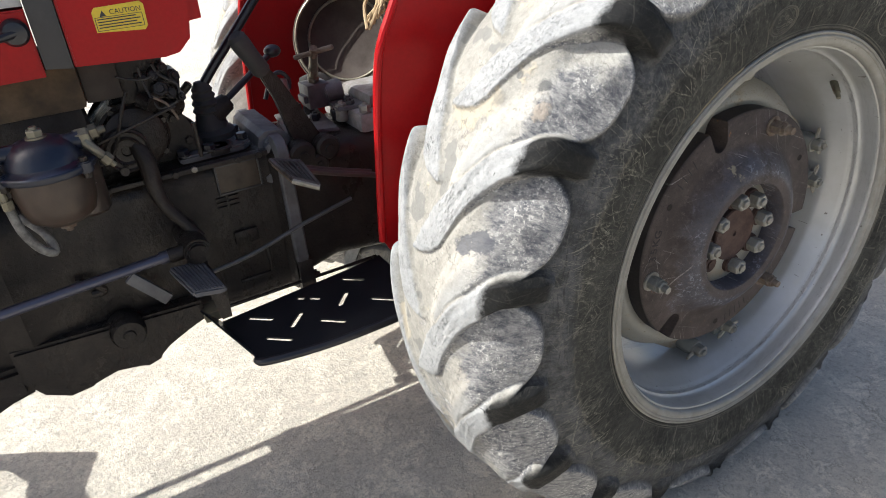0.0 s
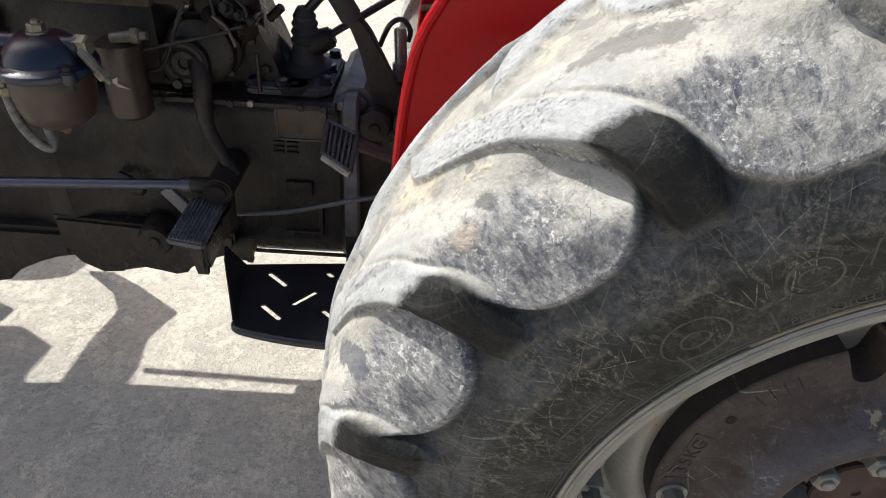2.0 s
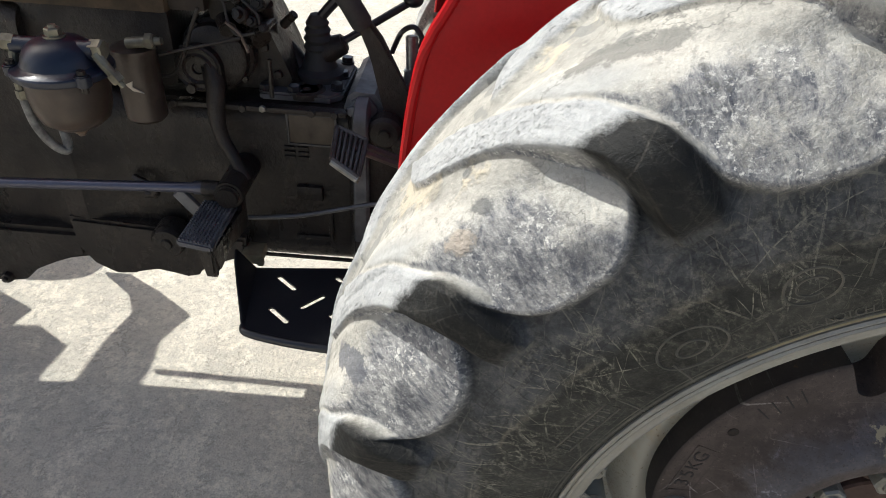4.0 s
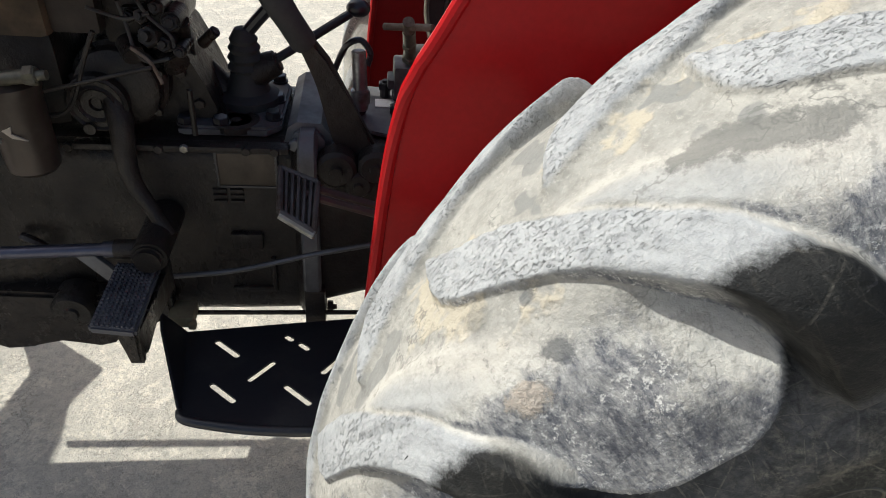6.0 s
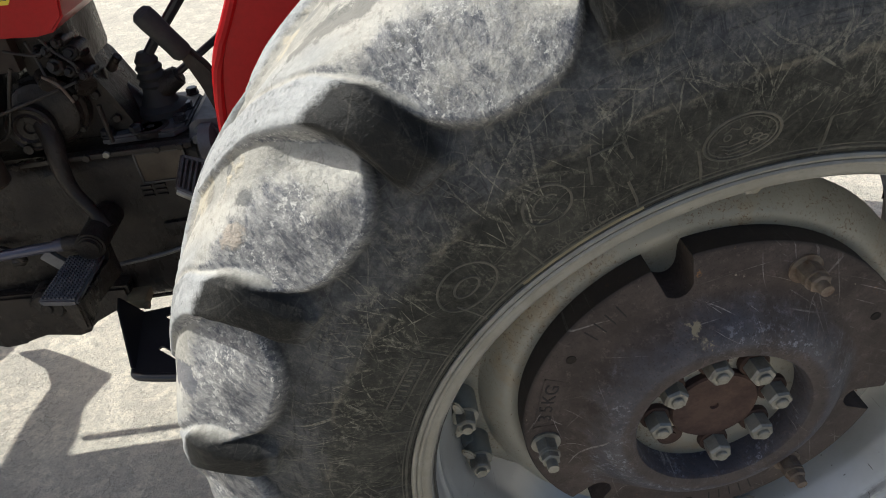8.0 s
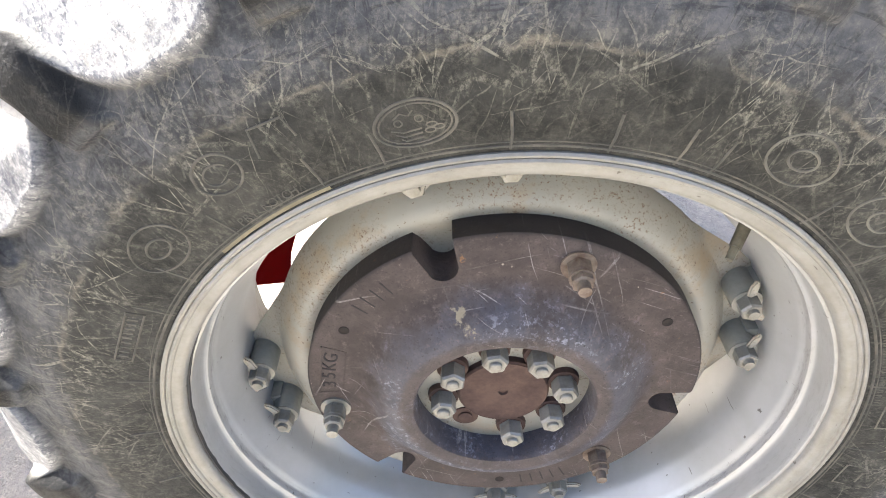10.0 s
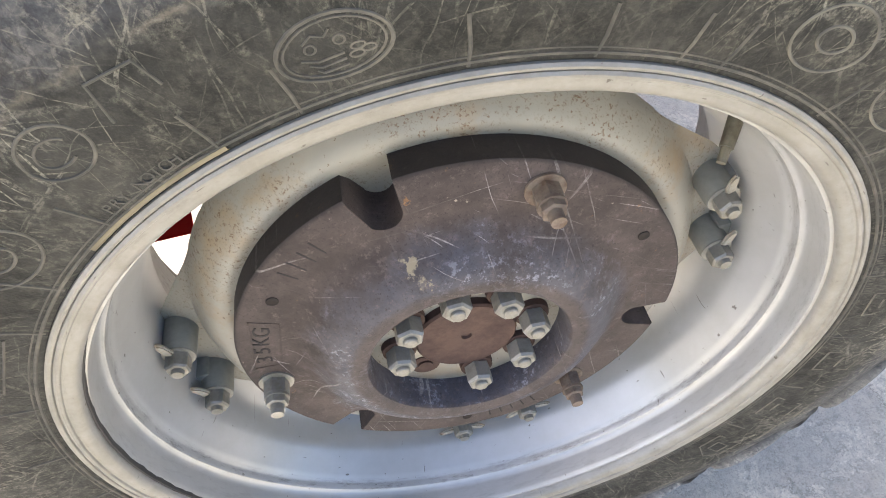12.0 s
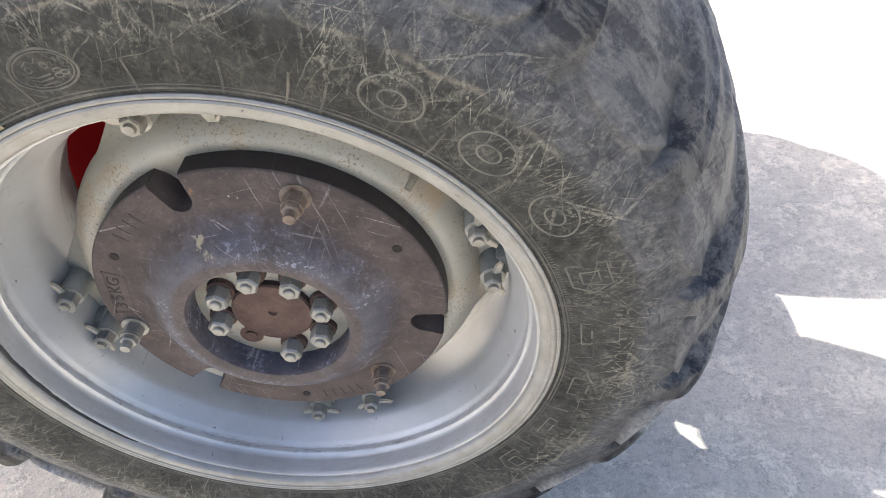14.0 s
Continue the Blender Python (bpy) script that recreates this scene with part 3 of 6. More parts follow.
    nets = m.top(m.math("MULTIPLY", net(19.0, 0.45, 12, 0.070, slack), m.ramp(m.noise(21.0, 4), (0.46, 0.0), (0.54, 1.0))),
                 m.math("MULTIPLY", net(30.0, 0.35, -22, 0.085, slack), m.ramp(m.noise(17.0, 4, 0.6, flat), (0.46, 0.0), (0.54, 0.9))),
                 m.math("MULTIPLY", net(12.0, 0.6, 40, 0.032, sway), m.ramp(m.noise(12.0, 4, 0.6, flat), (0.47, 0.0), (0.55, 0.8))))
    marks = m.top(m.math("MULTIPLY", nets, torn), m.top(*lines))
    zone = m.ramp(rad, (0.385, 0.22), (0.425, 0.5), (0.450, 1.0), (0.490, 0.85), (0.53, 0.25))
    patchy = m.ramp(m.noise(10.0, 5, 0.7), (0.38, 0.08), (0.60, 1.0))
    worn_in = m.ramp(m.noise(260.0, 5, 0.8), (0.40, 0.0), (0.54, 1.0))
    marks = m.math("MULTIPLY", m.math("MULTIPLY", marks, worn_in), m.math("MULTIPLY", zone, patchy))
    haze = m.math("MULTIPLY", m.math("MULTIPLY", m.ramp(m.noise(60.0, 9, 0.85), (0.52, 0.0), (0.60, 0.7)), zone), m.ramp(m.noise(14.0, 4), (0.46, 0.0), (0.60, 1.0)))
    wall = m.mix(haze, wall, (0.150, 0.143, 0.115))
    murk = m.math("MULTIPLY", m.ramp(m.noise(24.0, 8, 0.8), (0.50, 0.0), (0.62, 0.55)), m.ramp(rad, (0.39, 0.4), (0.44, 1.0)))
    wall = m.mix(murk, wall, (0.014, 0.0142, 0.0125))
    wall = m.mix(m.math("MULTIPLY", marks, 0.9), wall, (0.30, 0.285, 0.225))
    cake = m.math("MULTIPLY", m.ramp(edge, (0.4668, 0.0), (0.4682, 1.0), (0.4696, 0.0)), m.ramp(m.noise(14.0, 5), (0.48, 0.0), (0.62, 0.65)))
    wall = m.mix(cake, wall, (0.30, 0.265, 0.19))
    # tops of the bars: grey with short dark flecks along the way the wheel rolls
    pits = m.ramp(m.noise(1.0, 4, 0.75, m.scaled(flat, (240.0, 420.0, 420.0))), (0.54, 0.0), (0.68, 1.0))
    flecks = m.top(m.dash(flat, 4, 0.0034, 0.0018, 0.60, 0.08, 4, 0.0, 0.0018), m.math("MULTIPLY", pits, 0.8))
    flecks = m.math("MULTIPLY", flecks, m.math("MULTIPLY", m.ramp(m.noise(26.0, 6, 0.75), (0.40, 0.05), (0.62, 1.0)), m.ramp(dusty, (0.25, 0.15), (0.85, 1.0))))
    top = m.mix(big, (0.285, 0.292, 0.292), (0.385, 0.388, 0.378))
    top = m.mix(m.ramp(m.noise(85.0, 7, 0.8), (0.40, 0.42), (0.54, 0.0)), top, (0.185, 0.19, 0.195))
    top = m.mix(m.ramp(m.noise(300.0, 4, 0.8), (0.56, 0.0), (0.68, 0.35)), top, (0.45, 0.445, 0.42))
    top = m.mix(m.math("MULTIPLY", flecks, 0.50), top, (0.095, 0.098, 0.106))
    # floors: cream dust on the crown, dark streaked rubber toward the shoulder, stains, a heap of yellow dust
    dust = m.mix(m.ramp(m.noise(8.0, 7, 0.75), (0.36, 0.0), (0.66, 1.0)), (0.240, 0.234, 0.210), (0.375, 0.359, 0.318))
    dust = m.mix(m.ramp(m.noise(70.0, 7, 0.8), (0.40, 0.45), (0.54, 0.0)), dust, (0.175, 0.168, 0.148))
    dust = m.mix(m.ramp(m.noise(240.0, 5, 0.8), (0.55, 0.0), (0.66, 0.35)), dust, (0.50, 0.475, 0.41))
    heap = m.math("MULTIPLY", m.ramp(m.noise(7.0, 5, 0.7), (0.60, 0.0), (0.64, 0.8)), m.ramp(dusty, (0.55, 0.0), (0.85, 1.0)))
    dust = m.mix(heap, dust, (0.40, 0.355, 0.27))
    stain = m.math("MULTIPLY", m.ramp(m.noise(13.0, 3, 0.5), (0.600, 0.0), (0.612, 0.75)), m.ramp(dusty, (0.3, 0.0), (0.7, 1.0)))
    dust = m.mix(stain, dust, (0.175, 0.175, 0.165))
    cream = m.math("MULTIPLY", m.ramp(m.math("ADD", m.attr("fill"), m.math("MULTIPLY", m.math("SUBTRACT", m.noise(28.0, 6, 0.72), 0.5), 0.45)), (0.10, 0.0), (0.32, 0.75), (0.55, 0.75), (0.85, 0.0)), m.ramp(m.noise(70.0, 6, 0.75), (0.36, 0.45), (0.52, 1.0)))
    dust = m.mix(cream, dust, (0.425, 0.402, 0.356))
    streak = m.noise(1.0, 8, 0.80, m.scaled(sway, (150.0, 55.0, 55.0)))
    bare = m.mix(m.ramp(streak, (0.40, 0.0), (0.68, 1.0)), (0.095, 0.098, 0.112), (0.40, 0.392, 0.365))
    # paler where it faces up: dust, and sunlit tops put into the colour
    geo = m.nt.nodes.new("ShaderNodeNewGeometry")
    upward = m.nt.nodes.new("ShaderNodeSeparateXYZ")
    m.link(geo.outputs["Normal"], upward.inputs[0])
    up_facing = m.math("MULTIPLY", m.math("SUBTRACT", upward.outputs[2], 0.60), 0.26)
    patch = m.ramp(m.math("ADD", m.math("ADD", up_facing, m.math("ADD", m.math("ADD", m.math("MULTIPLY", m.noise(10.0, 3, 0.5), 0.36), m.math("MULTIPLY", m.noise(1.0, 8, 0.8, m.scaled(sway, (42.0, 22.0, 22.0))), 0.52)), m.math("MULTIPLY", m.noise(150.0, 7, 0.85), 0.12))), m.math("SUBTRACT", m.math("MULTIPLY", m.math("SUBTRACT", dusty, 0.13), 0.25), m.math("MULTIPLY", rub_shade, 0.32))), (0.435, 0.0), (0.525, 1.0))
    pale = m.math("MULTIPLY", m.ramp(m.noise(170.0, 6, 0.85), (0.54, 0.0), (0.58, 1.0)), m.ramp(m.noise(18.0, 4), (0.42, 0.2), (0.56, 1.0)))
    bare = m.mix(m.math("MULTIPLY", pale, 0.9), bare, (0.60, 0.585, 0.54))
    pock = m.math("MULTIPLY", m.ramp(m.noise(130.0, 5, 0.75), (0.56, 0.0), (0.62, 0.6)), m.ramp(m.noise(16.0, 5, 0.7), (0.42, 0.0), (0.58, 1.0)))
    dust = m.mix(pock, dust, (0.15, 0.145, 0.13))
    crease = m.math("MULTIPLY", m.top(m.dash(slack, 75, 0.07, 0.004, 0.70, 0.04, 2, 9.0, 0.05), m.dash(slack, 110, 0.06, 0.004, 0.71, 0.04, 2, 4.0, 0.05)), m.ramp(dusty, (0.1, 1.0), (0.6, 0.0)))
    # tongue tips paled in colour to make up for the little sun there
    tip_light = m.math("MULTIPLY", m.ramp(dusty, (0.15, 0.42), (0.6, 0.0)), m.ramp(m.noise(34.0, 7, 0.78), (0.42, 0.1), (0.54, 1.0)))
    dust = m.mix(tip_light, dust, (0.60, 0.585, 0.53))
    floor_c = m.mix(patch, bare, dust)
    floor_c = m.mix(m.math("MULTIPLY", m.math("MULTIPLY", crease, torn), 0.7), floor_c, (0.50, 0.48, 0.43))
    smear = m.ramp(m.math("ADD", m.noise(1.0, 6, 0.8, m.scaled(sway, (14.0, 45.0, 45.0))), m.math("MULTIPLY", m.noise(90.0, 5, 0.75), 0.12)), (0.50, 0.0), (0.63, 1.0))
    floor_c = m.mix(m.math("MULTIPLY", m.ramp(m.math("ADD", m.attr("fill"), m.math("MULTIPLY", m.math("SUBTRACT", m.noise(35.0, 6, 0.75), 0.5), 0.5)), (0.55, 0.0), (0.9, 0.85)), m.ramp(dusty, (0.2, 0.0), (0.6, 1.0))), floor_c, m.mix(0.4, top, (0.33, 0.325, 0.30)))
    floor_c = m.mix(m.math("MULTIPLY", rub_shade, 0.9), floor_c, m.mix(smear, (0.026, 0.027, 0.033), (0.135, 0.132, 0.122)))
    # single stains, painted shade in two hollows, a rubbed dark toe and a heap of dry mud on the floors ahead of the
    # axle
    ragged = m.math("MULTIPLY", m.math("SUBTRACT", m.noise(95.0, 7, 0.75), 0.5), 1.9)

    def spot(at, half, low=0.70, high=1.05):
        d = m.nt.nodes.new("ShaderNodeVectorMath")
        d.operation = "SUBTRACT"
        m.link(flat, d.inputs[0])
        d.inputs[1].default_value = at
        k = m.nt.nodes.new("ShaderNodeVectorMath")
        k.operation = "DIVIDE"
        m.link(d.outputs[0], k.inputs[0])
        k.inputs[1].default_value = half
        ln = m.nt.nodes.new("ShaderNodeVectorMath")
        ln.operation = "LENGTH"
        m.link(k.outputs[0], ln.inputs[0])
        return m.ramp(m.math("ADD", ln.outputs["Value"], ragged), (low, 1.0), (high, 0.0))
    damp = m.top(spot((-0.342, 0.632, 0.053), (0.022, 0.1, 0.013)), spot((-0.322, 0.631, 0.045), (0.022, 0.1, 0.014)), spot((-0.303, 0.627, 0.035), (0.020, 0.1, 0.013)))
    floor_c = m.mix(m.math("MULTIPLY", damp, 0.78), floor_c, (0.135, 0.132, 0.120))
    # grey spot at a bar's foot: stain, with the hollow's shade in its colour
    floor_c = m.mix(m.math("MULTIPLY", spot((-0.479, 0.634, 0.052), (0.012, 0.1, 0.013), 0.5, 1.2), 0.6), floor_c, (0.15, 0.147, 0.132))
    toe = m.math("MULTIPLY", m.top(spot((-0.450, 0.566, -0.032), (0.024, 0.030, 0.016), 0.5, 1.25), spot((-0.412, 0.548, -0.044), (0.036, 0.024, 0.018), 0.5, 1.25), spot((-0.616, 0.566, -0.034), (0.022, 0.030, 0.016), 0.5, 1.25)), m.ramp(streak, (0.38, 1.0), (0.66, 0.35)))
    floor_c = m.mix(m.math("MULTIPLY", toe, 0.85), floor_c, (0.060, 0.062, 0.072))
    floor_c = m.mix(m.math("MULTIPLY", m.top(spot((-0.4485, 0.629, 0.041), (0.0055, 0.1, 0.0055)), spot((-0.449, 0.609, 0.0075), (0.0085, 0.1, 0.0085))), 0.8), floor_c, (0.105, 0.106, 0.105))
    # blue-grey blob that paints the shade of a tongue's hollow
    hollow_shade = m.top(spot((-0.634, 0.610, 0.009), (0.015, 0.1, 0.016), 0.85, 1.0), spot((-0.643, 0.625, 0.030), (0.012, 0.1, 0.014), 0.85, 1.0))
    floor_c = m.mix(m.math("MULTIPLY", hollow_shade, 0.85), floor_c, (0.105, 0.108, 0.122))
    mud = spot((-0.476, 0.597, -0.005), (0.012, 0.1, 0.0085))
    floor_c = m.mix(m.math("MULTIPLY", mud, 0.75), floor_c, (0.45, 0.385, 0.31))
    vein = m.math("MULTIPLY", m.ramp(m.noise(13.0, 5, 0.62, sway), (0.488, 0.0), (0.499, 0.75), (0.510, 0.0)), m.ramp(m.noise(8.0, 3), (0.46, 0.0), (0.58, 1.0)))
    floor_c = m.mix(vein, floor_c, (0.12, 0.118, 0.108))
    # clean dark rubber, blackened further for the shade on shoulder and bar ends
    shoulder = m.mix(m.ramp(m.noise(1.0, 8, 0.82, m.scaled(sway, (90.0, 16.0, 16.0))), (0.57, 0.0), (0.68, 0.35)), (0.0095, 0.0098, 0.0095), (0.07, 0.067, 0.057))
    shoulder = m.mix(m.math("MULTIPLY", marks, 0.4), shoulder, (0.28, 0.26, 0.21))
    shoulder = m.mix(rub_shade, shoulder, m.mix(smear, (0.022, 0.023, 0.029), (0.120, 0.117, 0.106)))
    col = m.mix(tread, wall, shoulder)
    col = m.mix(floor, col, floor_c)
    # flaking brown mud caught on the shoulder above the axle
    flaky = m.math("MULTIPLY", spot((-0.108, 0.548, -0.045), (0.046, 0.016, 0.022), 0.6, 1.1), m.ramp(m.noise(85.0, 7, 0.8), (0.44, 0.0), (0.54, 0.9)))
    col = m.mix(flaky, col, m.mix(m.ramp(m.noise(30.0, 4), (0.50, 0.0), (0.62, 1.0)), (0.165, 0.135, 0.098), (0.21, 0.115, 0.042)))
    on_top = m.ramp(m.math("SUBTRACT", m.math("ADD", m.attr("crownward"), m.math("MULTIPLY", m.math("SUBTRACT", m.noise(40.0, 8, 0.8), 0.5), 0.8)), m.math("MULTIPLY", rub_shade, 0.45)), (0.58, 0.0), (0.84, 1.0))
    col = m.mix(m.ramp(m.math("ADD", bar, m.math("MULTIPLY", m.math("SUBTRACT", m.noise(60.0, 7, 0.8), 0.5), 0.7)), (0.45, 0.0), (0.85, 1.0)), col, m.mix(on_top, shoulder, top))
    crack = m.math("MULTIPLY", m.dash(sway, 4, 0.012, 0.0025, 0.70, 0.02, 3, 5.0, 0.05), m.ramp(m.noise(6.0, 3), (0.50, 0.0), (0.56, 1.0)))
    col = m.mix(m.math("MULTIPLY", crack, bar), col, (0.03, 0.03, 0.03))
    m.bump(m.math("SUBTRACT", m.math("MULTIPLY", grain, 0.4), m.math("MULTIPLY", flecks, bar)), 1.0, 0.0020)
    m.bump(m.math("MULTIPLY", m.noise(1.0, 3, 0.6, m.stretch((330.0, 60.0, 330.0))), floor), 0.35, 0.0012)
    m.bump(m.math("ADD", m.noise(45.0, 6, 0.7), m.math("MULTIPLY", marks, -0.25)), 0.7, 0.004)
    m.bump(m.math("MULTIPLY", m.top(heap, mud), m.noise(160.0, 4, 0.7)), 0.6, 0.004)
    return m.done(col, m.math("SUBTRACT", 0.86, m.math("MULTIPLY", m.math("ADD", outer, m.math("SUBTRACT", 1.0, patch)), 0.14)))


M_TYRE = tyre_material()
M_TYREMARK = worn("moulded_rubber", (0.050, 0.048, 0.040), (0.15, 0.138, 0.108), 0.75, 0.0, (0.4, 0.7), 25.0, 0.3)
M_LETTER = worn("scuffed_letter", (0.065, 0.062, 0.051), (0.165, 0.155, 0.122), 0.75, 0.0, (0.35, 0.6), 40.0, 0.3)
M_LUG = worn("grey_lug_paint", (0.25, 0.248, 0.215), (0.16, 0.15, 0.12), 0.6, 0.0, (0.45, 0.75), 15.0, 0.2)


def about(theta, r, y):
    a = radians(theta)
    return Vector((r * math.cos(a), y, HUB.z + r * math.sin(a)))


RIM = [(0.368, -0.034), (0.3730, -0.0395), (0.3750, -0.0440), (0.3744, -0.0478), (0.3722, -0.0492), (0.3700, -0.0484), (0.3690, -0.0468), (0.3678, -0.0466), (0.3640, -0.0470), (0.3600, -0.0460), (0.3574, -0.0435), (0.3560, -0.0395), (0.3556, -0.0360),
       (0.3526, -0.0350), (0.3520, -0.0335), (0.3512, -0.0290), (0.3498, -0.0100), (0.3490, -0.0040), (0.3474, -0.0015), (0.3446, 0.0005), (0.3436, 0.0035), (0.3434, 0.0075), (0.3424, 0.0110), (0.3398, 0.0150), (0.3378, 0.0200),
       (0.3345, 0.030), (0.327, 0.046), (0.322, 0.060), (0.321, 0.135), (0.324, 0.150), (0.341, 0.165), (0.345, 0.225),
       (0.357, 0.240), (0.366, 0.262), (0.379, 0.264), (0.384, 0.256)]
RIM_BACK = [(r + 0.006, y) for r, y in reversed(RIM[2:-2])]


def build_wheel(parent, detail=True):
    """The wheel of the near side: pressed disc, clamped rim, tyre, cast weight, nuts."""
    # pressed disc: a square with cut corners, bowed in section
    bm = bmesh.new()
    rings = []
    prof = [(0.052, 0.030), (0.105, 0.032), (0.13, 0.050), (0.16, 0.075), (0.20, 0.080), (0.222, 0.074), (0.236, 0.066), (0.246, 0.0625), (0.254, 0.0635), (0.262, 0.069), (0.270, 0.078), (0.277, 0.089), (0.283, 0.099), (1.0, 0.108)]
    n = 96
    for k, (r, y) in enumerate(prof):
        ring = []
        for j in range(n):
            t = 360 * j / n
            rr = r
            if r > 0.9:
                d = ((t - 9.7 + 45) % 90) - 45
                rr = 0.322 if abs(d) < 14 else min(0.322, 0.322 * math.cos(radians(31)) / math.cos(radians(45 - abs(d))))
                rr = max(rr, 0.2845)
            ring.append(bm.verts.new(about(t, rr, y)))
        rings.append(ring)
    for r0, r1 in zip(rings, rings[1:]):
        for j in range(n):
            bm.faces.new((r0[j], r0[(j + 1) % n], r1[(j + 1) % n], r1[j]))
    bmesh.ops.recalc_face_normals(bm, faces=bm.faces)
    if bm.faces[0].normal.y > 0:
        bmesh.ops.reverse_faces(bm, faces=bm.faces)
    bmesh.ops.solidify(bm, geom=bm.faces[:], thickness=0.008)
    wheel = part("rear_wheel", bm, M_DISC, parent, "large rear tractor wheel with cream pressed disc and worn tyre")
    part("tyre", tyre_mesh(), M_TYRE, wheel, "worn dusty bar-tread tractor tyre with scuffed dark sidewall")
    part("rim", lathe(bmesh.new(), RIM + RIM_BACK, HUB, "y", 192, closed=True), M_RIM, wheel, "silver painted steel rim with scuffed lip")
    return wheel




def turned(theta):
    """The pose that carries a piece built at the angle 0 to the angle theta about the hub."""
    return Matrix.Translation(HUB) @ Matrix.Rotation(-radians(theta), 4, "Y")


def placed(name, mesh, parent, m, label="", mat=None):
    ob = new(name, mesh)
    if mat and not mesh.materials:
        mesh.materials.append(mat)
    ob.parent = parent
    ob.matrix_basis = m
    return tagged(ob, label)


def wall_y(r):
    return float(np.interp(r, [p[0] for p in BASE[:9]], [p[1] for p in BASE[:9]]))


def on_wall(theta, r, u, v, lift=0.0):
    """A place on the tyre's wall: u metres round and v metres out from an angle and radius."""
    rr = r + v
    return about(theta - math.degrees(u / rr), rr, wall_y(rr) - lift)


def wall_line(bm, theta, r, pts, rad=0.0011, closed=False):
    """A raised mould line on the wall through points (u, v)."""
    line = [on_wall(theta, r, u, v, 0.0003) for u, v in pts]
    if closed:
        line.append(line[0])
    seg = 6
    rings = []
    for k, p in enumerate(line):
        a, b = line[max(k - 1, 0)], line[min(k + 1, len(line) - 1)]
        d = (b - a).normalized()
        x = d.cross(Vector((0, 1, 0))).normalized()
        rings.append([bm.verts.new(p + rad * (math.cos(2 * math.pi * j / seg) * x + 0.8 * math.sin(2 * math.pi * j / seg) * Vector((0, 1, 0)))) for j in range(seg)])
    for r0, r1 in zip(rings, rings[1:]):
        for j in range(seg):
            bm.faces.new((r0[j], r0[(j + 1) % seg], r1[(j + 1) % seg], r1[j]))


def oval(a, b, n=28, cu=0.0, cv=0.0, start=0.0, end=360.0):
    return [(cu + a * math.cos(radians(start + (end - start) * i / n)), cv + b * math.sin(radians(start + (end - start) * i / n))) for i in range(n + (end - start < 360))]


def text_mesh(words, size, depth):
    cu = bpy.data.curves.new("words", "FONT")
    cu.body = words
    cu.size = size
    cu.extrude = depth
    cu.align_x = "CENTER"
    cu.align_y = "CENTER"
    ob = bpy.data.objects.new("words", cu)
    me = bpy.data.meshes.new_from_object(ob)
    bpy.data.objects.remove(ob)
    return me


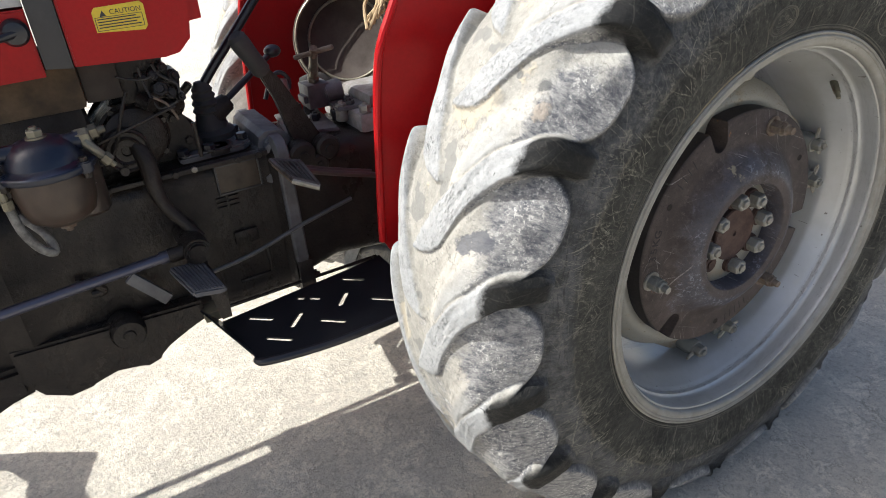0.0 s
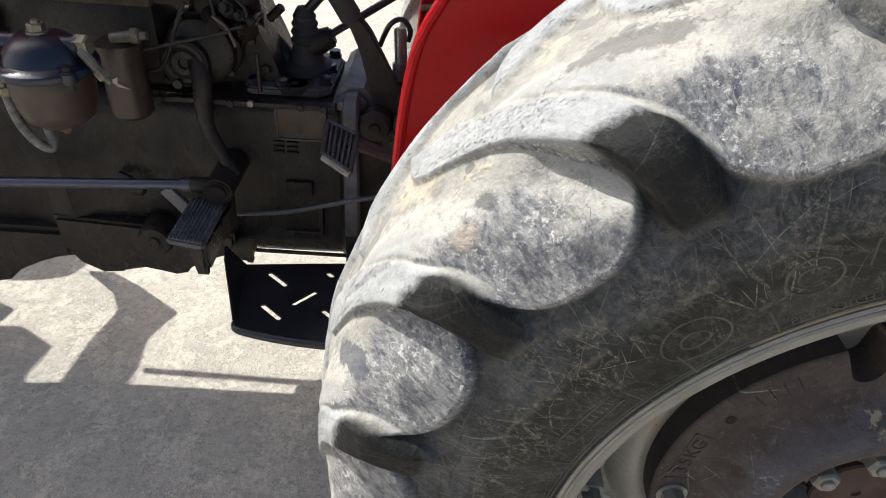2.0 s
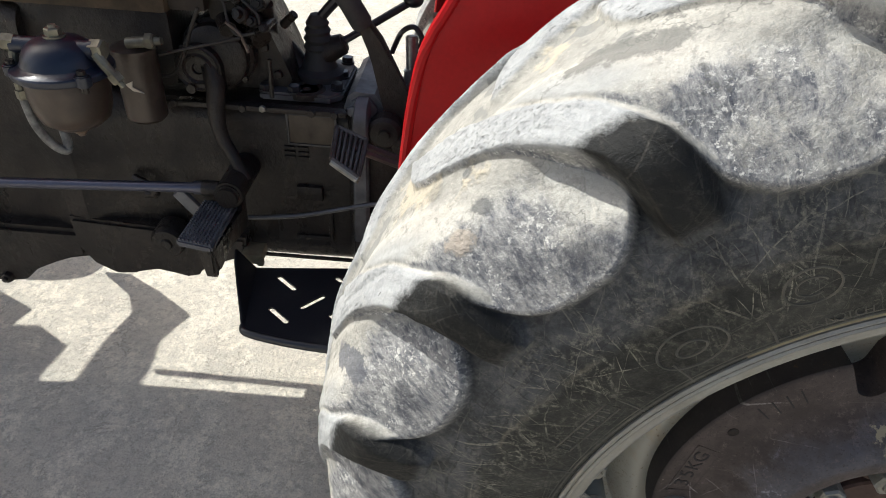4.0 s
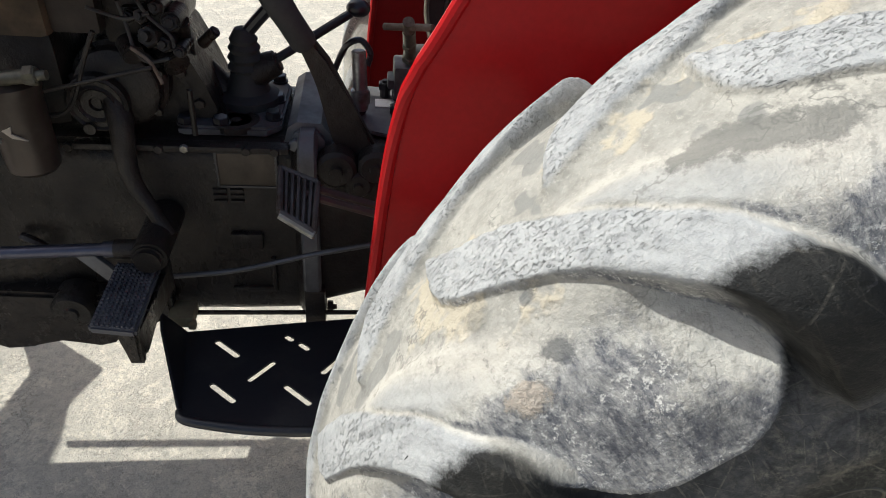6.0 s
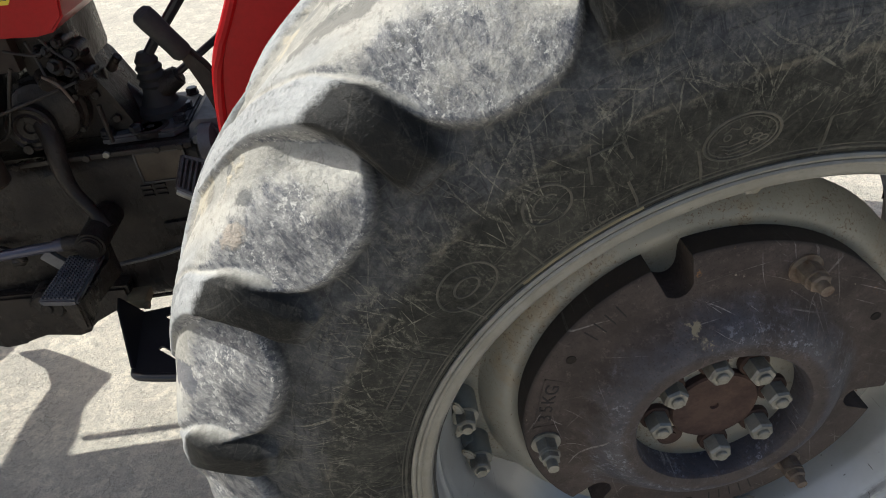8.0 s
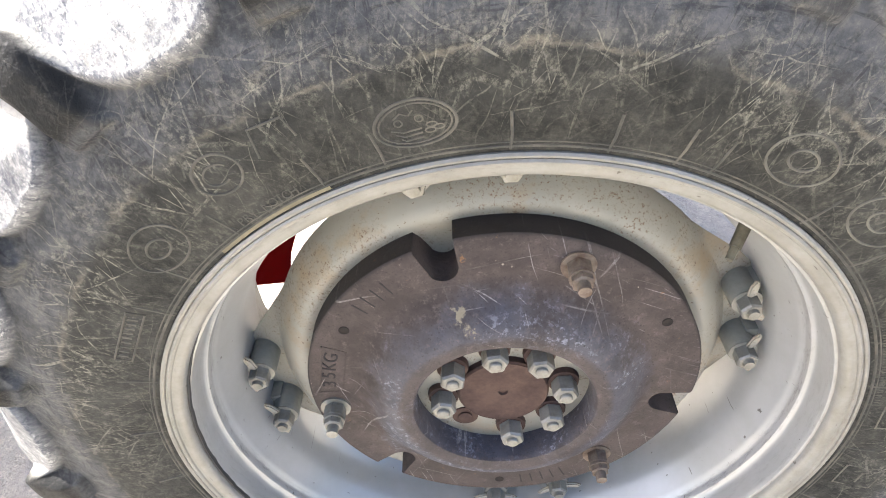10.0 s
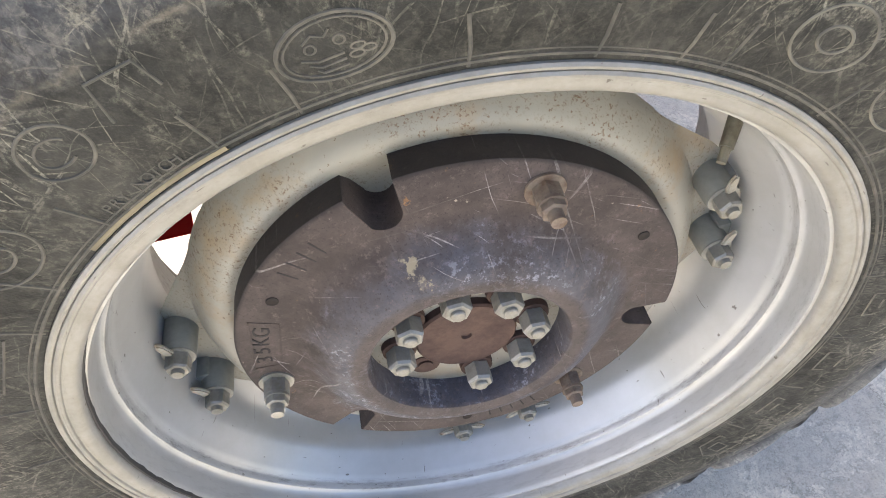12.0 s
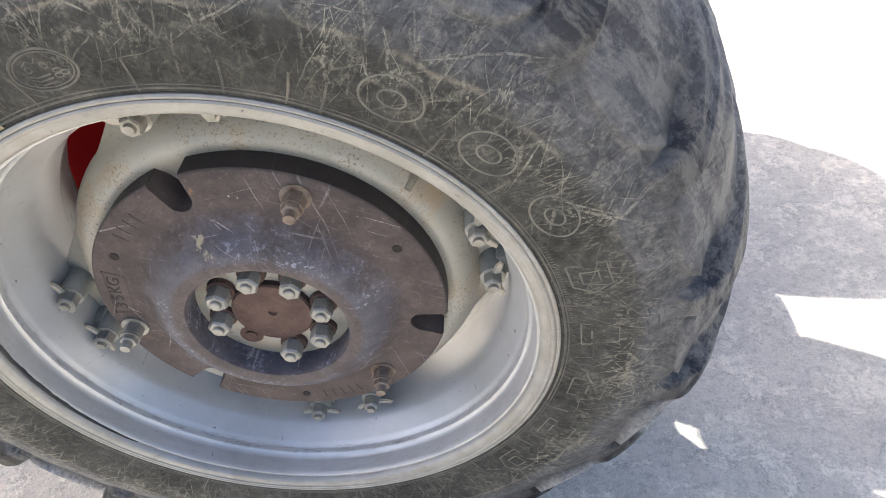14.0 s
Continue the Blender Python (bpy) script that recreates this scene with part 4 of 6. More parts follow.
def sidewall_marks(wheel):
    mark = M_TYREMARK
    # large worn characters of the maker, as plain outlined shapes
    def shape(theta, lines):
        bm = bmesh.new()
        for pts, closed in lines:
            wall_line(bm, theta, 0.427, pts, 0.0012, closed)
        part("sidewall_mark", bm, M_LETTER if theta < 100 else mark, wheel)
    disc = [(oval(0.030, 0.023), True), (oval(0.013, 0.009), True)]
    for th in (59.6, 45.7, 31.9, 135.0):
        shape(th, disc)
    block = [([(-0.022, -0.022), (-0.022, 0.022), (0.012, 0.022), (0.024, 0.0), (0.012, -0.022)], True), ([(-0.010, -0.010), (-0.010, 0.010), (0.008, 0.010), (0.008, -0.010)], True)]
    slab = [([(-0.020, -0.022), (-0.014, 0.022), (0.014, 0.022), (0.020, -0.022)], True), ([(-0.008, -0.010), (0.008, -0.010)], False)]
    frame_ = [([(-0.018, -0.022), (-0.018, 0.022), (0.018, 0.022), (0.018, -0.022)], True), ([(-0.010, 0.0), (0.010, 0.0)], False)]
    for th, sh in ((18.2, block), (4.5, slab), (-11.0, frame_), (-25.5, slab), (-40.0, block)):
        shape(th, sh)
    # round emblem with plain arcs
    bm = bmesh.new()
    wall_line(bm, 100.7, 0.419, oval(0.031, 0.0205), 0.0013, True)
    wall_line(bm, 100.7, 0.419, oval(0.0275, 0.0175), 0.0008, True)
    for k in range(3):
        wall_line(bm, 100.7, 0.419, [(-0.019 + 0.003 * k, -0.002 - 0.0045 * k), (-0.010, -0.006 - 0.004 * k), (0.004, -0.005 - 0.004 * k)], 0.0009)
    for cu_, cv_ in ((-0.012, 0.003), (0.004, 0.004)):
        wall_line(bm, 100.7, 0.419, oval(0.003, 0.003, 10, cu_, cv_), 0.0007, True)
    wall_line(bm, 100.7, 0.419, [(-0.015, 0.007), (-0.009, 0.011), (-0.003, 0.008), (0.001, 0.012)], 0.0007)
    for cu_, cv_ in ((0.012, -0.003), (0.017, -0.006), (0.010, -0.008)):
        wall_line(bm, 100.7, 0.419, oval(0.004, 0.0022, 10, cu_, cv_), 0.0007, True)
    part("sidewall_emblem", bm, mark, wheel, "round moulded emblem on tyre wall")
    bm = bmesh.new()
    wall_line(bm, 121.9, 0.441, oval(0.021, 0.018), 0.0012, True)
    wall_line(bm, 121.9, 0.441, oval(0.012, 0.009, 20, 0, 0, 20, 300), 0.001)
    wall_line(bm, 114.5, 0.447, [(-0.018, -0.012), (-0.012, 0.012), (0.016, 0.010), (0.018, -0.008)], 0.0012)
    part("sidewall_emblem", bm, mark, wheel)
    # radial mould ribs by the bead
    for th in (105.5, 113.4, 91.0, 79.8, 71.7, 67.2, 51.8, 40.6, 12.1, -4.0, -19.0, -33.0, -48.0, -62.0, -80.0, -98.0, 127.0, 138.0, 146.0, 162.0, 175.0, -172.0, -155.0, -136.0, -118.0):
        bm = bmesh.new()
        wall_line(bm, th, 0.394, [(0.0, -0.011), (0.001, 0.004), (0.0, 0.026)], 0.0013)
        part("sidewall_rib", bm, mark, wheel)
    # rings round the bead and the scuff rib
    for r, rad in ((0.3865, 0.0016), (0.3905, 0.0008)):
        bm = bmesh.new()
        wall_line(bm, 0, r, [(2 * math.pi * r * k / 160, 0.0) for k in range(161)], rad)
        part("sidewall_ring", bm, mark, wheel)
    # fine serration of small bars, and the framed code as bars
    for k in range(34):
        bm = bmesh.new()
        wall_line(bm, 28.0 - k * 0.62, 0.3945, [(0.0, -0.0025), (0.0, 0.0025)], 0.0006)
        part("sidewall_serration", bm, mark, wheel)
    bm = bmesh.new()
    wall_line(bm, 152.2, 0.415, [(-0.036, -0.008), (-0.036, 0.008), (0.036, 0.008), (0.036, -0.008)], 0.001, True)
    part("code_frame", bm, mark, wheel)
    for k in range(9):
        bm = bmesh.new()
        wall_line(bm, 152.2, 0.415, [(-0.029 + 0.007 * k, -0.0045), (-0.029 + 0.007 * k, 0.0045)], 0.0014)
        part("code_bar", bm, mark, wheel)
    bm = bmesh.new()
    wall_line(bm, 121.8, 0.3845, [(0.0605 - 0.0121 * k, 0.0) for k in range(11)], 0.0026)
    part("pry_rim", bm, M_TAN, wheel, "dusty tan pry notch strip")
    for k, ch in enumerate("PRY NOTCH"):
        if ch != " ":
            me = text_mesh(ch, 0.0115, 0.0004)
            th = 125.0 - k * 1.02
            a = radians(th)
            m = Matrix(((math.sin(a), math.cos(a), 0, 0), (0, 0, -1, 0), (-math.cos(a), math.sin(a), 0, 0), (0, 0, 0, 1)))
            placed("sidewall_letter", me, wheel, Matrix.Translation(about(th, 0.3955, wall_y(0.3955) - 0.0006)) @ m, "", mark)


def weight_mesh():
    """Cast ring with a swollen middle, three slots in the edge."""
    bm = bmesh.new()
    prof = [(0.106, 0.062), (0.106, 0.000), (0.109, -0.005), (0.118, -0.008), (0.131, -0.006), (0.143, 0.000), (0.156, 0.011), (0.168, 0.021), (0.178, 0.0275), (0.186, 0.030), (0.234, 0.031), (0.2375, 0.034), (0.2375, 0.078), (0.234, 0.081), (0.14, 0.081)]
    n = 432
    rings = [[] for _ in prof]
    for j in range(n):
        t = 360 * j / n
        cut = 0.0
        for c in (109.0, -11.0, 229.0):
            d = abs((t - c + 180) % 360 - 180)
            w = d * math.pi / 180 * 0.21
            if w < 0.0185:
                cut = max(cut, 0.2375 - (0.206 - math.sqrt(max(0.0185 ** 2 - w * w, 0))))
        for k, (r, y) in enumerate(prof):
            rr = r
            if cut and r > 0.1865:
                rr = min(r, 0.2375 - cut)
            rings[k].append(bm.verts.new(about(t, rr, y)))
    for k in range(len(prof)):
        r0, r1 = rings[k], rings[(k + 1) % len(prof)]
        for j in range(n):
            bm.faces.new((r0[j], r0[(j + 1) % n], r1[(j + 1) % n], r1[j]))
    bmesh.ops.remove_doubles(bm, verts=bm.verts, dist=1e-5)
    return bm


def wheel_fittings(wheel):
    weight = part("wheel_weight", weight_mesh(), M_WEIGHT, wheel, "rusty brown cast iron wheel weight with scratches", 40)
    # cast figures in a frame
    bm = bmesh.new()
    for u0, u1, v0, v1 in ((-0.040, 0.040, 0.0135, 0.0155), (-0.040, 0.040, -0.0155, -0.0135), (-0.040, -0.038, -0.0155, 0.0155), (0.038, 0.040, -0.0155, 0.0155)):
        pts = [(u0, v0), (u1, v0), (u1, v1), (u0, v1)]
        top = [about(170.0 + math.degrees(u / 0.211), 0.211 + v, 0.0300) for u, v in pts]
        low = [p + Vector((0, 0.004, 0)) for p in top]
        vs = [bm.verts.new(p) for p in top + low]
        bm.faces.new(vs[:4])
        for i in range(4):
            bm.faces.new((vs[i], vs[(i + 1) % 4], vs[4 + (i + 1) % 4], vs[4 + i]))
    part("figure_frame", bm, M_WEIGHT, wheel)
    for k, ch in enumerate("35KG"):
        th = 176.6 - k * 4.4
        a = radians(th)
        m = Matrix(((math.sin(a), math.cos(a), 0, 0), (0, 0, -1, 0), (-math.cos(a), math.sin(a), 0, 0), (0, 0, 0, 1)))
        placed("figure", text_mesh(ch, 0.024, 0.0011), wheel, Matrix.Translation(about(th, 0.211, 0.0311)) @ m, "", M_WEIGHT)
    for th in (127.0, 131.0, 135.0, 139.0, 278.0, 282.0, 286.0, 290.0, 294.0):
        bm = bmesh.new()
        box(bm, (0.200, 0.0303, -0.0010), (0.222, 0.033, 0.0010), 0.0003)
        placed("figure_bar", mesh_of(bm, "figure_bar"), wheel, turned(th), "", M_WEIGHT)
    # bored holes as near-black discs: the shade inside them put into colour
    for th in (149.6, 29.9, 269.8):
        bm = bmesh.new()
        lathe(bm, [(0.0062, 0.0320), (0.0062, 0.0299), (0.0056, 0.0297), (0.0050, 0.0299), (0.0, 0.0297)], (0.210, 0, 0), "y", 20)
        placed("bore_disc", mesh_of(bm, "bore_disc"), wheel, turned(th), "", M_BORE_SHADE)
    # hub: flange, rusty cap
    bm = bmesh.new()
    lathe(bm, [(0.103, 0.060), (0.103, 0.034), (0.100, 0.032), (0.060, 0.031), (0.058, 0.034), (0.0, 0.034)], HUB, "y", 64)
    part("hub_flange", bm, M_FLANGE, wheel, "dusty khaki hub flange")
    bm = bmesh.new()
    lathe(bm, [(0.056, 0.034), (0.0555, 0.022), (0.053, 0.0195), (0.050, 0.021), (0.006, 0.021), (0.005, 0.024), (0.0, 0.024)], HUB, "y", 48)
    part("hub_cap", bm, M_HUB, wheel, "rusty brown axle end cap")
    bm = bmesh.new()
    hexnut(bm, (0.0735, 0.0225, 0), (0, -1, 0), 0.0268, 0.0215)
    nut = mesh_of(bm, "hub_nut")
    bm = bmesh.new()
    lathe(bm, [(0.0, 0.033), (0.0190, 0.033), (0.0195, 0.029), (0.0185, 0.0235), (0.0, 0.0225)], (0.0735, 0, 0), "y", 28)
    seat_me = mesh_of(bm, "nut_seat")
    bm = bmesh.new()
    lathe(bm, [(0.0076, 0.004), (0.0076, -0.0022), (0.0064, -0.0036), (0.0030, -0.0040), (0.0, -0.0034)], (0.0735, 0, 0), "y", 18)
    stud_me = mesh_of(bm, "nut_stud")
    for k, th in enumerate((98.9, 55.9, 10.1, -34.8, -81.0, 188.0, 145.2)):
        m = turned(th) @ pose(0.0735, 0, 0, 0, (0, 17, 41, 8, 26, 50, 33)[k], 0) @ pose(-0.0735, 0, 0)
        placed("hub_nut", nut, wheel, m, "", M_ZINC)
        placed("nut_seat", seat_me, wheel, m, "dark rusty seat of the nut", M_HUB)
        placed("nut_stud", stud_me, wheel, m, "pale stud end", M_ZINC)
    bm = bmesh.new()
    lathe(bm, [(0.0165, 0.0315), (0.0165, 0.029), (0.012, 0.028), (0.0085, 0.029), (0.0085, 0.0265), (0.0, 0.026)], (0.0735, 0, 0), "y", 24)
    placed("bare_stud", mesh_of(bm, "bare_stud"), wheel, turned(-129.5), "rusty stud without its nut", M_HUB)
    # weight bolts
    for th, r, mat in ((68.9, 0.208, M_RUSTBOLT), (188.9, 0.2125, M_ZINC), (311.0, 0.199, M_RUSTBOLT)):
        bm = bmesh.new()
        hexnut(bm, (r, 0.031, 0), (0, -1, 0), 0.024, 0.017, 0.0, 0.0, 0.019)
        hexnut(bm, (r, 0.011, 0), (0, -1, 0), 0.021, 0.008, 0.0, 0, 0.0135)
        rod(bm, (r, 0.004, 0), (r, -0.011, 0), 0.0075, 0.007, 12)
        placed("weight_bolt", mesh_of(bm, "weight_bolt"), wheel, turned(th), "", mat)
    # rim clamps in pairs
    bm = bmesh.new()
    lathe(bm, [(0.0105, 0.112), (0.0175, 0.112), (0.0185, 0.108), (0.0185, 0.068), (0.0175, 0.065), (0.0105, 0.065)], (0.300, 0, 0), "y", 28)
    spacer = mesh_of(bm, "clamp_spacer")
    bm = bmesh.new()
    hexnut(bm, (0.300, 0.066, 0), (0, -1, 0), 0.0235, 0.018, 0.005, 0.0075, 0.0175)
    clamp = mesh_of(bm, "clamp_nut")
    bm = bmesh.new()
    for sg in (-1, 1):
        plate(bm, [(0.303, sg * 0.010), (0.311, sg * 0.012), (0.316, sg * 0.029), (0.312, sg * 0.034), (0.305, sg * 0.027), (0.300, sg * 0.014)], 0.058, 0.063, "y", 0.0015)
    clip = mesh_of(bm, "clamp_clip")
    bm = bmesh.new()
    box(bm, (0.306, 0.080, -0.016), (0.3235, 0.112, 0.016), 0.003)
    lug = mesh_of(bm, "rim_lug")
    for th, out in ((180.4, 0.006), (197.4, 0.006), (19.4, 0.0), (2.5, 0.0), (269.4, 0.001), (288.0, -0.006), (107.6, 0.0), (89.2, 0.0)):
        m = turned(th) @ pose(out, 0, 0)
        placed("clamp_spacer", spacer, wheel, m, "", M_LUG)
        placed("clamp_nut", clamp, wheel, m, "", M_ZINC)
        placed("clamp_clip", clip, wheel, m, "", M_DISC)
    for th in (181.5, 196.3, 18.4, 3.5, 270.5, 287.0, 106.6, 90.2):
        placed("rim_lug", lug, wheel, turned(th), "", M_LUG)
    # dark strip laid inside the lip, standing for the shade of its fold
    bm = bmesh.new()
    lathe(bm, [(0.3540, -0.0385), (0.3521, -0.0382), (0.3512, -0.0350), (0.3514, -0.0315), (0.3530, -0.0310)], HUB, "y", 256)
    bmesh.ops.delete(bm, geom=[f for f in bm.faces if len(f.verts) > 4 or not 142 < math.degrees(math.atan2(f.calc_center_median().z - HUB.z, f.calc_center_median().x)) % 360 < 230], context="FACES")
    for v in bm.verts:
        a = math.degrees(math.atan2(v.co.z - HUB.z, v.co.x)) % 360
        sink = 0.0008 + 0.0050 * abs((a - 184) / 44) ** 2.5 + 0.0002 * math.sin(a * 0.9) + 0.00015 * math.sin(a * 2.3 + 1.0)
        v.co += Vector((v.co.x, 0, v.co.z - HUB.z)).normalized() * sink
    part("rim_groove", bm, M_RUBBER, wheel, "dark strip for the shade in the fold of the rim lip")
    bm = bmesh.new()
    tube(bm, [about(3.0 * k, 0.3756, -0.0452) for k in range(121)], 0.0007, 6)
    part("lip_groove", bm, M_RUBBER, wheel, "thin dark seam round the rim lip")
    bm = bmesh.new()
    rod(bm, about(47, 0.345, 0.03), about(47, 0.318, 0.005), 0.007, 0.006, 12)
    rod(bm, about(47, 0.318, 0.005), about(47, 0.308, -0.004), 0.0045, 0.004, 10)
    part("tyre_valve", bm, M_BRASS, wheel, "dull brass valve")


# ---------------------------------------------------------------- ground
def ground_material():
    m = Nodes("dusty_concrete", 0.9, 0.0, 0.25)
    base = m.mix(m.ramp(m.noise(1.6, 6, 0.65), (0.35, 0.0), (0.68, 1.0)), (0.66, 0.60, 0.50), (0.79, 0.715, 0.585))
    blot = m.ramp(m.noise(7.0, 7, 0.75), (0.34, 0.7), (0.52, 0.0))
    col = m.mix(blot, base, (0.46, 0.425, 0.365))
    spots = m.ramp(m.noise(38.0, 9, 0.88), (0.40, 0.9), (0.54, 0.0))
    col = m.mix(spots, col, (0.42, 0.39, 0.335))
    col = m.mix(m.ramp(m.noise(110.0, 6, 0.8), (0.54, 0.0), (0.62, 0.9)), col, (0.80, 0.74, 0.64))
    flake = m.noise(9.0, 9, 0.68, None, 0.4)
    col = m.mix(m.ramp(flake, (0.480, 0.0), (0.505, 0.42)), col, (0.42, 0.39, 0.335))
    break_ = m.math("MULTIPLY", m.ramp(flake, (0.480, 0.0), (0.490, 1.0), (0.495, 0.0)), m.ramp(m.noise(6.0, 4), (0.40, 0.0), (0.56, 1.0)))
    col = m.mix(break_, col, (0.17, 0.157, 0.134))
    col = m.mix(m.ramp(m.noise(52.0, 7, 0.8), (0.54, 0.0), (0.59, 0.55)), col, (0.32, 0.298, 0.255))
    grit = m.noise(260.0, 4, 0.75)
    col = m.mix(m.ramp(grit, (0.32, 0.8), (0.46, 0.0)), col, (0.29, 0.27, 0.235))
    ridge = m.ramp(m.noise(2.2, 5, 0.6, None, 0.6), (0.492, 0.0), (0.5, 1.0), (0.508, 0.0))
    crack = m.math("MULTIPLY", ridge, m.ramp(m.noise(3.0, 3), (0.54, 0.0), (0.68, 0.45)))
    col = m.mix(crack, col, (0.17, 0.155, 0.13))
    m.bump(m.noise(11.0, 6, 0.7), 0.6, 0.011)
    m.bump(m.noise(1.0, 5, 0.7, m.stretch((30.0, 9.0, 9.0), (0.0, 0.0, 0.5))), 0.6, 0.008)
    m.bump(m.noise(28.0, 6, 0.75), 0.7, 0.010)
    m.bump(m.noise(75.0, 6, 0.75), 0.8, 0.007)
    m.bump(grit, 0.7, 0.0025)
    m.bump(m.math("SUBTRACT", 1.0, crack), 0.4, 0.003)
    return m.done(col)


M_GROUND = ground_material()
bm = bmesh.new()
xs = [-400, -60, -12, -4, -2] + [-1.9 + 0.1 * i for i in range(38)] + [2, 4, 12, 60, 400]
grid = [[bm.verts.new((x, y, 0.0)) for y in xs] for x in xs]
for i in range(len(xs) - 1):
    for j in range(len(xs) - 1):
        bm.faces.new((grid[i][j], grid[i + 1][j], grid[i + 1][j + 1], grid[i][j + 1]))
tagged(part("ground", bm, M_GROUND), "pale dusty cracked concrete yard", "ground", kind="structure")

# ---------------------------------------------------------------- the tractor
tractor = thing("tractor", "red farm tractor with greasy dark engine and worn dusty rear tyres", "tractor")
wheel = build_wheel(tractor)
wheel_fittings(wheel)
sidewall_marks(wheel)


# ---------------------------------------------------------------- body of the tractor
AXIS_Y = 0.735
MIRROR = Matrix.Translation((0, 2 * AXIS_Y, 0)) @ Matrix.Diagonal((1, -1, 1, 1))
FENDER_EDGE = [(-0.588, 0.655), (-0.583, 0.73), (-0.569, 0.90), (-0.556, 0.985), (-0.543, 1.022), (-0.527, 1.052), (-0.46, 1.17), (-0.33, 1.33), (-0.1, 1.41), (0.15, 1.41),
               (0.4, 1.33), (0.52, 1.17), (0.55, 1.0), (0.56, 0.86), (0.45, 0.75), (0.15, 0.74), (-0.12, 0.74), (-0.25, 0.68), (-0.30, 0.63), (-0.322, 0.575), (-0.335, 0.511), (-0.40, 0.505), (-0.43, 0.44), (-0.47, 0.44)]


def build_fender(y, mat, label):
    bm = bmesh.new()
    plate(bm, FENDER_EDGE, y, y + 0.004, "y")
    fender = part("fender", bm, mat, tractor, label)
    bm = bmesh.new()
    tube(bm, [(x, y + 0.002, z) for x, z in FENDER_EDGE[:10]], 0.0075, 10)
    part("fender_bead", bm, mat, fender, "rolled edge of the fender")
    return fender


build_fender(0.34, M_RED, "glossy red sheet metal rear fender with rolled edge")
build_fender(1.13, M_REDDARK, "dusty red fender of the far rear wheel")

# far rear wheel
far = placed("far_rear_wheel", wheel.data, tractor, MIRROR, "dusty far rear wheel of the tractor")
for ob in [o for o in wheel.children if o.name.split(".")[0] in ("tyre", "rim", "wheel_weight", "hub_flange")]:
    placed(ob.name.split(".")[0], ob.data, far, Matrix.Identity(4))

# front wheels and axle
for y in (0.13, 1.34):
    bm = bmesh.new()
    lathe(bm, [(0.20, -0.07), (0.24, -0.085), (0.29, -0.08), (0.322, -0.055), (0.332, -0.02), (0.332, 0.02), (0.322, 0.055), (0.29, 0.08), (0.24, 0.085), (0.20, 0.07)], (-2.32, y, 0.332), "y", 48, closed=True)
    front = part("front_wheel", bm, M_RUBBER, tractor, "ribbed black front tyre")
    bm = bmesh.new()
    lathe(bm, [(0.205, -0.05), (0.16, -0.02), (0.05, -0.03), (0.0, -0.03)], (-2.32, y, 0.332), "y", 40)
    lathe(bm, [(0.205, 0.05), (0.16, 0.02), (0.05, 0.03), (0.0, 0.03)], (-2.32, y, 0.332), "y", 40)
    part("front_rim", bm, M_RIM, front)
bm = bmesh.new()
tube(bm, [(-2.32, 0.2, 0.36), (-2.32, 0.5, 0.44), (-2.32, 0.97, 0.44), (-2.32, 1.27, 0.36)], 0.04, 10)
part("front_axle", bm, M_IRON, tractor, "dark front axle beam")

# unseen flat plates, outlined from shadows on the ground and added to cast them
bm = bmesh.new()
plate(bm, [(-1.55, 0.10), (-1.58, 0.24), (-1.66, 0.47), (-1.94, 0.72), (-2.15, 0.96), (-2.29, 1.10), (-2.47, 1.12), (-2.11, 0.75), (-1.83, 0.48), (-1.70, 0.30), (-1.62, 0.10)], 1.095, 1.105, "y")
part("far_shade_strip", bm, M_IRON, tractor, "unseen slanting plate added to cast a shadow on the ground")
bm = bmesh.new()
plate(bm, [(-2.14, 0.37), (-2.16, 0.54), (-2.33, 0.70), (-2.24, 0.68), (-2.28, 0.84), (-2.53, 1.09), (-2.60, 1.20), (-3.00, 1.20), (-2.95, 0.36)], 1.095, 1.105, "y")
part("far_shade_plate", bm, M_IRON, tractor, "unseen plate added to cast a shadow from the far side")

# gearbox, bell housing, rear housing, engine
def casting(name, sections, mat, label, seg=7):
    """A cast housing swept along x: each section is (x, y0, y1, z0, z1, corner)."""
    bm = bmesh.new()
    rings = []
    for x, y0, y1, z0, z1, c in sections:
        ring = []
        for cy, cz, a0 in ((y0 + c, z0 + c, 180), (y1 - c, z0 + c, 270), (y1 - c, z1 - c, 0), (y0 + c, z1 - c, 90)):
            for k in range(seg):
                a = radians(a0 + 90 * k / (seg - 1))
                ring.append(bm.verts.new((x, cy + c * math.cos(a), cz + c * math.sin(a))))
        rings.append(ring)
    for r0, r1 in zip(rings, rings[1:]):
        for j in range(len(r0)):
            bm.faces.new((r0[j], r0[(j + 1) % len(r0)], r1[(j + 1) % len(r0)], r1[j]))
    bm.faces.new(rings[0])
    bm.faces.new(rings[-1])
    return part(name, bm, mat, tractor, label, 32)


gearbox = casting("gearbox_housing", [(-1.24, 0.585, 0.885, 0.425, 0.80, 0.06), (-1.20, 0.580, 0.89, 0.415, 0.80, 0.06), (-1.16, 0.60, 0.87, 0.430, 0.79, 0.05), (-1.05, 0.612, 0.858, 0.436, 0.785, 0.045), (-0.90, 0.618, 0.852, 0.444, 0.785, 0.04),
                                      (-0.80, 0.618, 0.852, 0.447, 0.785, 0.035), (-0.70, 0.618, 0.852, 0.452, 0.785, 0.03), (-0.688, 0.600, 0.870, 0.446, 0.79, 0.03)], M_IRON, "greasy dark cast iron gearbox housing with pressed nameplate")
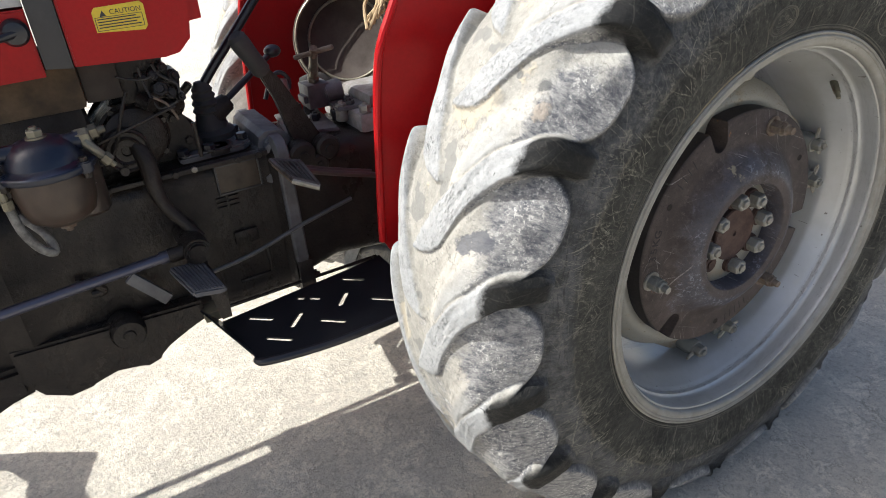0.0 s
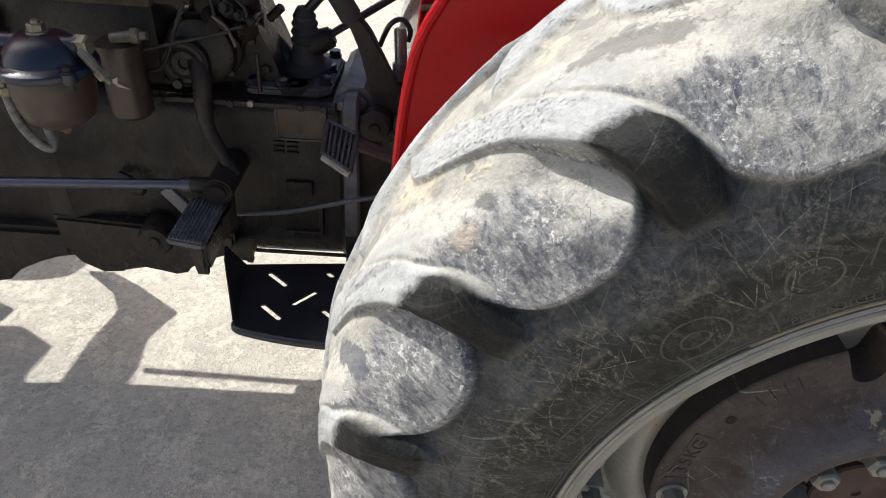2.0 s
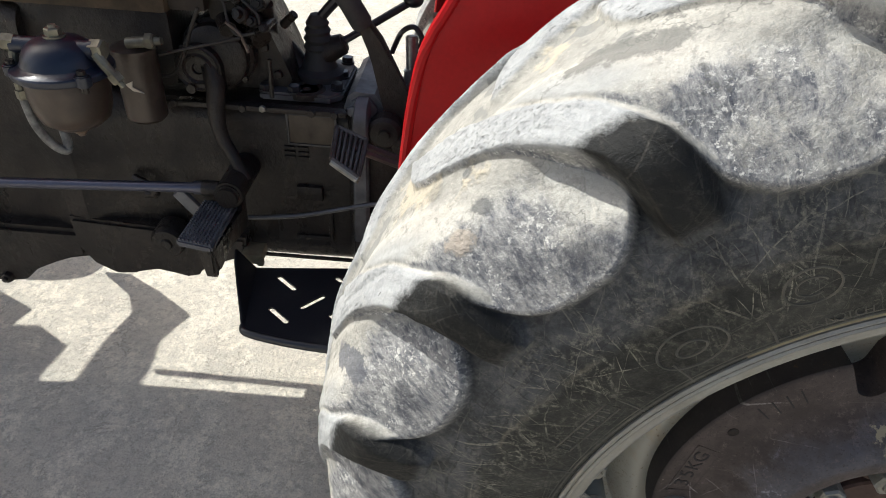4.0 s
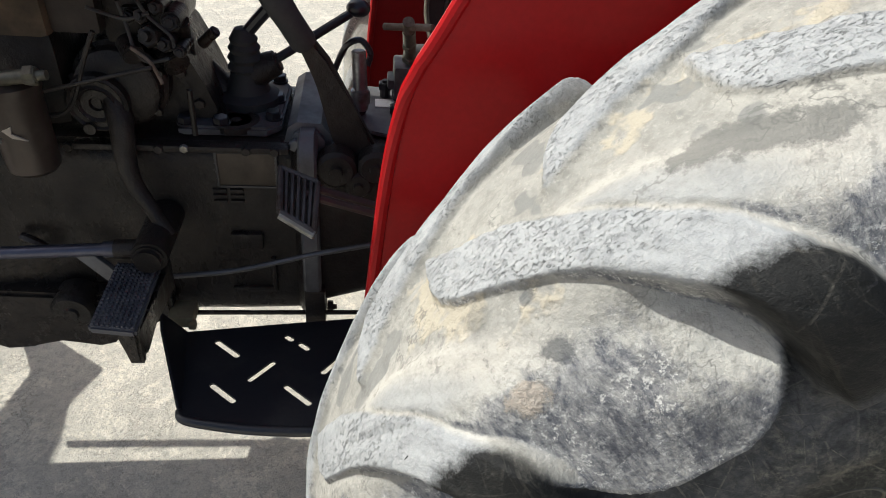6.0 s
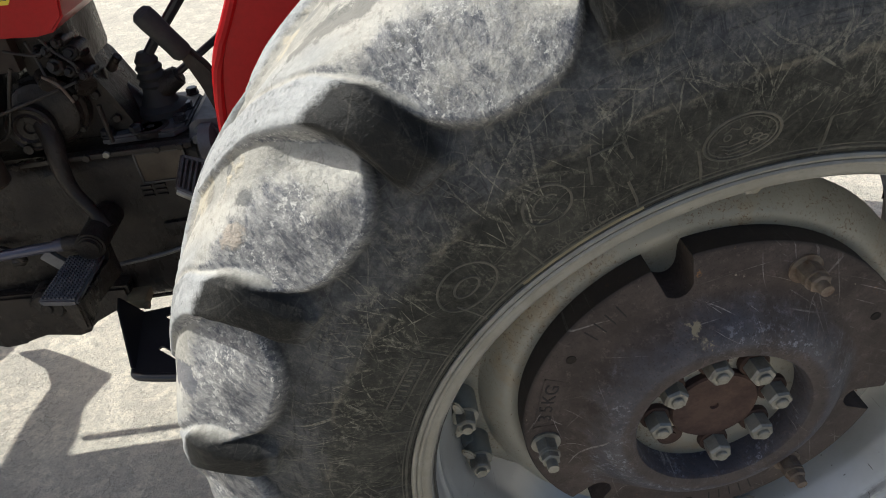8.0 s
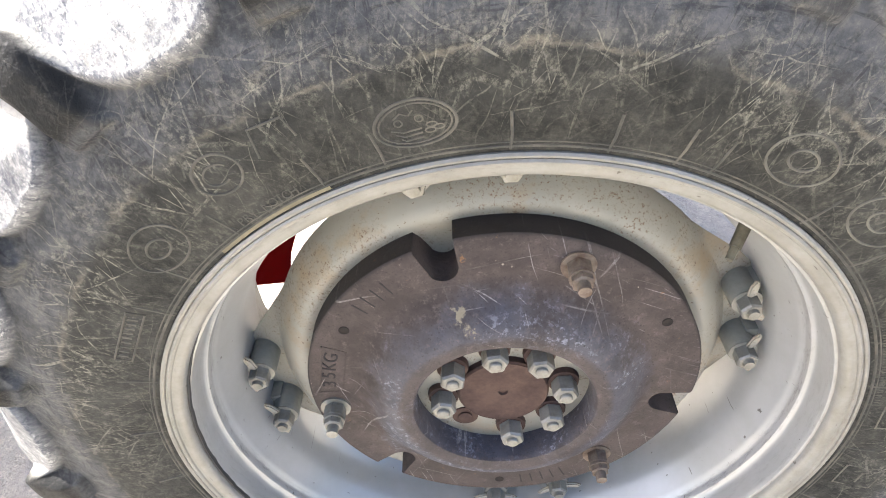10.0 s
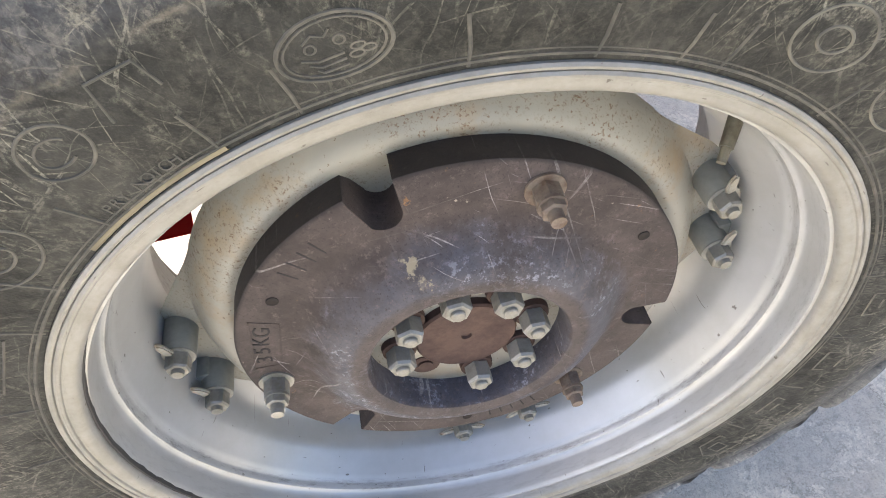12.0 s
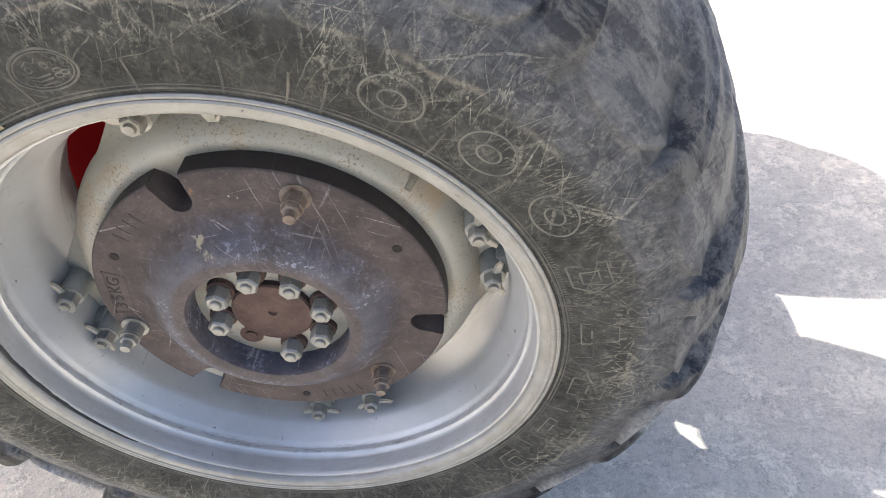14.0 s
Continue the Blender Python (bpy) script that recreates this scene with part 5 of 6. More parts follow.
casting("housing_flange", [(-0.688, 0.590, 0.880, 0.468, 0.80, 0.03), (-0.684, 0.586, 0.884, 0.464, 0.808, 0.03), (-0.664, 0.586, 0.884, 0.464, 0.808, 0.03), (-0.660, 0.590, 0.880, 0.468, 0.80, 0.03)], M_GREY, "grey machined joint flange of the gearbox")
casting("rear_housing", [(-0.66, 0.605, 0.865, 0.48, 0.775, 0.03), (-0.58, 0.615, 0.855, 0.49, 0.77, 0.04), (-0.35, 0.60, 0.87, 0.46, 0.76, 0.06), (0.0, 0.58, 0.89, 0.42, 0.76, 0.08), (0.25, 0.60, 0.87, 0.45, 0.76, 0.06)], M_IRON, "dark cast rear axle centre housing")
bm = bmesh.new()
lathe(bm, [(0.11, 0.30), (0.11, 0.42), (0.075, 0.46), (0.06, 0.62), (0.06, 0.86), (0.075, 1.0), (0.11, 1.04), (0.11, 1.17)], HUB, "y", 32)
part("rear_axle", bm, M_IRON, tractor, "dark rear axle tube")
bm = bmesh.new()
lathe(bm, [(0.05, 0.05), (0.12, 0.06), (0.15, 0.10), (0.15, 0.13), (0.11, 0.16), (0.11, 0.32)], HUB, "y", 32)
part("brake_drum", bm, M_IRON, tractor, "dark brake drum behind the wheel disc")
engine = casting("engine_block", [(-2.05, 0.63, 0.84, 0.50, 0.93, 0.03), (-1.80, 0.62, 0.85, 0.47, 0.95, 0.03), (-1.30, 0.62, 0.85, 0.47, 0.95, 0.03), (-1.24, 0.60, 0.87, 0.46, 0.93, 0.04)], M_IRON, "oily dark engine block")
bm = bmesh.new()
box(bm, (-1.26, 0.62, 0.80), (-0.99, 0.85, 0.945), 0.025)
part("bell_housing_top", bm, M_IRON, tractor)
bm = bmesh.new()
plate(bm, [(-1.95, 0.50), (-1.95, 0.375), (-1.47, 0.366), (-1.42, 0.352), (-1.385, 0.360), (-1.345, 0.398), (-1.305, 0.430), (-1.23, 0.436), (-1.23, 0.50)], 0.585, 0.655, "y", 0.010)
pan = part("side_rail", bm, M_IRON, tractor, "greasy dark side rail below the engine")
bm = bmesh.new()
hexnut(bm, (-1.415, 0.586, 0.372), (0, -1, 0), 0.022, 0.012, 0.006, 0.006)
part("rail_bolt", bm, M_IRON, pan)
# swollen gear case and clutch shaft boss with its arm
bm = bmesh.new()
lathe(bm, [(0.062, 0.70), (0.062, 0.640), (0.057, 0.636), (0.054, 0.622), (0.045, 0.616), (0.0, 0.614)], (-0.925, 0, 0.862), "y", 40)
part("gear_case", bm, M_IRON, tractor, "round oily gear case")
bm = bmesh.new()
lathe(bm, [(0.040, 0.63), (0.040, 0.600), (0.036, 0.597), (0.033, 0.600), (0.027, 0.600), (0.024, 0.596), (0.020, 0.600), (0.010, 0.600), (0.008, 0.604), (0.0, 0.604)], (-0.948, 0, 0.849), "y", 36)
boss = part("shaft_boss", bm, M_IRON, tractor, "round shaft boss with rings")
bm = bmesh.new()
tube(bm, [(-0.930, 0.615, 0.852), (-0.922, 0.600, 0.822), (-0.922, 0.588, 0.780), (-0.915, 0.578, 0.740), (-0.892, 0.566, 0.700), (-0.872, 0.552, 0.668)], [0.018, 0.017, 0.015, 0.0125, 0.011, 0.011], 14)
part("cross_lever", bm, M_IRON, tractor, "curved dark cast lever")
for k in range(7):
    a = radians(20 + 50 * k)
    bm = bmesh.new()
    hexnut(bm, (-0.925 + 0.058 * math.cos(a), 0.638, 0.862 + 0.058 * math.sin(a)), (0, -1, 0), 0.011, 0.008)
    part("case_bolt", bm, M_IRON, tractor)
bm = bmesh.new()
rod(bm, (-0.962, 0.606, 0.815), (-0.962, 0.592, 0.815), 0.008, seg=10)
part("small_plug", bm, M_IRON, tractor)
# ledge with a bright bolt
bm = bmesh.new()
box(bm, (-1.03, 0.600, 0.779), (-0.70, 0.622, 0.789), 0.003)
part("housing_ledge", bm, M_IRON, tractor)
bm = bmesh.new()
hexnut(bm, (-0.845, 0.602, 0.786), (0, -1, 0), 0.011, 0.006)
part("ledge_bolt", bm, M_ZINC, tractor)
for x in (-1.0, -0.93, -0.88, -0.76, -0.72):
    bm = bmesh.new()
    hexnut(bm, (x, 0.602, 0.784), (0, -1, 0), 0.012, 0.006)
    part("ledge_bolt", bm, M_IRON, tractor)
# nameplate and raised casting marks
bm = bmesh.new()
box(bm, (-0.806, 0.612, 0.718), (-0.722, 0.620, 0.774), 0.002)
nameplate = part("nameplate", bm, worn("plate_brown", (0.055, 0.042, 0.030), (0.035, 0.028, 0.02), 0.4, 0.3, (0.4, 0.7), 30, 0.2), tractor, "dull brown metal nameplate on gearbox")
bm = bmesh.new()
for lo, hi in (((-0.809, 0.610, 0.773), (-0.719, 0.618, 0.777)), ((-0.809, 0.610, 0.715), (-0.719, 0.618, 0.719)), ((-0.809, 0.610, 0.715), (-0.805, 0.618, 0.777)), ((-0.723, 0.610, 0.715), (-0.719, 0.618, 0.777))):
    box(bm, lo, hi, 0.001)
part("plate_frame", bm, M_BLACK, nameplate)
for x0 in (-0.818, -0.793):
    for z in (0.705, 0.695, 0.685):
        bm = bmesh.new()
        box(bm, (x0, 0.613, z), (x0 + 0.02, 0.620, z + 0.005), 0.001)
        part("casting_mark", bm, M_IRON, tractor)
for lo, hi in (((-0.808, 0.610, 0.508), (-0.735, 0.62, 0.518)), ((-0.742, 0.610, 0.508), (-0.733, 0.62, 0.58)), ((-0.80, 0.608, 0.60), (-0.75, 0.62, 0.63))):
    bm = bmesh.new()
    box(bm, lo, hi, 0.004)
    part("casting_rib", bm, M_IRON, tractor)
# drain plug, pump bulge, scalloped bottom
bm = bmesh.new()
lathe(bm, [(0.034, 0.60), (0.033, 0.560), (0.028, 0.552), (0.012, 0.552), (0.010, 0.548), (0.0, 0.548)], (-1.045, 0, 0.512), "y", 32)
part("side_cover", bm, M_IRON, tractor, "round dark side cover")
bm = bmesh.new()
plate(bm, [(-1.24, 0.47), (-1.215, 0.43), (-1.175, 0.408), (-1.135, 0.412), (-1.115, 0.430), (-1.085, 0.437), (-1.055, 0.425), (-1.03, 0.413), (-1.005, 0.420), (-0.985, 0.452), (-0.90, 0.478), (-0.90, 0.52), (-1.24, 0.54)], 0.575, 0.62, "y", 0.006)
part("bottom_lug", bm, M_IRON, tractor, "scalloped lower edge of the housing")
bm = bmesh.new()
tube(bm, [(-1.10, 0.595, 0.63), (-1.075, 0.585, 0.625), (-1.06, 0.585, 0.605), (-1.08, 0.59, 0.60)], 0.008, 8)
part("oil_pipe_stub", bm, M_IRON, tractor)
bm = bmesh.new()
box(bm, (-0.012, -0.006, -0.045), (0.012, 0.006, 0.045), 0.003, pose(-0.985, 0.575, 0.585, 0, -38, 0))
part("link_plate", bm, M_GREY, tractor)
# flange lower ear with bolt
bm = bmesh.new()
box(bm, (-0.688, 0.585, 0.452), (-0.654, 0.64, 0.53), 0.004)
part("flange_ear", bm, M_IRON, tractor)
bm = bmesh.new()
hexnut(bm, (-0.652, 0.61, 0.475), (1, 0, 0), 0.02, 0.010, 0.006, 0.005)
part("ear_bolt", bm, M_IRON, tractor)
# grey saddle casting above the flange
bm = bmesh.new()
plate(bm, [(-0.712, 0.775), (-0.703, 0.806), (-0.690, 0.815), (-0.655, 0.813), (-0.640, 0.795), (-0.640, 0.770), (-0.652, 0.705), (-0.690, 0.705)], 0.625, 0.83, "y", 0.01)
part("saddle_casting", bm, M_GREY, tractor, "grey machined saddle casting")
for x, z in ((-0.70, 0.722), (-0.692, 0.785)):
    bm = bmesh.new()
    hexnut(bm, (x, 0.625, z), (0, -1, 0), 0.018, 0.010)
    part("saddle_bolt", bm, M_GREY, tractor)
for x, z, r in ((-0.632, 0.76, 0.030), (-0.60, 0.735, 0.022), (-0.575, 0.765, 0.026)):
    bm = bmesh.new()
    lathe(bm, [(r, 0.62), (r, 0.594), (r * 0.8, 0.588), (r * 0.35, 0.588), (r * 0.3, 0.583), (0.0, 0.583)], (x, 0, z), "y", 24)
    part("shaft_cap", bm, M_IRON, tractor)
# gearbox top cover
bm = bmesh.new()
plate(bm, [(-0.86, 0.64), (-0.735, 0.64), (-0.715, 0.66), (-0.712, 0.80), (-0.73, 0.83), (-0.86, 0.83)], 0.785, 0.800, "z", 0.004)
cover = part("gearbox_cover", bm, M_GREY, tractor, "grey bolted gearbox top cover")
for x, y in ((-0.728, 0.675), (-0.728, 0.735), (-0.732, 0.81), (-0.80, 0.65), (-0.85, 0.65)):
    bm = bmesh.new()
    hexnut(bm, (x, y, 0.800), (0, 0, 1), 0.02, 0.010, 0, 0, 0.013)
    part("cover_bolt", bm, M_BLACK, cover)
bm = bmesh.new()
lathe(bm, [(0.034, 0.79), (0.034, 0.800), (0.028, 0.803), (0.022, 0.800), (0.008, 0.800), (0.0, 0.804)], (-0.782, 0.668, 0.0), "z", 32)
part("filler_plug", bm, M_IRON, tractor, "round filler plug")
# gear lever with rubber boot
bm = bmesh.new()
lathe(bm, [(0.048, 0.795), (0.048, 0.812), (0.034, 0.820), (0.026, 0.838), (0.023, 0.850), (0.027, 0.856), (0.022, 0.864), (0.026, 0.871), (0.021, 0.879), (0.024, 0.886), (0.019, 0.893), (0.021, 0.899), (0.016, 0.907), (0.012, 0.914), (0.0, 0.916)], (-0.772, 0.735, 0.0), "z", 32)
boot = part("gear_lever_boot", bm, M_RUBBER, tractor, "black ribbed rubber gear lever boot")
bm = bmesh.new()
tube(bm, [(-0.768, 0.735, 0.905), (-0.742, 0.735, 0.935), (-0.68, 0.735, 1.0), (-0.62, 0.735, 1.065), (-0.54, 0.735, 1.15)], 0.0095, 10)
part("gear_lever", bm, M_BLACK, tractor, "dark steel gear lever rod")
bm = bmesh.new()
rod(bm, (-0.765, 0.735, 0.845), (-0.722, 0.738, 0.865), 0.026, 0.018, 16, 0.004)
part("selector_boss", bm, M_IRON, tractor)
bm = bmesh.new()
tube(bm, [(-0.735, 0.738, 0.862), (-0.67, 0.755, 0.90), (-0.612, 0.768, 0.935)], 0.007, 10)
lever2 = part("range_lever", bm, M_BLACK, tractor, "dark range lever with black knob")
bm = bmesh.new()
bmesh.ops.create_uvsphere(bm, u_segments=20, v_segments=14, radius=0.016, matrix=Matrix.Translation((-0.603, 0.770, 0.941)) @ Matrix.Diagonal((1.15, 1, 0.85, 1)))
part("knob", bm, M_BLACK, lever2, "round black knob", 60)
# hand brake: rubber grip on a tapering flat blade
a, b = Vector((-0.715, 0.612, 1.012)), Vector((-0.672, 0.625, 0.935))
bm = bmesh.new()
lathe(bm, [(0.0, 0.0), (0.012, 0.0), (0.018, 0.006), (0.019, 0.02), (0.0175, 0.05), (0.018, 0.085), (0.014, 0.092), (0.0, 0.092)], (0, 0, 0), "z", 20)
bmesh.ops.transform(bm, matrix=Matrix.Translation(a) @ (b - a).to_track_quat("Z", "Y").to_matrix().to_4x4(), verts=bm.verts)
blade_m = bmesh.new()
plate(blade_m, [(-0.690, 0.952), (-0.672, 0.957), (-0.640, 0.915), (-0.606, 0.845), (-0.575, 0.785), (-0.585, 0.755), (-0.625, 0.755), (-0.640, 0.800), (-0.658, 0.875)], 0.622, 0.640, "y", 0.005)
brake = part("hand_brake", blade_m, M_IRON, tractor, "dark flat hand brake lever with rubber grip")
part("grip", bm, M_RUBBER, brake, "black rubber grip")
# steering column, dashboard underside
bm = bmesh.new()
box(bm, (-0.93, 0.63, 0.92), (-0.845, 0.80, 1.02), 0.012)
box(bm, (-0.90, 0.62, 0.94), (-0.85, 0.66, 0.975), 0.006)
part("steering_box", bm, M_IRON, tractor, "dark steering box")
for p, q, r in (((-0.87, 0.66, 0.92), (-0.84, 0.62, 0.90), 0.018), ((-0.84, 0.66, 0.915), (-0.835, 0.64, 0.955), 0.013), ((-0.90, 0.62, 0.93), (-0.885, 0.595, 0.92), 0.014), ((-0.825, 0.70, 0.90), (-0.80, 0.69, 0.925), 0.008)):
    bm = bmesh.new()
    rod(bm, p, q, r, seg=14, bevel=0.002)
    part("hydraulic_fitting", bm, M_IRON, tractor)
for pts, r, mat in (([(-0.923, 0.580, 0.956), (-0.940, 0.580, 0.923), (-0.964, 0.580, 0.868), (-0.982, 0.580, 0.845), (-1.007, 0.580, 0.840)], 0.0032, M_IRON), ([(-0.990, 0.560, 0.884), (-0.926, 0.560, 0.902), (-0.855, 0.560, 0.921)], 0.0028, M_IRON), ([(-0.883, 0.580, 0.938), (-0.864, 0.580, 0.922), (-0.855, 0.580, 0.902), (-0.852, 0.580, 0.891)], 0.0024, M_RUSTBOLT), ([(-0.825, 0.600, 0.875), (-0.826, 0.600, 0.808)], 0.004, M_IRON)):
    bm = bmesh.new()
    tube(bm, pts, r, 8)
    part("fuel_pipe", bm, mat, tractor)
bm = bmesh.new()
tube(bm, [(-0.806, 0.739, 0.813), (-0.851, 0.752, 0.868)], [0.020, 0.015], 12)
part("steering_housing", bm, M_IRON, tractor, "dark sloping steering arm")
# small fittings and wires crowded round the steering box
for k, (p, r) in enumerate((((-0.863, 0.612, 0.942), 0.017), ((-0.849, 0.612, 0.932), 0.012), ((-0.839, 0.612, 0.960), 0.013), ((-0.869, 0.612, 0.967), 0.012), ((-0.853, 0.612, 0.978), 0.010), ((-0.833, 0.612, 0.922), 0.009), ((-0.890, 0.612, 0.926), 0.010), ((-0.888, 0.612, 0.965), 0.009))):
    p = Vector(p)
    bm = bmesh.new()
    rod(bm, p + Vector((0, 0.05, 0)), p, r, seg=14, bevel=0.0015)
    hexnut(bm, p, (0.2 * (k % 3 - 1), -1, 0.3), r * 1.5, r * 0.9, r * 0.6, r * 0.45)
    part("pipe_fitting", bm, M_IRON, tractor)
for pts in ([(-0.870, 0.596, 0.992), (-0.861, 0.602, 0.970), (-0.837, 0.596, 0.950), (-0.836, 0.602, 0.932)], [(-0.893, 0.596, 0.990), (-0.890, 0.602, 0.961), (-0.883, 0.596, 0.929), (-0.872, 0.602, 0.911), (-0.842, 0.596, 0.919)], [(-0.931, 0.596, 0.980), (-0.909, 0.602, 0.970), (-0.884, 0.596, 0.968), (-0.860, 0.602, 0.975)]):
    bm = bmesh.new()
    tube(bm, pts, 0.0024, 8)
    part("wire", bm, M_RUBBER, tractor)
# sloping casing between the boss and the gear lever
bm = bmesh.new()
plate(bm, [(-1.0, 0.79), (-1.0, 0.865), (-0.940, 0.915), (-0.918, 0.945), (-0.858, 0.945), (-0.846, 0.912), (-0.822, 0.858), (-0.806, 0.815), (-0.795, 0.79)], 0.665, 0.80, "y", 0.012)
casing = part("steering_casing", bm, M_IRON, tractor, "dark sloping cast steering casing")
for x, z in ((-0.86, 0.925), (-0.838, 0.872), (-0.818, 0.825), (-0.90, 0.925)):
    bm = bmesh.new()
    hexnut(bm, (x - 0.012, 0.666, z), (0, -1, 0), 0.014, 0.008)
    part("casing_bolt", bm, M_IRON, casing)
# dirty box under the bonnet
bm = bmesh.new()
box(bm, (-1.40, 0.60, 0.935), (-0.985, 0.86, 1.01), 0.01)
part("battery_tray", bm, worn("dry_mud", (0.12, 0.082, 0.046), (0.05, 0.038, 0.026), 0.85, 0, (0.4, 0.65), 14, 0.5), tractor, "mud caked tray below the bonnet")
bm = bmesh.new()
box(bm, (-0.985, 0.61, 0.94), (-0.925, 0.86, 1.02), 0.006)
part("bracket_plate", bm, worn("brown_steel", (0.05, 0.036, 0.026), (0.03, 0.023, 0.018), 0.5, 0.2, (0.4, 0.7), 14, 0.3), tractor, "brown steel bracket")
# fuel filter
cx, cy = -1.070, 0.430
bm = bmesh.new()
lathe(bm, [(0.055, 0.903), (0.0565, 0.897), (0.0560, 0.872), (0.0530, 0.848), (0.0470, 0.831), (0.0430, 0.828), (0.0330, 0.820), (0.014, 0.816), (0.0, 0.816)], (cx, cy, 0), "z", 36)
filt = part("fuel_filter", bm, worn("filter_brown", (0.052, 0.032, 0.021), (0.026, 0.017, 0.012), 0.30, 0.0, (0.4, 0.7), 16, 0.15), tractor, "fuel sediment filter with brown bowl and dark blue head")
bm = bmesh.new()
lathe(bm, [(0.060, 0.898), (0.066, 0.899), (0.068, 0.902), (0.068, 0.908), (0.0665, 0.910), (0.058, 0.912), (0.053, 0.915), (0.050, 0.924), (0.043, 0.937), (0.032, 0.945), (0.018, 0.949), (0.0, 0.950)], (cx, cy, 0), "z", 40)
rod(bm, (cx - 0.064, cy, 0.934), (cx + 0.054, cy, 0.934), 0.0125, seg=18, bevel=0.001)
rod(bm, (cx + 0.046, cy, 0.934), (cx + 0.0545, cy, 0.934), 0.0145, seg=18, bevel=0.001)
for k in range(3):
    a = radians(200 + 120 * k)
    rod(bm, (cx + 0.064 * math.cos(a), cy + 0.064 * math.sin(a), 0.897), (cx + 0.064 * math.cos(a), cy + 0.064 * math.sin(a), 0.914), 0.011, seg=14, bevel=0.002)
part("filter_head", bm, worn("dark_blue_paint", (0.008, 0.012, 0.026), (0.016, 0.017, 0.022), 0.30, 0.0, (0.5, 0.8), 20, 0.3), filt, "dark blue cast filter head")
bm = bmesh.new()
hexnut(bm, (cx, cy, 0.949), (0, 0, 1), 0.020, 0.010, 0.004, 0.006, 0.0145)
part("vent_bolt", bm, M_BRASS, filt, "hexagon bolt on a pale washer")
for k in range(3):
    a = radians(200 + 120 * k)
    bm = bmesh.new()
    rod(bm, (cx + 0.063 * math.cos(a), cy + 0.063 * math.sin(a), 0.888), (cx + 0.064 * math.cos(a), cy + 0.064 * math.sin(a), 0.920), 0.006, seg=8)
    part("filter_screw", bm, M_IRON, filt)
bm = bmesh.new()
hexnut(bm, (cx, cy, 0.818), (0, 0, -1), 0.022, 0.012, 0.006, 0.006)
part("drain_nut", bm, M_RUSTBOLT, filt, "rusty drain nut")
for p, q, s in (((cx + 0.050, cy, 0.936), (1, -0.1, 0.05), 0.024), ((cx - 0.058, cy, 0.936), (-1, -0.1, 0.05), 0.022)):
    bm = bmesh.new()
    hexnut(bm, p, q, s, 0.018)
    part("union_nut", bm, M_BRASS, filt, "brass union nut")
bm = bmesh.new()
tube(bm, [(cx + 0.058, cy - 0.008, 0.932), (cx + 0.068, cy - 0.012, 0.918), (cx + 0.082, cy - 0.012, 0.898)], [0.008, 0.007, 0.007], 10)
hexnut(bm, (cx + 0.076, cy - 0.012, 0.906), (0.55, 0, -0.8), 0.017, 0.014, 0.008, 0.005)
part("elbow", bm, M_BRASS, filt, "brass pipe elbow")
bm = bmesh.new()
tube(bm, [(cx - 0.062, cy - 0.004, 0.930), (cx - 0.066, cy - 0.01, 0.89), (cx - 0.064, cy - 0.012, 0.855)], 0.006, 10)
hexnut(bm, (cx - 0.064, cy - 0.012, 0.872), (0, 0, -1), 0.015, 0.014)
part("pipe_end", bm, M_BRASS, filt, "yellowed brass pipe end")
bm = bmesh.new()
tube(bm, [(cx - 0.064, cy - 0.012, 0.858), (cx - 0.060, cy - 0.012, 0.82), (cx - 0.046, cy - 0.008, 0.785), (cx - 0.030, cy, 0.772), (cx - 0.036, cy + 0.012, 0.80), (cx - 0.06, cy + 0.03, 0.83)], 0.0068, 12)
part("hose", bm, worn("clear_hose", (0.20, 0.195, 0.18), (0.08, 0.075, 0.07), 0.35, 0, (0.4, 0.6), 60, 0.2), filt, "milky braided fuel hose")
bm = bmesh.new()
lathe(bm, [(0.0, 0.770), (0.028, 0.770), (0.033, 0.776), (0.034, 0.88), (0.036, 0.884), (0.036, 0.893), (0.020, 0.900), (0.0, 0.900)], (-1.032, 0.565, 0), "z", 28)
can = part("filter_canister", bm, worn("can_brown", (0.045, 0.033, 0.026), (0.08, 0.065, 0.052), 0.35, 0.2, (0.5, 0.75), 25, 0.15), tractor, "brown spin-on filter canister with chipped paint")
bm = bmesh.new()
rod(bm, (-1.03, 0.545, 0.905), (-0.985, 0.545, 0.912), 0.009, seg=12)
hexnut(bm, (-0.998, 0.545, 0.910), (1, 0, 0.1), 0.022, 0.012, 0.012, 0.007)
part("canister_union", bm, M_BRASS, can, "bright union nut")
bm = bmesh.new()
plate(bm, [(-1.040, 0.842), (-1.028, 0.848), (-1.030, 0.838), (-1.012, 0.829), (-1.030, 0.832)], 0.5298, 0.532, "y")
part("paint_chip", bm, worn("bare_patch", (0.5, 0.45, 0.38), (0.4, 0.34, 0.28), 0.6), can, "pale chip in the paint")
# bonnet side with strip, knob and warning label
def panel(outline, y0, y1, name, mat, label):
    bm = bmesh.new()
    plate(bm, outline, y0, y1, "y", 0.003)
    return part(name, bm, mat, tractor, label)


panel([(-0.987, 1.014), (-0.850, 1.006), (-0.825, 1.010), (-0.803, 1.030), (-0.795, 1.07), (-0.790, 1.40), (-0.987, 1.40)], 0.55, 0.92, "bonnet_rear", M_RED, "red instrument cowl panel with rounded lower corner")
panel([(-0.803, 1.055), (-0.775, 1.058), (-0.770, 1.40), (-0.803, 1.40)], 0.56, 0.91, "cowl_edge", M_RED, "red cowl edge")
panel([(-1.028, 1.018), (-0.989, 1.013), (-0.989, 1.40), (-1.028, 1.40)], 0.547, 0.90, "bonnet_strip", M_BLACK, "black rubber strip between bonnet panels")
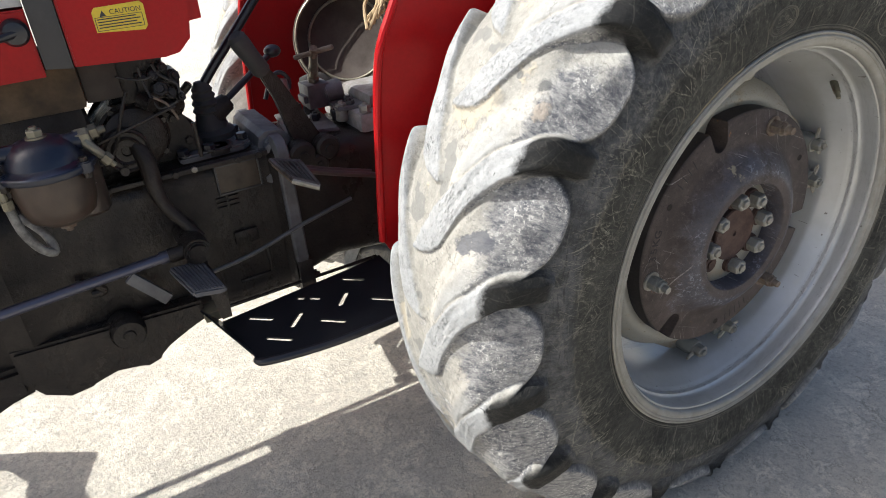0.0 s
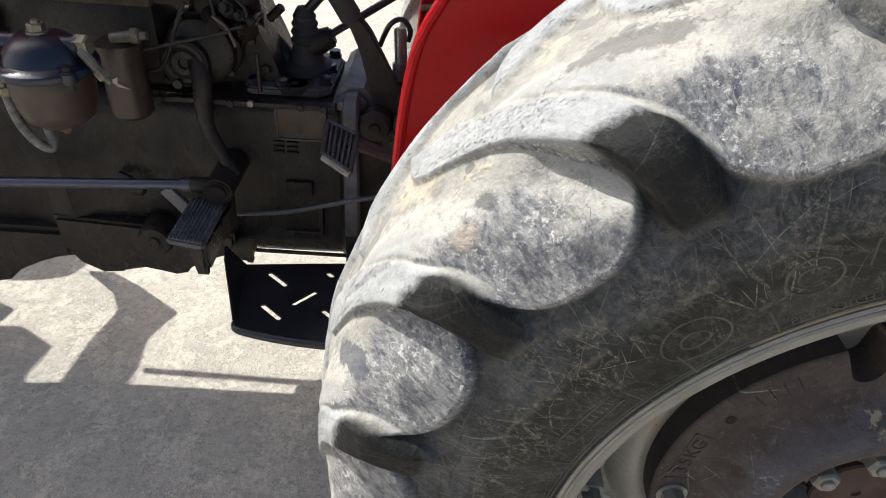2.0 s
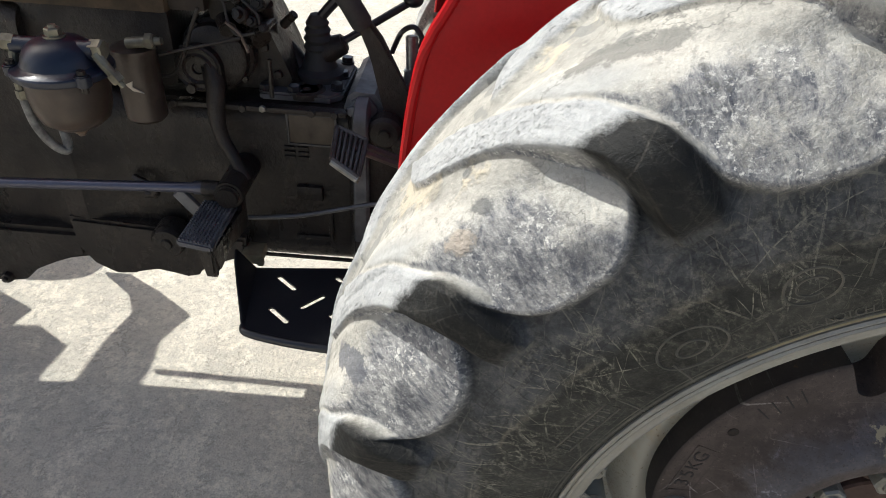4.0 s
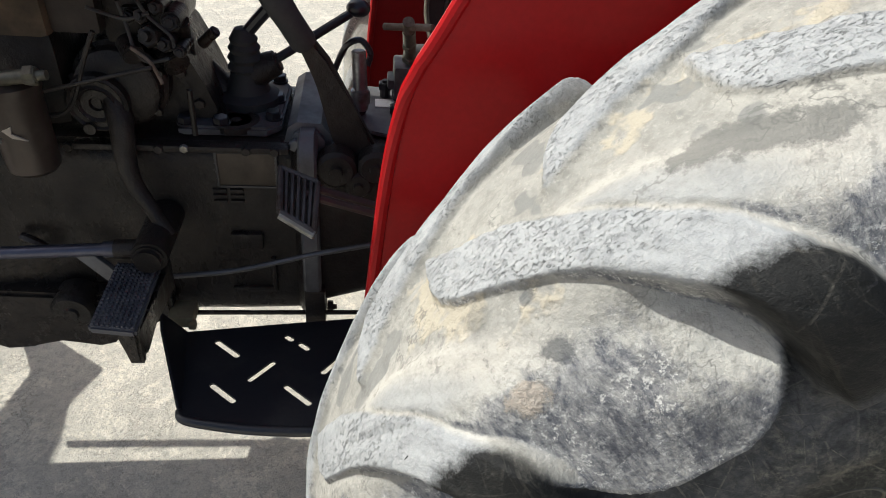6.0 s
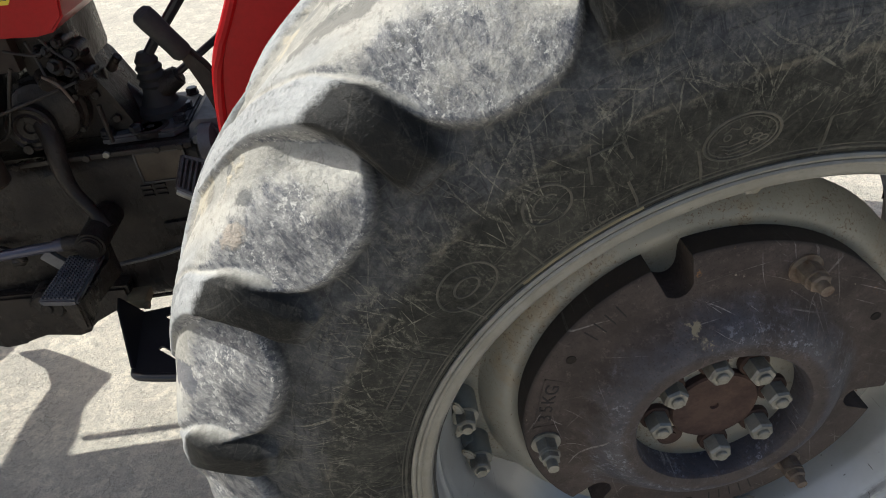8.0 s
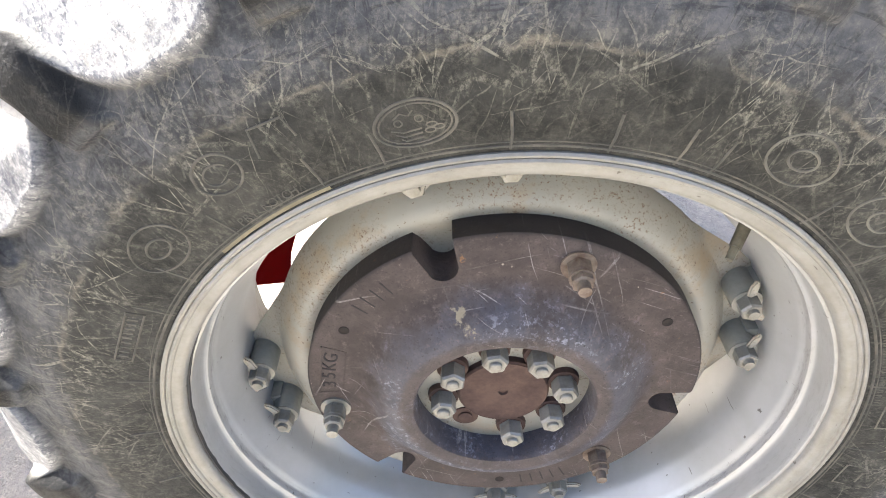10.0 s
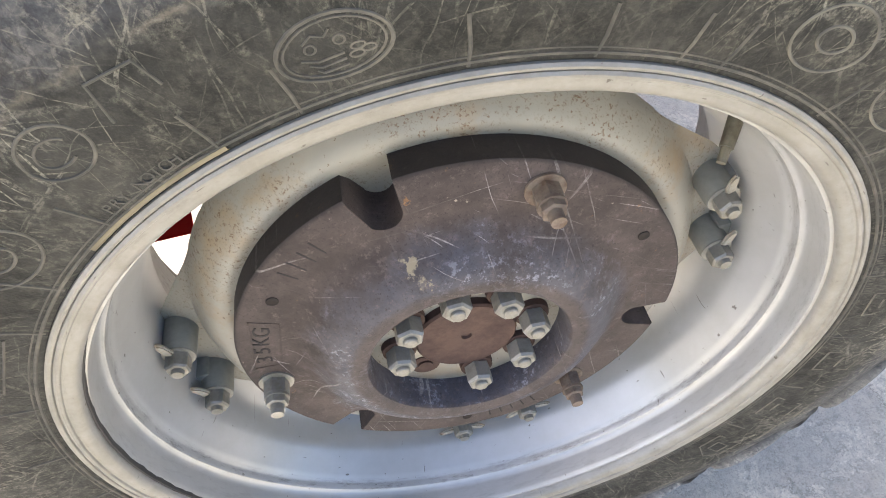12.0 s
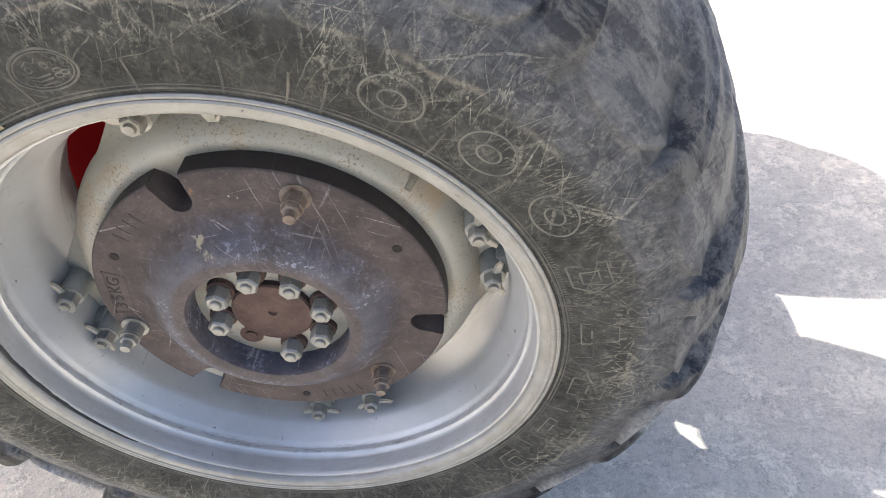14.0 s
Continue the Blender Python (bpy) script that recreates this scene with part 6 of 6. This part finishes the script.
# unseen front is lengthened so its shade covers the ground at left
panel([(-2.70, 0.985), (-1.03, 1.006), (-1.03, 1.108), (-2.70, 1.10)], 0.552, 0.91, "bonnet", M_RED, "red engine bonnet side panel")
panel([(-2.70, 1.104), (-1.03, 1.112), (-1.03, 1.205), (-2.70, 1.195)], 0.553, 0.91, "bonnet_band", worn("silver_band", (0.38, 0.38, 0.38), (0.3, 0.29, 0.27), 0.35, 0.3), "silver band along bonnet")
casting("bonnet_top", [(-2.72, 0.575, 0.885, 1.192, 1.33, 0.045), (-2.66, 0.555, 0.905, 1.192, 1.37, 0.05), (-1.10, 0.555, 0.905, 1.203, 1.395, 0.05), (-1.03, 0.555, 0.905, 1.203, 1.398, 0.05)], M_RED, "red rounded top of the engine bonnet")
bm = bmesh.new()
lathe(bm, [(0.020, 0.552), (0.020, 0.540), (0.016, 0.532), (0.008, 0.530), (0.0, 0.530)], (-1.051, 0, 1.078), "y", 24)
rod(bm, (-1.051, 0.536, 1.078), (-1.085, 0.520, 1.073), 0.007, 0.005, 10)
part("bonnet_catch", bm, M_BLACK, tractor, "black round bonnet catch")
M_YELLOW = worn("label_yellow", (0.70, 0.52, 0.03), (0.6, 0.43, 0.04), 0.4, 0, (0.5, 0.9), 20, 0.05)
bm = bmesh.new()
plate(bm, [(-0.941, 1.060), (-0.869, 1.055), (-0.864, 1.061), (-0.863, 1.094), (-0.868, 1.099), (-0.936, 1.097), (-0.941, 1.090)], 0.5488, 0.5506, "y")
sticker = part("warning_label", bm, M_YELLOW, tractor, "yellow caution sticker with black text")
me = text_mesh("CAUTION", 0.0105, 0.0002)
placed("label_text", me, sticker, Matrix.Translation((-0.892, 0.5484, 1.088)) @ pose(0, 0, 0, 90, 0, 0), "black word on the label", M_BLACK)
bm = bmesh.new()
plate(bm, [(-0.931, 1.083), (-0.921, 1.083), (-0.926, 1.092)], 0.5482, 0.549, "y")
part("label_sign", bm, M_BLACK, sticker)
for k in range(4):
    bm = bmesh.new()
    box(bm, (-0.936, 0.5482, 1.0655 + 0.0042 * k), (-0.872 - 0.006 * (k % 2), 0.549, 1.0672 + 0.0042 * k))
    part("label_line", bm, M_BLACK, sticker)
bm = bmesh.new()
for lo, hi in (((-0.939, 0.5482, 1.0615), (-0.868, 0.549, 1.0623)), ((-0.939, 0.5482, 1.0815), (-0.868, 0.549, 1.0823)), ((-0.939, 0.5482, 1.0615), (-0.938, 0.549, 1.0823)), ((-0.869, 0.5482, 1.0615), (-0.868, 0.549, 1.0823))):
    box(bm, lo, hi)
part("label_box", bm, M_BLACK, sticker)
# brake rod and pedals
bm = bmesh.new()
tube(bm, [(-1.80, 0.524, 0.612), (-0.955, 0.524, 0.663)], 0.0095, 12)
rod(bm, (-0.957, 0.524, 0.663), (-0.938, 0.524, 0.664), 0.012, seg=12, bevel=0.002)
rod(bm, (-0.935, 0.524, 0.664), (-0.932, 0.524, 0.664), 0.0135, seg=12)
brake_rod = part("brake_rod", bm, worn("blued_steel", (0.085, 0.087, 0.118), (0.09, 0.08, 0.075), 0.3, 0.6, (0.5, 0.8), 12, 0.1), tractor, "long bare steel brake rod")
bm = bmesh.new()
rod(bm, (-0.890, 0.50, 0.664), (-0.890, 0.62, 0.664), 0.025, seg=24, bevel=0.004)
rod(bm, (-0.890, 0.492, 0.664), (-0.890, 0.50, 0.664), 0.018, seg=20)
rod(bm, (-0.940, 0.524, 0.664), (-0.890, 0.524, 0.664), 0.014, seg=12)
pedal = part("brake_pedal", bm, M_IRON, tractor, "dark brake pedal with ribbed rubber pad")
P = [Vector(p) for p in ((-0.946, 0.528, 0.637), (-0.884, 0.526, 0.636), (-0.876, 0.372, 0.650), (-0.931, 0.371, 0.660))]
down = Vector((0, -0.06, -1)).normalized() * 0.012


def at_pad(u, v, lift=0.0):
    return P[0].lerp(P[1], u).lerp(P[3].lerp(P[2], u), v) - down.normalized() * lift


bm = bmesh.new()
top = [bm.verts.new(p) for p in P]
low = [bm.verts.new(p + down) for p in P]
bm.faces.new(top)
bm.faces.new(list(reversed(low)))
for i in range(4):
    bm.faces.new((top[i], top[(i + 1) % 4], low[(i + 1) % 4], low[i]))
bmesh.ops.bevel(bm, geom=bm.edges[:], offset=0.003, segments=2, affect="EDGES")
for i in range(9):
    for j in range(19):
        u, v = (i + 0.75) / 9.5, (j + 0.8) / 19.6
        q = [at_pad(u + du / 9.5, v + dv / 19.6, l) for du, dv, l in ((-0.33, -0.33, -0.001), (0.33, -0.33, -0.001), (0.33, 0.33, -0.001), (-0.33, 0.33, -0.001), (-0.24, -0.24, 0.0022), (0.24, -0.24, 0.0022), (0.24, 0.24, 0.0022), (-0.24, 0.24, 0.0022))]
        vs = [bm.verts.new(p) for p in q]
        bm.faces.new(vs[4:])
        for k in range(4):
            bm.faces.new((vs[k], vs[(k + 1) % 4], vs[4 + (k + 1) % 4], vs[4 + k]))
M_PAD = worn("pedal_rubber", (0.075, 0.075, 0.085), (0.15, 0.147, 0.15), 0.5, 0.1, (0.4, 0.7), 20, 0.2)
part("pedal_pad", bm, M_PAD, pedal, "black rubber pad with small square studs", 30)
bm = bmesh.new()
plate(bm, [(0.372, 0.642), (0.52, 0.622), (0.55, 0.66), (0.545, 0.575), (0.44, 0.60), (0.405, 0.588), (0.390, 0.588)], -0.888, -0.876, "x", 0.003)
part("pedal_arm", bm, M_IRON, pedal, "dark steel pedal arm")
bm = bmesh.new()
plate(bm, [(-0.905, 0.645), (-0.876, 0.645), (-0.878, 0.585), (-0.895, 0.585)], 0.375, 0.392, "y", 0.004)
part("pedal_toe", bm, M_IRON, pedal)
Q = [Vector(p) for p in ((-0.708, 0.562, 0.781), (-0.656, 0.543, 0.770), (-0.656, 0.451, 0.751), (-0.700, 0.468, 0.771))]
bm = bmesh.new()
for i in range(4):
    tube(bm, [Q[i], Q[(i + 1) % 4]], 0.0045, 8)
for k in range(5):
    t = (k + 1) / 6
    tube(bm, [Q[0].lerp(Q[1], t), Q[3].lerp(Q[2], t)], 0.003, 6)
lock = part("differential_pedal", bm, worn("worn_steel", (0.095, 0.088, 0.085), (0.055, 0.038, 0.03), 0.4, 0.5, (0.4, 0.65), 25, 0.2), tractor, "worn steel pedal frame with bars")
bm = bmesh.new()
tube(bm, [Q[3] + Vector((0, -0.001, -0.004)), Q[2] + Vector((0, -0.001, -0.004))], 0.0062, 10)
part("pedal_lip", bm, M_ZINC, lock, "light metal bar along the lower pedal edge")
bm = bmesh.new()
fq = [bm.verts.new(p + Vector((0, 0, -0.006))) for p in Q]
bm.faces.new(fq)
r = bmesh.ops.extrude_face_region(bm, geom=bm.faces[:])
bmesh.ops.translate(bm, vec=(0, 0, -0.006), verts=[v for v in r["geom"] if isinstance(v, bmesh.types.BMVert)])
part("pedal_plate", bm, M_RUSTBOLT, lock, "rusty pedal plate")
for dy in (0.0, 0.022):
    bm = bmesh.new()
    tube(bm, [(-0.675, 0.52 + dy, 0.766), (-0.60, 0.53 + dy, 0.735), (-0.50, 0.54 + dy, 0.70)], 0.006, 8)
    part("pedal_link", bm, worn("red_brown_rod", (0.085, 0.05, 0.045), (0.06, 0.045, 0.04), 0.45, 0.3), lock, "reddish pedal link")
bm = bmesh.new()
tube(bm, [(-0.882, 0.560, 0.584), (-0.784, 0.560, 0.597), (-0.664, 0.560, 0.630), (-0.554, 0.560, 0.655)], 0.0045, 8)
part("brake_cable", bm, worn("cable_grey", (0.10, 0.10, 0.105), (0.06, 0.055, 0.05), 0.35, 0.4), tractor, "thin steel pull rod")
# footboard with its slots
OUT = [(-0.878, 0.550), (-0.8735, 0.52), (-0.853, 0.394), (-0.845, 0.380), (-0.80, 0.368), (-0.735, 0.358), (-0.66, 0.354), (-0.56, 0.356), (-0.49, 0.37), (-0.49, 0.60), (-0.57, 0.585), (-0.72, 0.569)]
SLOTS = [((-0.823, 0.527), (-0.789, 0.497)), ((-0.761, 0.447), (-0.731, 0.480)), ((-0.815, 0.436), (-0.781, 0.406)), ((-0.705, 0.431), (-0.670, 0.399)),
         ((-0.651, 0.460), (-0.622, 0.494)), ((-0.714, 0.538), (-0.707, 0.532)), ((-0.691, 0.521), (-0.680, 0.511)), ((-0.603, 0.552), (-0.570, 0.523)), ((-0.585, 0.44), (-0.552, 0.41))]


def footboard_mesh():
    bm = bmesh.new()
    loops = [OUT]
    for (x0, y0), (x1, y1) in SLOTS:
        d = Vector((x1 - x0, y1 - y0))
        n = Vector((-d.y, d.x)).normalized() * 0.0048
        a0 = math.atan2(n.y, n.x)
        pts = []
        for c, s in (((x0, y0), 0), ((x1, y1), math.pi)):
            for k in range(6):
                a = a0 + s + math.pi * k / 5
                pts.append((c[0] + 0.0048 * math.cos(a), c[1] + 0.0048 * math.sin(a)))
        loops.append(pts)
    edges = []
    for lp in loops:
        vs = [bm.verts.new((x, y, 0.4735)) for x, y in lp]
        edges += [bm.edges.new((vs[i], vs[(i + 1) % len(vs)])) for i in range(len(vs))]
    bmesh.ops.triangle_fill(bm, edges=edges, use_beauty=True)
    r = bmesh.ops.extrude_face_region(bm, geom=bm.faces[:])
    bmesh.ops.translate(bm, vec=(0, 0, -0.004), verts=[v for v in r["geom"] if isinstance(v, bmesh.types.BMVert)])
    return mesh_of(bm, "footboard", 30)


fb = footboard_mesh()
bm = bmesh.new()
tube(bm, [(x, y, 0.466) for x, y in OUT[2:9]], 0.0085, 12)
edge_me = mesh_of(bm, "rolled_edge")
bm = bmesh.new()
vs = [bm.verts.new(p) for p in ((-0.8785, 0.552, 0.472), (-0.8735, 0.52, 0.472), (-0.853, 0.392, 0.472), (-0.857, 0.390, 0.477), (-0.903, 0.515, 0.512), (-0.912, 0.552, 0.514))]
bm.faces.new(vs)
r = bmesh.ops.extrude_face_region(bm, geom=bm.faces[:])
bmesh.ops.translate(bm, vec=(0.004, 0, 0), verts=[v for v in r["geom"] if isinstance(v, bmesh.types.BMVert)])
gus_me = mesh_of(bm, "gusset")
bm = bmesh.new()
box(bm, (-0.905, 0.555, 0.478), (-0.865, 0.600, 0.500), 0.003)
box(bm, (-0.872, 0.548, 0.480), (-0.860, 0.560, 0.492), 0.002)
brk_me = mesh_of(bm, "step_bracket")
bm = bmesh.new()
box(bm, (-0.90, 0.588, 0.476), (-0.50, 0.594, 0.482), 0.001)
rail_me = mesh_of(bm, "step_rail")
for m, lab in ((Matrix.Identity(4), "black painted steel footboard with light slots"), (MIRROR, "black steel footboard of the far side")):
    step = placed("footboard", fb, tractor, m, lab, M_BLACK)
    placed("rolled_edge", edge_me, step, Matrix.Identity(4), "", M_BLACK)
    placed("gusset", gus_me, step, Matrix.Identity(4), "", M_BLACK)
    placed("step_bracket", brk_me, step, Matrix.Identity(4), "dusty olive bracket", M_TAN)
    placed("step_rail", rail_me, step, Matrix.Identity(4), "", M_IRON)
placed("far_brake_rod", brake_rod.data, tractor, MIRROR)
# hydraulic cover behind the levers
bm = bmesh.new()
plate(bm, [(-0.625, 0.70), (-0.52, 0.66), (-0.50, 0.84), (-0.60, 0.86)], 0.772, 0.779, "z", 0.002)
bracket = part("lift_bracket", bm, M_GREY, tractor, "grey lift control bracket with white tag")
bm = bmesh.new()
box(bm, (-0.574, 0.770, 0.7785), (-0.538, 0.800, 0.7805))
part("paper_tag", bm, worn("white_tag", (0.75, 0.75, 0.74), (0.6, 0.6, 0.58), 0.6), bracket, "small white tag")
for x, y, h in ((-0.557, 0.815, 0.035), (-0.60, 0.745, 0.012), (-0.54, 0.745, 0.012), (-0.535, 0.80, 0.02), (-0.52, 0.82, 0.02), (-0.50, 0.72, 0.025), (-0.47, 0.78, 0.03), (-0.45, 0.70, 0.03)):
    bm = bmesh.new()
    rod(bm, (x, y, 0.779), (x, y, 0.779 + h * 0.5), 0.009, seg=10)
    hexnut(bm, (x, y, 0.779 + h * 0.4), (0, 0, 1), 0.021, 0.012, 0.004, 0.006)
    part("bracket_bolt", bm, M_BLACK, bracket)
bm = bmesh.new()
rod(bm, (-0.597, 0.735, 0.79), (-0.602, 0.745, 0.885), 0.0115, seg=16, bevel=0.002)
rod(bm, (-0.598, 0.736, 0.80), (-0.599, 0.738, 0.825), 0.0155, seg=16, bevel=0.002)
pin = part("pivot_pin", bm, M_STEEL, bracket, "pale steel pin with strap")
bm = bmesh.new()
tube(bm, [(-0.64, 0.76, 0.845), (-0.622, 0.758, 0.885), (-0.600, 0.756, 0.897), (-0.584, 0.752, 0.88), (-0.588, 0.748, 0.86)], 0.005, 8)
part("strap", bm, M_BLACK, bracket)
bm = bmesh.new()
box(bm, (-0.545, 0.755, 0.80), (-0.490, 0.815, 0.855), 0.005)
box(bm, (-0.555, 0.76, 0.815), (-0.48, 0.80, 0.832), 0.004)
rod(bm, (-0.50, 0.77, 0.83), (-0.46, 0.76, 0.835), 0.024, seg=18, bevel=0.004)
block = part("control_valve", bm, M_GREY, tractor, "grey control valve block with T-handle tap")
bm = bmesh.new()
rod(bm, (-0.518, 0.785, 0.855), (-0.527, 0.730, 0.925), 0.010, seg=14)
hexnut(bm, (-0.519, 0.779, 0.862), (-0.1, -0.55, 0.75), 0.024, 0.012)
hexnut(bm, (-0.523, 0.757, 0.890), (-0.1, -0.55, 0.75), 0.020, 0.010)
part("valve_stem", bm, M_BRASS, block, "brass valve stem")
bm = bmesh.new()
rod(bm, (-0.564, 0.750, 0.922), (-0.494, 0.694, 0.943), 0.0055, seg=12, bevel=0.0015)
rod(bm, (-0.527, 0.732, 0.922), (-0.529, 0.718, 0.942), 0.009, seg=12)
part("valve_handle", bm, M_RUSTBOLT, block, "rusty T-handle bar")
bm = bmesh.new()
box(bm, (-0.48, 0.63, 0.76), (-0.15, 0.85, 0.805), 0.012)
box(bm, (-0.44, 0.66, 0.80), (-0.25, 0.82, 0.835), 0.015)
lift = part("hydraulic_cover", bm, worn("dusty_grey", (0.30, 0.29, 0.28), (0.16, 0.14, 0.12), 0.55, 0.1, (0.4, 0.65), 18, 0.4), tractor, "dusty grey hydraulic lift cover")
for x in (-0.46, -0.40, -0.34, -0.28):
    for y in (0.645, 0.835):
        bm = bmesh.new()
        hexnut(bm, (x, y, 0.805), (0, 0, 1), 0.022, 0.013, 0.004, 0.006, 0.014)
        part("lift_bolt", bm, M_ZINC, lift)
for k, (x, y, h) in enumerate(((-0.491, 0.705, 0.016), (-0.470, 0.706, 0.018), (-0.466, 0.790, 0.022), (-0.440, 0.925, 0.020), (-0.428, 0.884, 0.022), (-0.455, 0.745, 0.012), (-0.430, 0.760, 0.016), (-0.41, 0.82, 0.024))):
    bm = bmesh.new()
    rod(bm, (x, y, 0.778), (x, y, 0.800 + h * 0.3), 0.015, 0.013, 18, 0.002)
    hexnut(bm, (x, y, 0.800 + h * 0.3), (0, 0, 1), 0.022, h * 0.6, 0.005, 0.006, 0.0145)
    part("cover_stud", bm, (M_ZINC, M_BLACK, M_GREY)[k % 3], lift)
bm = bmesh.new()
tube(bm, [(-0.520, 0.850, 0.838), (-0.490, 0.855, 0.842), (-0.468, 0.850, 0.832), (-0.458, 0.835, 0.808), (-0.456, 0.83, 0.79)], [0.016, 0.017, 0.018, 0.017, 0.016], 14)
part("hose_elbow", bm, M_RUBBER, lift, "black rubber hose elbow")
bm = bmesh.new()
plate(bm, [(-0.505, 0.69), (-0.445, 0.675), (-0.405, 0.70), (-0.40, 0.80), (-0.47, 0.815), (-0.50, 0.77)], 0.803, 0.811, "z", 0.002)
part("valve_plate", bm, M_GREY, lift, "grey machined valve plate")
# small tap beside the gear lever
bm = bmesh.new()
tube(bm, [(-0.875, 0.70, 0.886), (-0.838, 0.70, 0.889)], 0.0035, 8)
box(bm, (-0.840, 0.694, 0.876), (-0.834, 0.706, 0.904), 0.002)
part("fuel_tap", bm, M_IRON, tractor, "small dark fuel tap")
# seat pan, seen from its dished side
bm = bmesh.new()
lathe(bm, [(0.0, 0.05), (0.08, 0.045), (0.112, 0.02), (0.122, 0.0), (0.130, -0.004), (0.134, 0.002), (0.128, 0.010), (0.118, 0.030), (0.085, 0.056), (0.0, 0.06)], (0, 0, 0), "z", 48)
bmesh.ops.transform(bm, matrix=Matrix.Translation((-0.375, 0.905, 0.915)) @ Vector((0.55, 0.75, -0.36)).to_track_quat("Z", "Y").to_matrix().to_4x4(), verts=bm.verts)
seat = part("lift_drum", bm, worn("brown_dust", (0.045, 0.032, 0.024), (0.028, 0.021, 0.017), 0.7, 0.1, (0.4, 0.65), 12, 0.3), tractor, "round brown dished drum with raised rim")
bm = bmesh.new()
for r in (0.124, 0.100):
    tube(bm, [seat.matrix_world @ v for v in [Vector((-0.375, 0.905, 0.915)) + (Vector((0.55, 0.75, -0.36)).to_track_quat("Z", "Y").to_matrix() @ Vector((r * math.cos(a), r * math.sin(a), -0.007 if r > 0.11 else 0.026))) for a in [radians(10 * k) for k in range(37)]]], 0.0034, 8)
part("drum_pipe", bm, M_BRASS, seat, "thin copper pipe")
bm = bmesh.new()
rng = random.Random(5)
for k in range(16):
    p = Vector((-0.30 + rng.uniform(-0.03, 0.03), 0.82 + rng.uniform(-0.03, 0.03), 1.02))
    tube(bm, [p, p + Vector((rng.uniform(-0.03, 0.03), rng.uniform(-0.02, 0.02), -0.03)), p + Vector((rng.uniform(-0.05, 0.05), rng.uniform(-0.03, 0.03), -0.055 - rng.uniform(0, 0.025)))], 0.004, 6)
part("hanging_rope", bm, worn("straw_rope", (0.45, 0.34, 0.2), (0.3, 0.22, 0.13), 0.9), tractor, "tangle of pale rope hanging by seat")

# unseen driver's seat behind the levers, sized to shade the ground behind
M_SEAT = worn("black_vinyl", (0.03, 0.03, 0.03), (0.06, 0.055, 0.05), 0.5)
bm = bmesh.new()
box(bm, (-0.20, 0.535, 0.95), (0.13, 0.84, 1.18), 0.04, None, 4)
seat_ob = part("unseen_seat", bm, M_SEAT, tractor, "unseen black driver seat, added to shade the ground behind")
bm = bmesh.new()
box(bm, (0.07, 0.535, 1.15), (0.14, 0.84, 1.42), 0.03, None, 4)
part("seat_back", bm, M_SEAT, seat_ob)
bm = bmesh.new()
box(bm, (-0.05, 0.62, 0.75), (0.10, 0.80, 0.97), 0.01)
part("seat_frame", bm, M_IRON, seat_ob)
# unseen box, added to shade the ground behind the tractor
bm = bmesh.new()
box(bm, (0.0, 0.50, 0.60), (0.25, 0.90, 0.82), 0.03)
part("unseen_housing", bm, M_IRON, tractor, "unseen dark box added to shade the ground behind the tractor")
